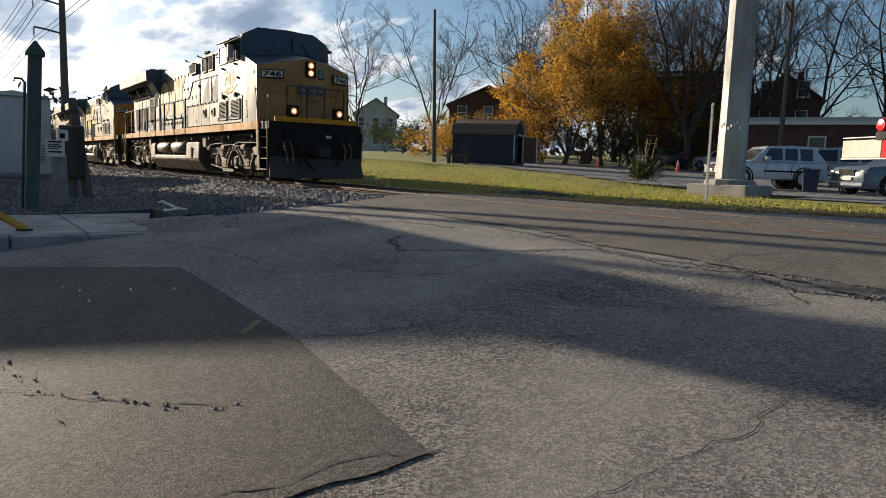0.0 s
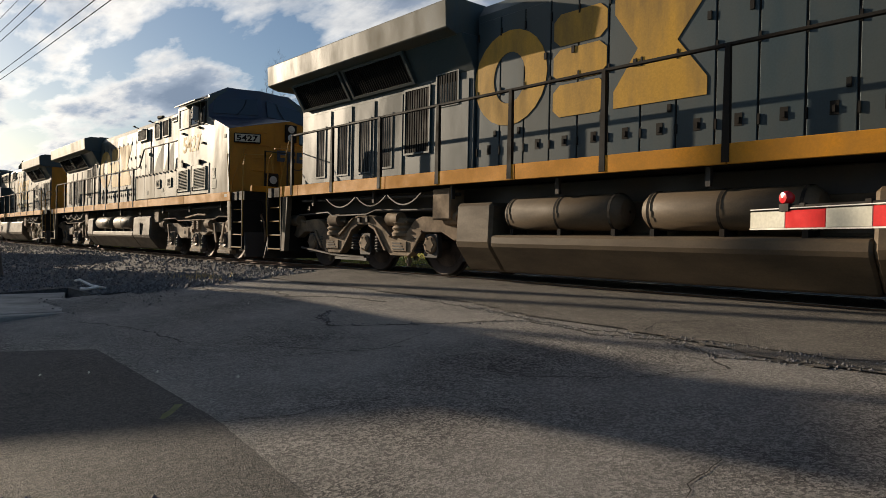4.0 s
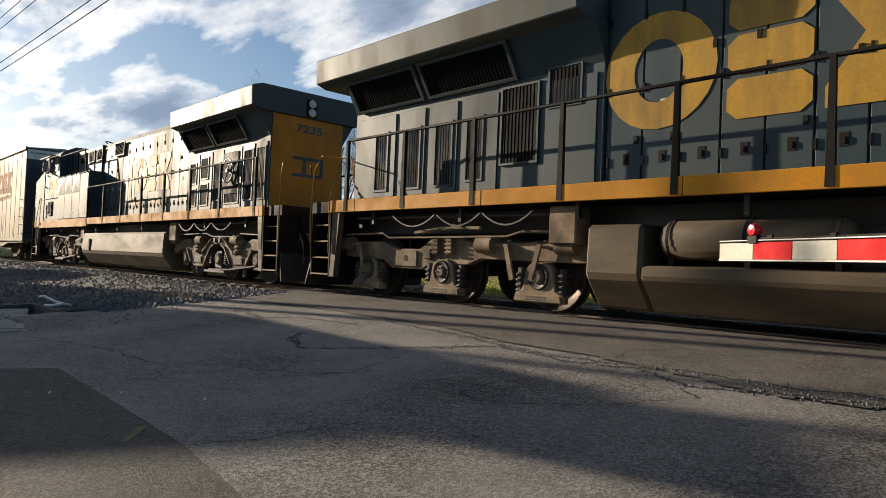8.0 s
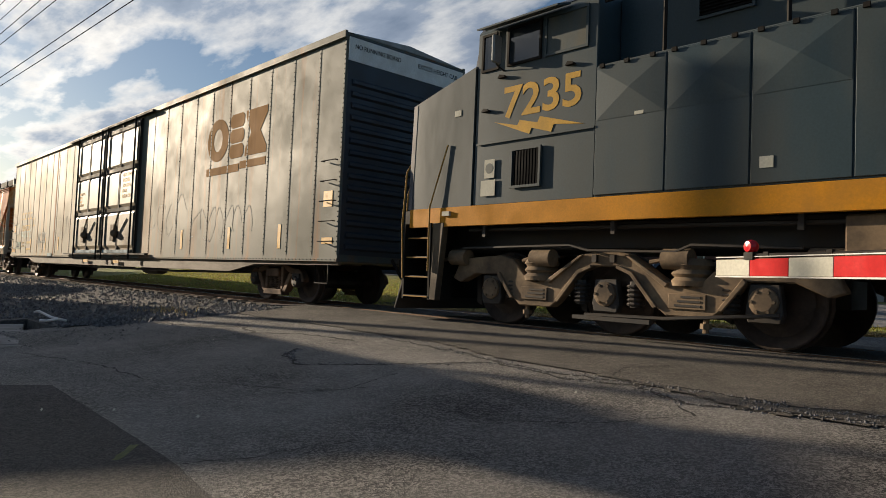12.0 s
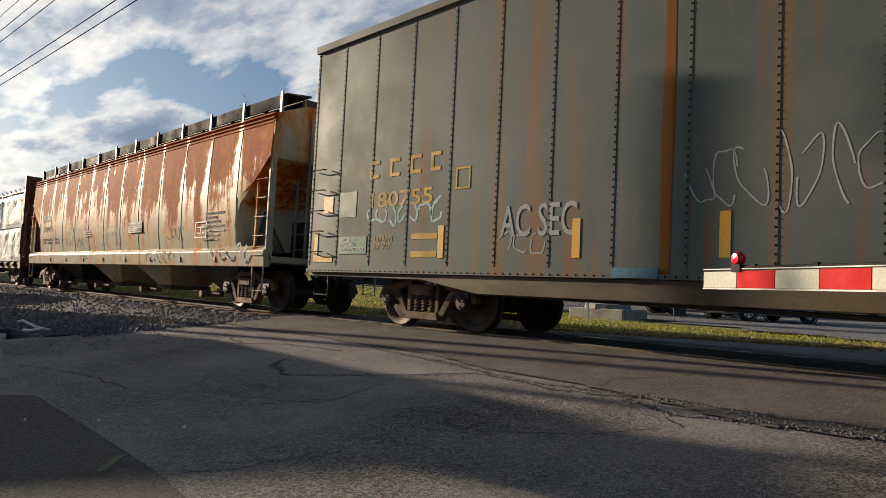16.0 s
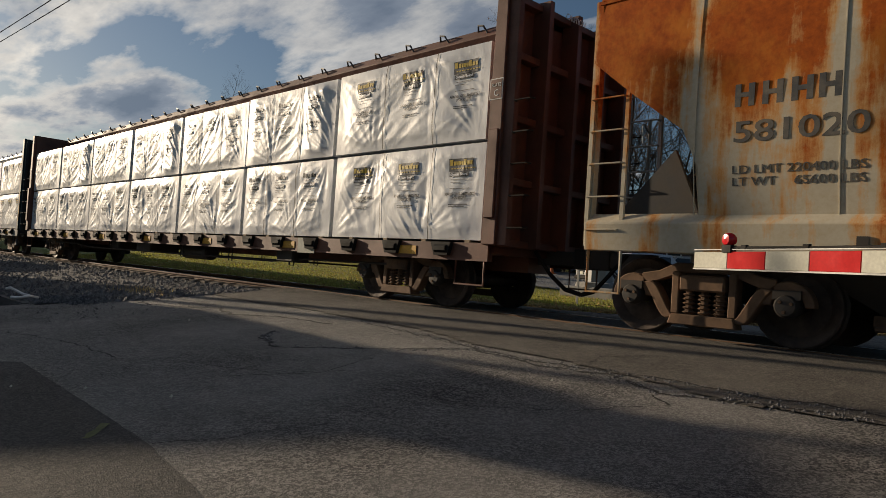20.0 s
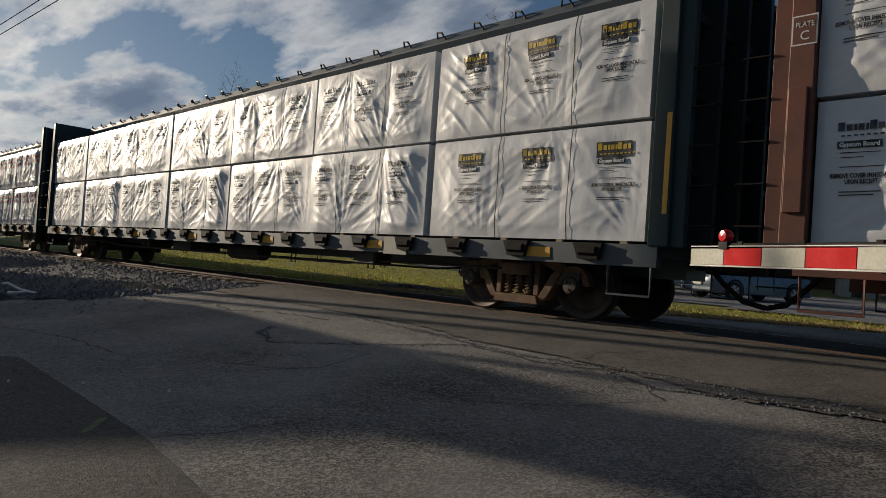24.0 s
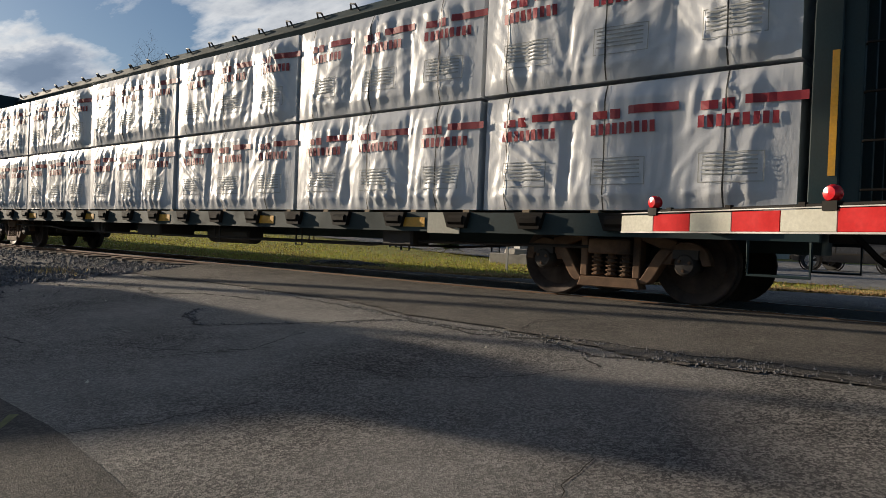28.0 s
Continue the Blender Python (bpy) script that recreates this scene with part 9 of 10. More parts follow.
def vehicle(label, at, paint, length, width, shape, kind="car"):
    """shape: hood height, beltline, roof, and where hood, windshield, roof end and tail begin along the length (front = 0)."""
    hood, belt, roof, a, b, c, d, clear, wr = shape
    v = thing(kind, label, "car", at, "parked vehicles")
    hw = width / 2

    def sec(x, zl, zt, w):
        return [(x, -w, zl), (x, -w * 1.0, zl + 0.25), (x, -w * 0.98, zt - 0.10), (x, -w * 0.88, zt), (x, w * 0.88, zt), (x, w * 0.98, zt - 0.10), (x, w, zl + 0.25), (x, w, zl)]
    g = Geo()
    L = length
    loft(g, [sec(0.0, clear + 0.08, hood - 0.22, hw * 0.80), sec(-0.18, clear, hood - 0.08, hw * 0.94), sec(-a, clear, hood, hw), sec(-b * 0.98, clear, belt, hw), sec(-c, clear, belt + 0.02, hw), sec(-d, clear, belt, hw), sec(-L + 0.12, clear + 0.04, belt - 0.06, hw * 0.95), sec(-L, clear + 0.10, belt - 0.22, hw * 0.86)])
    body = part("body", g, paint, v, bevel=0.02, smooth=True)
    g = Geo()

    def top(x, z, w):
        return [(x, -w, belt - 0.04), (x, -w * 0.80, z), (x, w * 0.80, z), (x, w, belt - 0.04)]
    loft(g, [[(-a, -hw * 0.93, belt - 0.05), (-a, -hw * 0.90, belt - 0.04), (-a, hw * 0.90, belt - 0.04), (-a, hw * 0.93, belt - 0.05)], top(-b, roof - 0.04, hw * 0.96), top(-(b + c) / 2, roof, hw * 0.96), top(-c, roof - 0.03, hw * 0.96), [(-d, -hw * 0.93, belt - 0.05), (-d, -hw * 0.88, belt - 0.03), (-d, hw * 0.88, belt - 0.03), (-d, hw * 0.93, belt - 0.05)]])
    part("cabin", g, paint, v, smooth=True)
    # glass, set just proud of the cabin
    for s in (-1, 1):
        n = 3 if (c - b) > 1.6 else 2
        for k in range(n):
            x0, x1 = -b - (c - b) * k / n - 0.05, -b - (c - b) * (k + 1) / n + 0.05
            f0 = 0.30 if k == 0 else 0.0
            z0, z1 = belt + 0.03, roof - 0.12
            yy = lambda z: s * (hw * 0.96 - hw * 0.192 * (z - belt + 0.04) / (roof - belt) + 0.015)
            part("side_window", Geo().add([(x0 + f0, yy(z0), z0), (x1, yy(z0), z0), (x1, yy(z1), z1), (x0, yy(z1), z1), (x0 + f0, yy(z0) - s * 0.02, z0), (x1, yy(z0) - s * 0.02, z0), (x1, yy(z1) - s * 0.02, z1), (x0, yy(z1) - s * 0.02, z1)], [(0, 1, 2, 3), (0, 4, 5, 1), (1, 5, 6, 2), (2, 6, 7, 3), (3, 7, 4, 0)]), GLASS, v)
        part("mirror", Geo().box(-b + 0.02, s * hw * 0.97, belt + 0.02, -b + 0.2, s * (hw + 0.16), belt + 0.16), paint, v, bevel=0.02)
        for xs in (-(b + c) / 2 - 0.01, -b + 0.1):
            part("door_seam", Geo().box(xs, s * (hw - 0.004), clear + 0.15, xs + 0.02, s * (hw + 0.004), belt - 0.1), BLACK, v)
        part("rub_strip", Geo().box(-c - 0.2, s * (hw - 0.01), clear + 0.28, -b + 0.2, s * (hw + 0.012), clear + 0.34), BLACK, v)
    for x0, x1, n in ((-a - 0.06, -b + 0.02, "windshield"), (-d + 0.06, -c - 0.02, "rear_window")):
        z0, z1 = belt + 0.02, roof - 0.08
        o = 0.02 if n == "windshield" else -0.02
        part(n, Geo().add([(x0 + o, -hw * 0.82, z0), (x0 + o, hw * 0.82, z0), (x1 + o, hw * 0.70, z1), (x1 + o, -hw * 0.70, z1), (x0, -hw * 0.82, z0 - 0.02), (x0, hw * 0.82, z0 - 0.02), (x1, hw * 0.70, z1 - 0.02), (x1, -hw * 0.70, z1 - 0.02)], [(0, 1, 2, 3), (0, 4, 5, 1), (1, 5, 6, 2), (2, 6, 7, 3), (3, 7, 4, 0)]), GLASS, v)
    for s in (-1, 1):
        part("headlight", Geo().box(-0.12, s * hw * 0.60, hood - 0.30, 0.02, s * hw * 0.82, hood - 0.18), LENS, v, bevel=0.03)
        part("tail_light", Geo().box(-L - 0.01, s * hw * 0.60, belt - 0.32, -L + 0.1, s * hw * 0.90, belt - 0.12), TAIL, v, bevel=0.02)
        for x in (-0.85, -L + 0.95):
            w = part("wheel", Geo().lathe([(wr * 0.62, 0.02), (wr * 0.66, 0.10), (wr * 0.95, 0.11), (wr, 0.07), (wr, -0.07), (wr * 0.95, -0.11), (wr * 0.5, -0.11)][::s] if s > 0 else [(wr * 0.5, 0.11), (wr * 0.95, 0.11), (wr, 0.07), (wr, -0.07), (wr * 0.95, -0.11), (wr * 0.66, -0.10), (wr * 0.62, -0.02)], (x, s * (hw - 0.10), wr), "y", 18), TYRE, v, smooth=True)
            r = Geo().lathe([(0.001, 0.0), (wr * 0.63, 0.0)], (x, s * (hw - 0.02), wr), "y", 14)
            for k in range(5):
                q = k * 1.257
                r.tube([(x, s * (hw + 0.0), wr), (x + wr * 0.6 * math.cos(q), s * (hw - 0.01), wr + wr * 0.6 * math.sin(q))], 0.04, 4)
            part("rim", r, RIM, w)
            part("wheel_arch", Geo().lathe([(wr + 0.07, 0.0), (wr + 0.07, s * 0.012), (wr + 0.015, s * 0.012)], (x, s * (hw - 0.001), wr + 0.01), "y", 20), BLACK, v)
    part("grille", Geo().box(-0.05, -hw * 0.4, hood - 0.36, 0.025, hw * 0.4, hood - 0.16), BLACK, v, bevel=0.02)
    part("bumper", Geo().box(-0.08, -hw * 0.84, clear + 0.05, 0.05, hw * 0.84, clear + 0.22), paint if kind == "car" else BLACK, v, bevel=0.04)
    part("plate", Geo().box(0.03, -0.25, clear + 0.26, 0.045, 0.25, clear + 0.36), CREAM, v, "blank number plate")
    return v


SEDAN = (0.98, 0.95, 1.42, 1.15, 1.95, 3.2, 4.15, 0.22, 0.32)
SUV = (1.02, 1.03, 1.62, 1.20, 1.85, 3.55, 4.05, 0.33, 0.37)
PICK = (1.15, 1.18, 1.85, 1.3, 1.95, 3.0, 3.3, 0.38, 0.40)
vehicle("silver-white sport utility vehicle parked in the lot", stand(-16.2, 15.4, -126), carpaint("silver_white_paint", (0.46, 0.47, 0.48)), 4.15, 1.78, SUV, "suv")
vehicle("grey-blue sedan parked facing the street", stand(-10.9, 14.9, -115), carpaint("grey_blue_paint", (0.13, 0.16, 0.195)), 4.5, 1.80, SEDAN, "car")
vehicle("pale gold minivan parked behind the white one", stand(-16.2, 19.4, -150), carpaint("pale_gold_paint", (0.40, 0.38, 0.34)), 4.7, 1.85, (1.05, 1.08, 1.68, 1.1, 1.8, 4.0, 4.5, 0.25, 0.34), "minivan")
vehicle("dark sedan parked further back in the lot", stand(-18.2, 24.8, -150), carpaint("dark_blue_car_paint", (0.04, 0.05, 0.065)), 4.6, 1.80, SEDAN, "car")
vehicle("white pickup truck parked by the garages", stand(-21.2, 34.4, -150), carpaint("white_car_paint", (0.62, 0.63, 0.63)), 5.2, 1.9, PICK, "pickup_truck")
vehicle("silver sedan parked under the trees", stand(-31.0, 36.0, 170), carpaint("silver_paint", (0.45, 0.46, 0.47)), 4.5, 1.78, SEDAN, "car")
vehicle("dark green sedan parked under the trees", stand(-35.5, 34.5, 168), carpaint("dark_green_paint", (0.03, 0.045, 0.04)), 4.5, 1.78, SEDAN, "car")
vehicle("black sport utility vehicle parked beside the lot", stand(-6.5, 21.5, 165), carpaint("black_car_paint", (0.02, 0.02, 0.022)), 4.5, 1.82, SUV, "suv")


def bin_at(x, y, colour, label, w=0.55, h=1.05):
    c = thing("wheeled_bin", label, "bin", stand(x, y, 25))
    g = Geo()
    loft(g, [[(-w * 0.42, -w * 0.42, 0.05), (w * 0.42, -w * 0.42, 0.05), (w * 0.42, w * 0.42, 0.05), (-w * 0.42, w * 0.42, 0.05)], [(-w / 2, -w / 2, h), (w / 2, -w / 2, h), (w / 2, w / 2, h), (-w / 2, w / 2, h)]])
    part("tub", g, colour, c, bevel=0.02)
    part("lid", Geo().prism([(-w * 0.56, h), (-w * 0.5, h + 0.08), (w * 0.5, h + 0.1), (w * 0.56, h)], "x", -w * 0.55, w * 0.55), colour, c, bevel=0.01)


bin_at(-12.1, 15.0, surface("dark_blue_plastic", (0.02, 0.03, 0.075), 0.5), "dark blue plastic bin beside the parked cars", 0.5, 0.72)
bin_at(-38.5, 32.0, surface("brown_plastic", (0.11, 0.06, 0.035), 0.7), "small brown bin at the edge of the trees", 0.8, 0.9)
sg = thing("yard_sign", "small white sign leaning by a parked car", "sign", stand(-32.6, 31.4, 20))
part("board", Geo().box(-0.4, -0.02, 0.35, 0.4, 0.02, 0.95), WHITE, sg)
part("stake", Geo().box(-0.3, -0.015, 0, -0.26, 0.015, 0.4).box(0.26, -0.015, 0, 0.3, 0.015, 0.4), GALV, sg)
bars_text(sg, -0.024, [(-0.3, 0.3, 0.78, 0.08), (-0.25, 0.25, 0.6, 0.06), (-0.3, 0.2, 0.45, 0.06)], BLACK)
for x, y in ((-28.9, 30.6), (-34.5, 29.0)):
    c = thing("traffic_cone", "orange traffic cone standing on the asphalt", "traffic cone", stand(x, y), "traffic cones")
    part("base", Geo().box(-0.2, -0.2, 0, 0.2, 0.2, 0.04), ORANGE, c)
    part("cone", Geo().lathe([(0.15, 0.04), (0.035, 0.74), (0.001, 0.75)], (0, 0, 0), "z", 14), ORANGE, c, smooth=True)
    part("collar", Geo().lathe([(0.098, 0.42), (0.072, 0.58)], (0, 0, 0), "z", 14), WHITE, c, "white reflective collar")


def yucca(x, y):
    c = thing("yucca_plant", "spiky green yucca with dry seed stalks on the verge", "plant", stand(x, y))
    g, d = Geo(), Geo()
    rnd = random.Random(8)
    for k in range(260):
        a, e = rnd.uniform(0, 6.3), rnd.uniform(-0.15, 1.35)
        l = rnd.uniform(0.65, 1.0)
        bx, by, bz = rnd.gauss(0, 0.20), rnd.gauss(0, 0.20), rnd.uniform(0.15, 0.6)
        dx, dy, dz = math.cos(a) * math.cos(e), math.sin(a) * math.cos(e), math.sin(e)
        p = Vector((bx, by, bz))
        w = Vector((-math.sin(a), math.cos(a), 0)) * 0.028
        m, t = p + Vector((dx, dy, dz)) * l * 0.55, p + Vector((dx, dy, dz - 0.18)) * l
        (g if k % 7 else d).add([p - w, p + w, m + w, m - w, t, m + Vector((0, 0, -0.012))], [(0, 1, 5), (1, 2, 5), (0, 5, 3), (3, 2, 4), (2, 5, 4), (5, 3, 4)])
    part("leaves", g, surface("yucca_green", (0.045, 0.075, 0.030), 0.55, island=0.4, bump=0), c)
    part("dead_leaves", d, STRAW, c)
    s = Geo()
    for k in range(5):
        q = rnd.gauss(0, 0.25)
        s.tube([(q * 0.5, 0, 0.4), (q, rnd.gauss(0, 0.2), rnd.uniform(1.5, 2.0))], 0.014, 4, 0.006)
    part("stalks", s, STRAW, c)


yucca(-17.3, 12.7)


# ---- trees ----
BARK = surface("grey_brown_bark", (0.068, 0.054, 0.043), 0.92, grain=20, grain_amount=0.35, bump=0.5, bump_size=0.02)


def leaf_mat(name, c, island=0.55):
    m = surface(name, c, 0.7, island=island, bump=0, thin=0.45)
    return m


LEAF_GOLD = leaf_mat("gold_leaves", (0.43, 0.245, 0.032))
LEAF_RUST = leaf_mat("rust_leaves", (0.20, 0.098, 0.030))
LEAF_GREEN = leaf_mat("green_leaves", (0.050, 0.070, 0.022))


def tree_master(label, height, seed, leaves, leaf_paint, leaders=3, width=0.42, trunk=0.28, leaf_size=0.12, start=0.22, fine=1.0):
    """Trunk that forks into leaders; limbs, branches and twigs spring along each, curving up."""
    rnd = random.Random(seed)
    t = thing("tree", label, "tree", pose(0, 0, -50))
    wood, twig, leaf = Geo(), Geo(), Geo()
    tips = []

    def limb(p, d, length, r, k, segs):
        pts, q, dd = [p.copy()], p.copy(), d.copy()
        for i in range(segs):
            up = 0.10 if k else 0.02
            dd = (dd + Vector((rnd.gauss(0, 0.14), rnd.gauss(0, 0.14), up + rnd.gauss(0, 0.08)))).normalized()
            q = q + dd * length / segs
            pts.append(q.copy())
        (wood if k < 2 else twig).tube(pts, r, (8, 6, 4, 3, 3)[k], r * (0.30 if k else 0.14), False)
        if k >= 2:
            tips.extend(pts[1:])
        if k == 4:
            return
        n = int(((9, 8, 6, 3)[k] + rnd.random()) * (fine if k > 1 else 1))
        for i in range(n):
            f = (0.25 if k else 0.12) + (1.0 - (0.25 if k else 0.12)) * (i + rnd.random()) / n
            j = min(int(f * segs), segs - 1)
            base = pts[j].lerp(pts[j + 1], f * segs - j)
            along = (pts[j + 1] - pts[j]).normalized()
            a = rnd.uniform(0, 6.283)
            out = along.orthogonal().normalized()
            out = (Matrix.Rotation(a, 3, along) @ out)
            nd = (along * rnd.uniform(0.35, 0.8) + out * rnd.uniform(0.6, 1.0)).normalized()
            ln = length * (0.62, 0.52, 0.48, 0.5)[k] * rnd.uniform(0.6, 1.15) * (1.12 - 0.55 * f)
            limb(base, nd, ln, r * (0.45, 0.46, 0.54, 0.62)[k] * (1.1 - 0.5 * f), k + 1, (6, 5, 3, 2)[k])
    foot = Vector((0, 0, -0.3))
    fork = Vector((rnd.gauss(0, 0.2), rnd.gauss(0, 0.2), height * start))
    wood.tube([foot, foot.lerp(fork, 0.12), foot.lerp(fork, 0.6), fork], trunk * 1.35, 10, trunk, False)
    for i in range(leaders):
        a = 6.283 * i / leaders + rnd.uniform(-0.5, 0.5)
        d = Vector((math.cos(a) * width * rnd.uniform(0.5, 1.2), math.sin(a) * width * rnd.uniform(0.5, 1.2), 1)).normalized()
        limb(fork - Vector((0, 0, 0.2)), d, height * (1 - start) * rnd.uniform(0.8, 1.05), trunk * rnd.uniform(0.55, 0.75), 0, 7)
    part("trunk", wood, BARK, t, smooth=True)
    tagged(part("branchwork", twig, BARK, t), kind="stuff")
    if leaves:
        for _ in range(leaves):
            c = min(rnd.choice(tips), rnd.choice(tips), key=lambda q: q.z) if rnd.random() < 0.5 else rnd.choice(tips)   # the lower crown keeps its leaves longest
            p = c + Vector((rnd.gauss(0, 0.16), rnd.gauss(0, 0.16), rnd.gauss(-0.06, 0.16)))
            u = Vector((rnd.gauss(0, 1), rnd.gauss(0, 1), rnd.gauss(0, 1))).normalized() * leaf_size * rnd.uniform(0.5, 1.2)
            w = u.orthogonal().normalized() * leaf_size * 0.6
            leaf.add([p - u, p + w, p + u, p - w], [(0, 1, 2, 3)])
        tagged(part("crown", leaf, leaf_paint, t), kind="stuff")
    return t


bare_a = tree_master("tall bare grey tree with spreading branches", 15, 3, 0, None, 3, 0.42, 0.22, 0.12, 0.16, 1.7)
bare_b = tree_master("tall bare tree with a few clinging leaves", 16, 9, 1500, LEAF_RUST, 4, 0.38, 0.24, 0.08, 0.14, 1.7)
gold_a = tree_master("golden autumn tree with thinning leaves", 11.5, 14, 15000, LEAF_GOLD, 4, 0.45, 0.17, 0.105, 0.06, 1.1)
rust_a = tree_master("brown autumn tree with thinning leaves", 11.5, 21, 11000, LEAF_RUST, 4, 0.45, 0.17, 0.105, 0.06, 1.1)
bush_a = tree_master("low scrubby bush with yellowing leaves", 3.6, 27, 3000, LEAF_GOLD, 5, 0.9, 0.06, 0.075, 0.03, 0.6)
bush_b = tree_master("low scrubby bush with dull green leaves", 3.8, 28, 3000, LEAF_GREEN, 5, 0.9, 0.06, 0.075, 0.03, 0.6)
TREES = [
    (gold_a, ((-38.5, 29.5, 20), (-36.8, 32.0, 140), (-38.0, 36.5, 250))),
    (rust_a, ((-46.5, 33.5, 60, 0.62), (-50.5, 34.5, 160, 0.5), (-41.0, 41.0, 300), (-34.5, 43.0, 90), (-43.5, 31.0, 200, 0.55))),
    (bare_a, ((-50.0, 37.0, 40), (-66.0, 36.0, 0), (-58.0, 42.0, 120), (-34.0, 38.5, 200), (-26.5, 42.0, 80), (-17.5, 43.0, 310), (-23.5, 47.0, 30), (-75.0, 31.0, 240), (-10.0, 40.0, 150))),
    (bare_b, ((-37.5, 47.0, 10), (-44.0, 39.5, 150), (-32.0, 35.5, 260), (-15.0, 46.0, 330), (-30.0, 41.5, 110), (-12.5, 41.0, 200), (-62.0, 47.0, 290), (-47.0, 45.0, 70), (-6.5, 42.0, 20), (-1.0, 43.0, 100))),
    (bush_a, ((-50.5, 27.5, 0), (-46.0, 27.0, 90), (-43.5, 28.0, 200), (-57.0, 29.5, 300), (-40.5, 29.5, 40))),
    (bush_b, ((-36.5, 33.5, 0), (-39.0, 32.0, 100), (-33.0, 38.0, 210), (-29.0, 40.0, 30), (-68.0, 31.0, 150), (-63.0, 30.0, 20))),
]
for master, spots in TREES:
    for i, (x, y, rz, *size) in enumerate(spots):
        m = pose(x, y, ground_z(x, y), 0, 0, rz) @ Matrix.Scale(size[0] if size else 1.0, 4)
        if i == 0:
            master.matrix_basis = m
        else:
            copy_thing(master, m)

# distant woods behind everything
wd = Geo()
rnd = random.Random(77)
for k in range(5200):
    a = rnd.uniform(-0.25, 1.75)
    R = rnd.uniform(120, 190)
    x, y = -R * math.cos(a), -8 + R * math.sin(a)
    z = ground_z(x, y) + rnd.random() ** 1.6 * (7.5 + 3 * math.sin(a * 9) + 2 * math.sin(a * 23))
    u = Vector((rnd.gauss(0, 1), rnd.gauss(0, 1), rnd.gauss(0, 1.4))).normalized() * rnd.uniform(0.4, 1.3)
    w = u.orthogonal().normalized() * rnd.uniform(0.2, 0.6)
    p = Vector((x, y, z))
    wd.add([p - u, p + w, p + u, p - w], [(0, 1, 2, 3)])
tagged(part("far_woods", wd, surface("far_woods_brown", (0.075, 0.058, 0.042), 0.95, island=0.5, bump=0)), "distant brown leafless woods", "woods", kind="stuff")


# ---- houses ----
BRICK = surface("dark_red_brick", (0.125, 0.058, 0.042), 0.9, dirt=(0.06, 0.035, 0.03), dirt_scale=1.2, grain=12, grain_amount=0.3, bump=0.4)
BRICK_B = surface("orange_brick", (0.24, 0.11, 0.065), 0.9, dirt=(0.12, 0.06, 0.04), dirt_scale=1.2, grain=12, grain_amount=0.3, bump=0.4)
SLATE_ROOF = surface("grey_shingle_roof", (0.085, 0.085, 0.09), 0.9, grain=15, grain_amount=0.3, bump=0.4)
CREAM_SIDING = surface("cream_siding", (0.48, 0.47, 0.43), 0.7, dirt=(0.33, 0.32, 0.29), dirt_scale=1.0)


def house(label, at, w, dp, eave, ridge, wall, roof, cols, rows, name="house"):
    """Front faces local -y. ridge 0 gives a flat roof with a parapet."""
    h = thing(name, label, "house", at)
    if ridge:
        body = [(-w / 2, -0.5), (-w / 2, eave), (0, ridge), (w / 2, eave), (w / 2, -0.5)]
        part("wall", Geo().prism(body, "y", -dp / 2, dp / 2), wall, h)
        for s in (-1, 1):
            part("roof", Geo().prism([(0, ridge + 0.16), (s * (w / 2 + 0.4), eave - 0.10), (s * (w / 2 + 0.4), eave - 0.26), (0, ridge)], "y", -dp / 2 - 0.35, dp / 2 + 0.35), roof, h)
        part("chimney", Geo().box(w * 0.18, dp * 0.1, eave, w * 0.18 + 0.6, dp * 0.1 + 0.6, ridge + 0.9), wall, h)
    else:
        part("wall", Geo().box(-w / 2, -dp / 2, -0.5, w / 2, dp / 2, eave), wall, h)
        part("roof", Geo().box(-w / 2 - 0.15, -dp / 2 - 0.15, eave, w / 2 + 0.15, dp / 2 + 0.15, eave + 0.25), roof, h)
        part("cornice", Geo().box(-w / 2 - 0.3, -dp / 2 - 0.3, eave - 0.25, w / 2 + 0.3, -dp / 2, eave), WHITE, h)
    for r in range(rows):
        for c in range(cols):
            x = -w / 2 + w * (c + 0.5) / cols
            z = 1.0 + r * 2.8
            f = Geo()
            for x0, x1, z0, z1 in ((x - 0.55, x + 0.55, z, z + 0.1), (x - 0.55, x + 0.55, z + 1.5, z + 1.6), (x - 0.55, x - 0.45, z + 0.1, z + 1.5), (x + 0.45, x + 0.55, z + 0.1, z + 1.5), (x - 0.45, x + 0.45, z + 0.76, z + 0.84)):
                f.box(x0, -dp / 2 - 0.06, z0, x1, -dp / 2 - 0.004, z1)
            q = part("window", f, WHITE, h)
            part("pane", Geo().box(x - 0.45, -dp / 2 - 0.02, z + 0.1, x + 0.45, -dp / 2 - 0.002, z + 1.5), GLASS, q)
            part("sill", Geo().box(x - 0.65, -dp / 2 - 0.12, z - 0.08, x + 0.65, -dp / 2 - 0.004, z), WHITE, q)
    return h


house("dark brick gabled house with a white attic window", stand(-39.1, 61.0, 30), 6.4, 9, 6.4, 8.8, BRICK, SLATE_ROOF, 2, 3)
house("dark brick row house with white windows", stand(-42.5, 50.0, 35), 9, 8, 8.2, 0, BRICK, SLATE_ROOF, 3, 3, "row_house")
house("low flat-roofed brick garage with a snow-pale roof edge", stand(-25.5, 41.5, 28), 11, 6, 3.6, 0, BRICK, CREAM_SIDING, 1, 1, "garage")
house("pale house with an orange brick end wall", stand(-22.0, 58.0, 25), 8, 8, 5.6, 8.0, BRICK_B, SLATE_ROOF, 3, 2)
house("pale grey sided row house", stand(-14.5, 60.0, 25), 10, 8, 6.2, 0, CREAM_SIDING, SLATE_ROOF, 4, 2, "row_house")
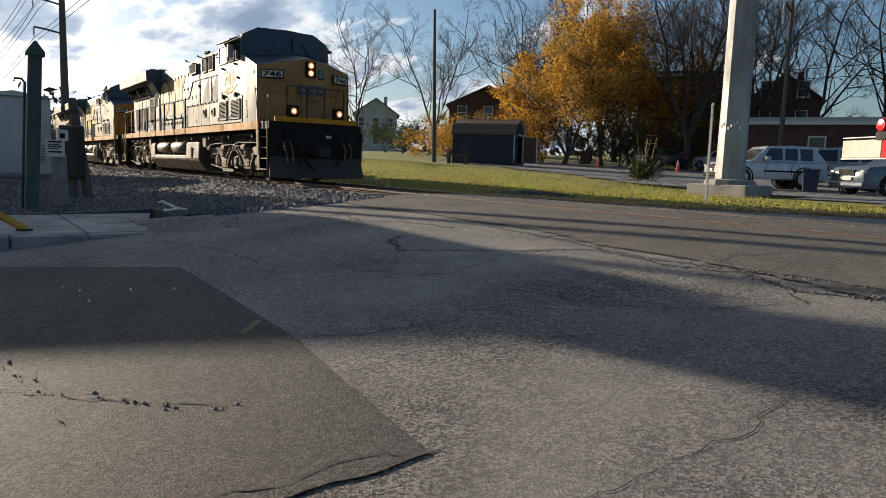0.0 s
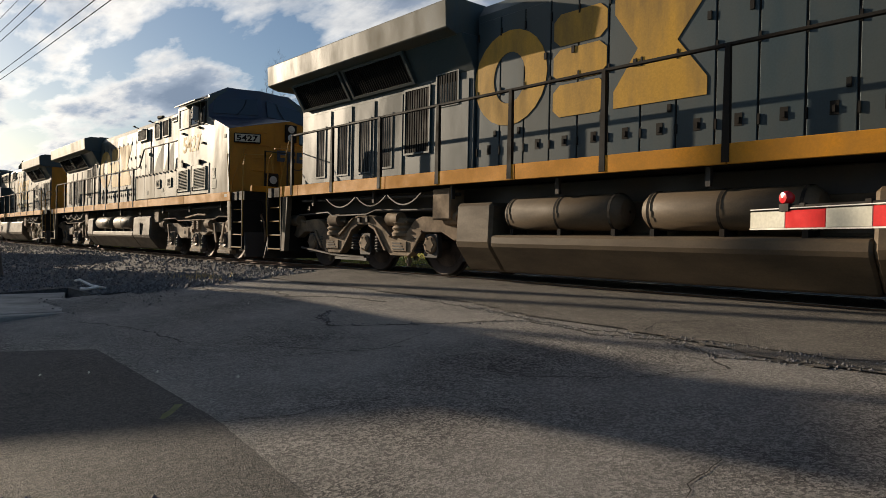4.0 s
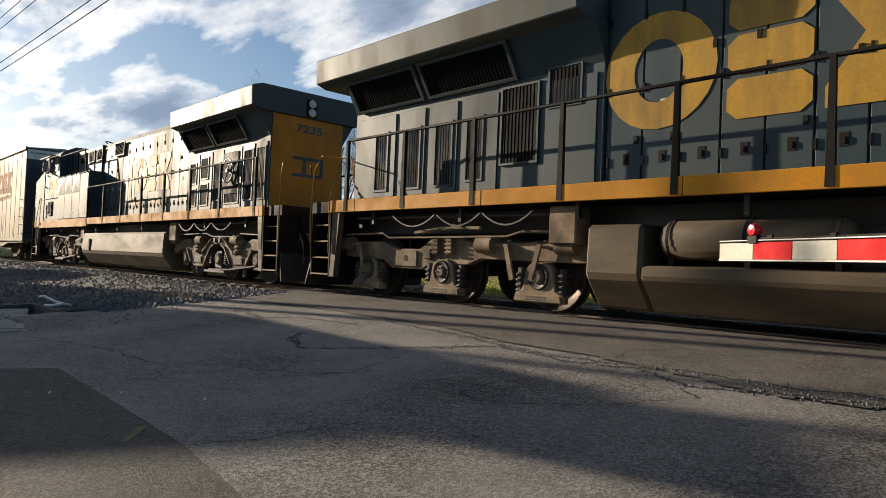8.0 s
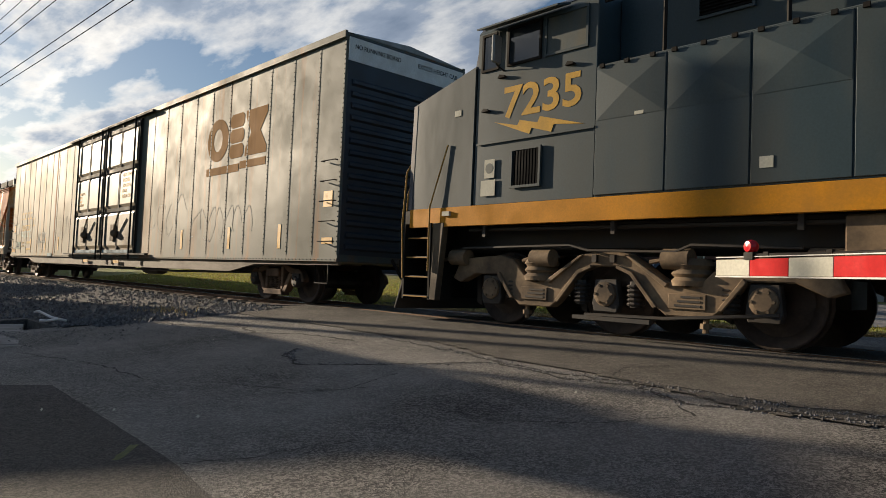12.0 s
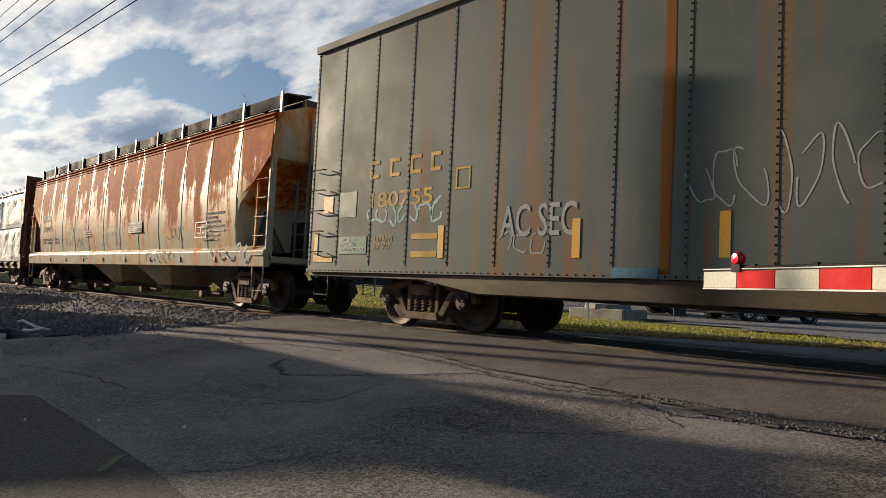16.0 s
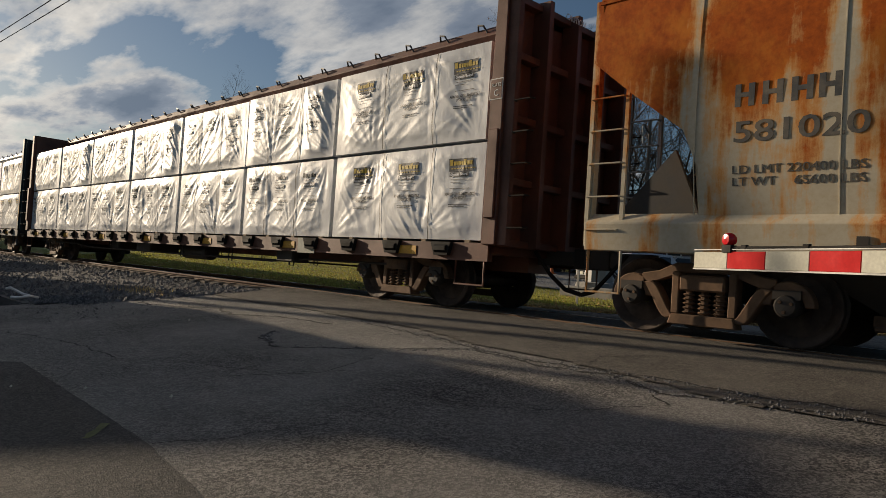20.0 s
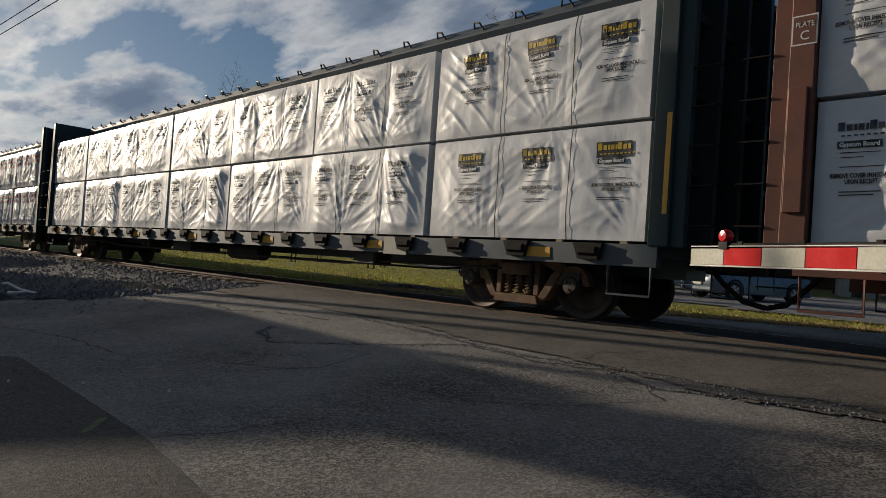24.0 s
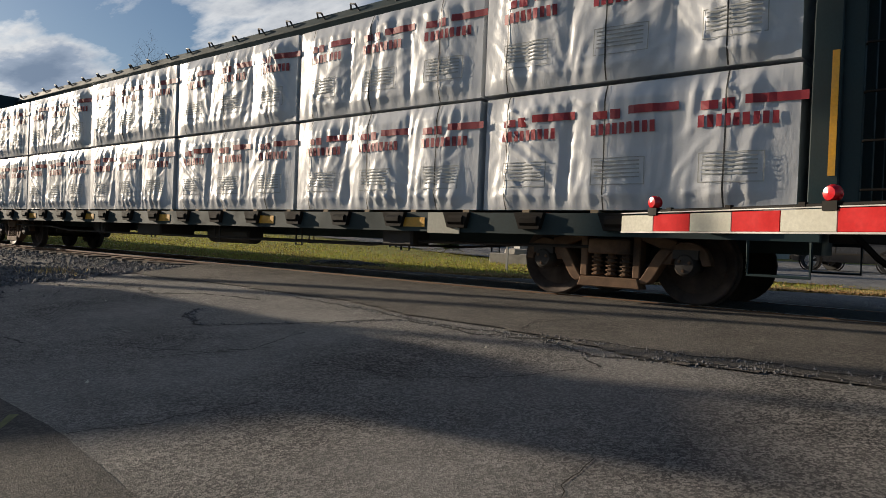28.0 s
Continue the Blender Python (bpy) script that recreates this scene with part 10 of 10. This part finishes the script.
house("grey-roofed garage with pale walls", stand(-10.5, 45.0, 20), 8, 6, 2.8, 4.4, CREAM_SIDING, SLATE_ROOF, 1, 1, "garage")
house("brick row houses beyond the lot", stand(-3.0, 56.0, 15), 14, 8, 6.0, 8.2, BRICK_B, SLATE_ROOF, 5, 2, "row_house")
house("white sided house seen beyond the field", stand(-105.0, 50.5, 60), 7, 9, 6.0, 8.4, CREAM_SIDING, SLATE_ROOF, 3, 2)
house("dark house among the bare trees", stand(-66.0, 44.0, 50), 9, 8, 5.6, 7.6, BRICK, SLATE_ROOF, 3, 2)

# ---- unseen, beside and behind the viewer; the sunward things are added to cast shadows ----
# added out of view; its sloping top shapes the road shadow's near edge
h = thing("house", "unseen narrow brick block with a single-pitch top, added for its shadow", "house", pose(-41.6, -16.08, -0.65, 0, 0, 102.8))
part("wall", Geo().prism([(-1.45, -0.4), (-1.45, 7.20), (1.45, 8.27), (1.45, -0.4)], "y", -4.5, 4.5), BRICK, h)
part("roof", Geo().prism([(-1.55, 7.17), (-1.55, 7.32), (1.5, 8.44), (1.5, 8.29)], "y", -4.5, 4.5), SLATE_ROOF, h)
for z in (1.0, 3.8):
    w = part("window", Geo().box(-0.55, -4.56, z, 0.55, -4.502, z + 0.1).box(-0.55, -4.56, z + 1.5, 0.55, -4.502, z + 1.6).box(-0.55, -4.56, z + 0.1, -0.45, -4.502, z + 1.5).box(0.45, -4.56, z + 0.1, 0.55, -4.502, z + 1.5), WHITE, h)
    part("pane", Geo().box(-0.45, -4.52, z + 0.1, 0.45, -4.503, z + 1.5), GLASS, w)
# unseen stack, sized to throw the long shadow band across the road
st = thing("brick_chimney_stack", "unseen tall square brick stack, added for its band of shadow", "chimney", pose(-41.98, -14.14, -0.65, 0, 0, 102.8))
part("shaft", Geo().box(-0.60, -0.60, -0.3, 0.60, 0.60, 9.6), BRICK, st)
part("cap", Geo().box(-0.66, -0.66, 9.6, 0.66, 0.66, 9.85), CONCRETE, st)
# pole added out of view for the fixed shadow on the train's side
line_pole("utility_pole", -36.88, -9.06, 11.68, "unseen stout wooden pole, added to shade the train's flank", (), 0.19)
# unseen block; its profile follows the far edge of the road shadow
h = thing("house", "unseen brick block with a steep sloping top, shaped for its shadow", "house", pose(-41.63, -12.23, -0.65, 0, 0, 102.8))
part("wall", Geo().prism([(-1.38, -0.4), (-1.38, 9.25), (-0.85, 8.95), (0.87, 7.50), (0.87, -0.4)], "y", -2.2, 2.3), BRICK, h)
part("roof", Geo().prism([(-0.9, 8.99), (0.95, 7.43), (0.95, 7.53), (-0.9, 9.09)], "y", -2.2, 2.3), SLATE_ROOF, h)
# added out of view, tall enough to shade kerb and gravel
house("unseen flat-roofed brick house, added to shade the kerb side", pose(-53.0, -15.1, -0.65, 0, 0, 102.8), 5.6, 9, 8.8, 0, BRICK, SLATE_ROOF, 2, 3)
# two poles out of view that draw thin shadow lines on the road
for u, far, tall in ((-1.6, 46.0, 14.6), (-3.2, 52.0, 13.0)):
    line_pole("utility_pole", -0.216 * u - 0.976 * far, 0.976 * u - 0.216 * far, tall, "unseen wooden pole, added for its line of shadow", ((tall - 0.6, 0.9),), 0.17)
# can added near a pole top for a broader patch of shadow
tr = thing("pole_transformer", "unseen grey can on a pole, added to widen its shadow", "transformer", pose(-0.216 * -1.6 - 0.976 * 46.0 + 0.45, 0.976 * -1.6 - 0.216 * 46.0, 12.0))
part("can", Geo().lathe([(0.001, 0), (0.34, 0.02), (0.36, 1.1), (0.001, 1.2)], (0, 0, 0), "z", 14), GALV, tr)
part("bracket", Geo().box(-0.45, -0.05, 0.3, -0.3, 0.05, 0.8), DARK_STEEL, tr)
house("brick building behind the viewer", stand(4.0, -36.0, 175), 16, 9, 6.5, 0, BRICK_B, SLATE_ROOF, 5, 2, "row_house")

motions()
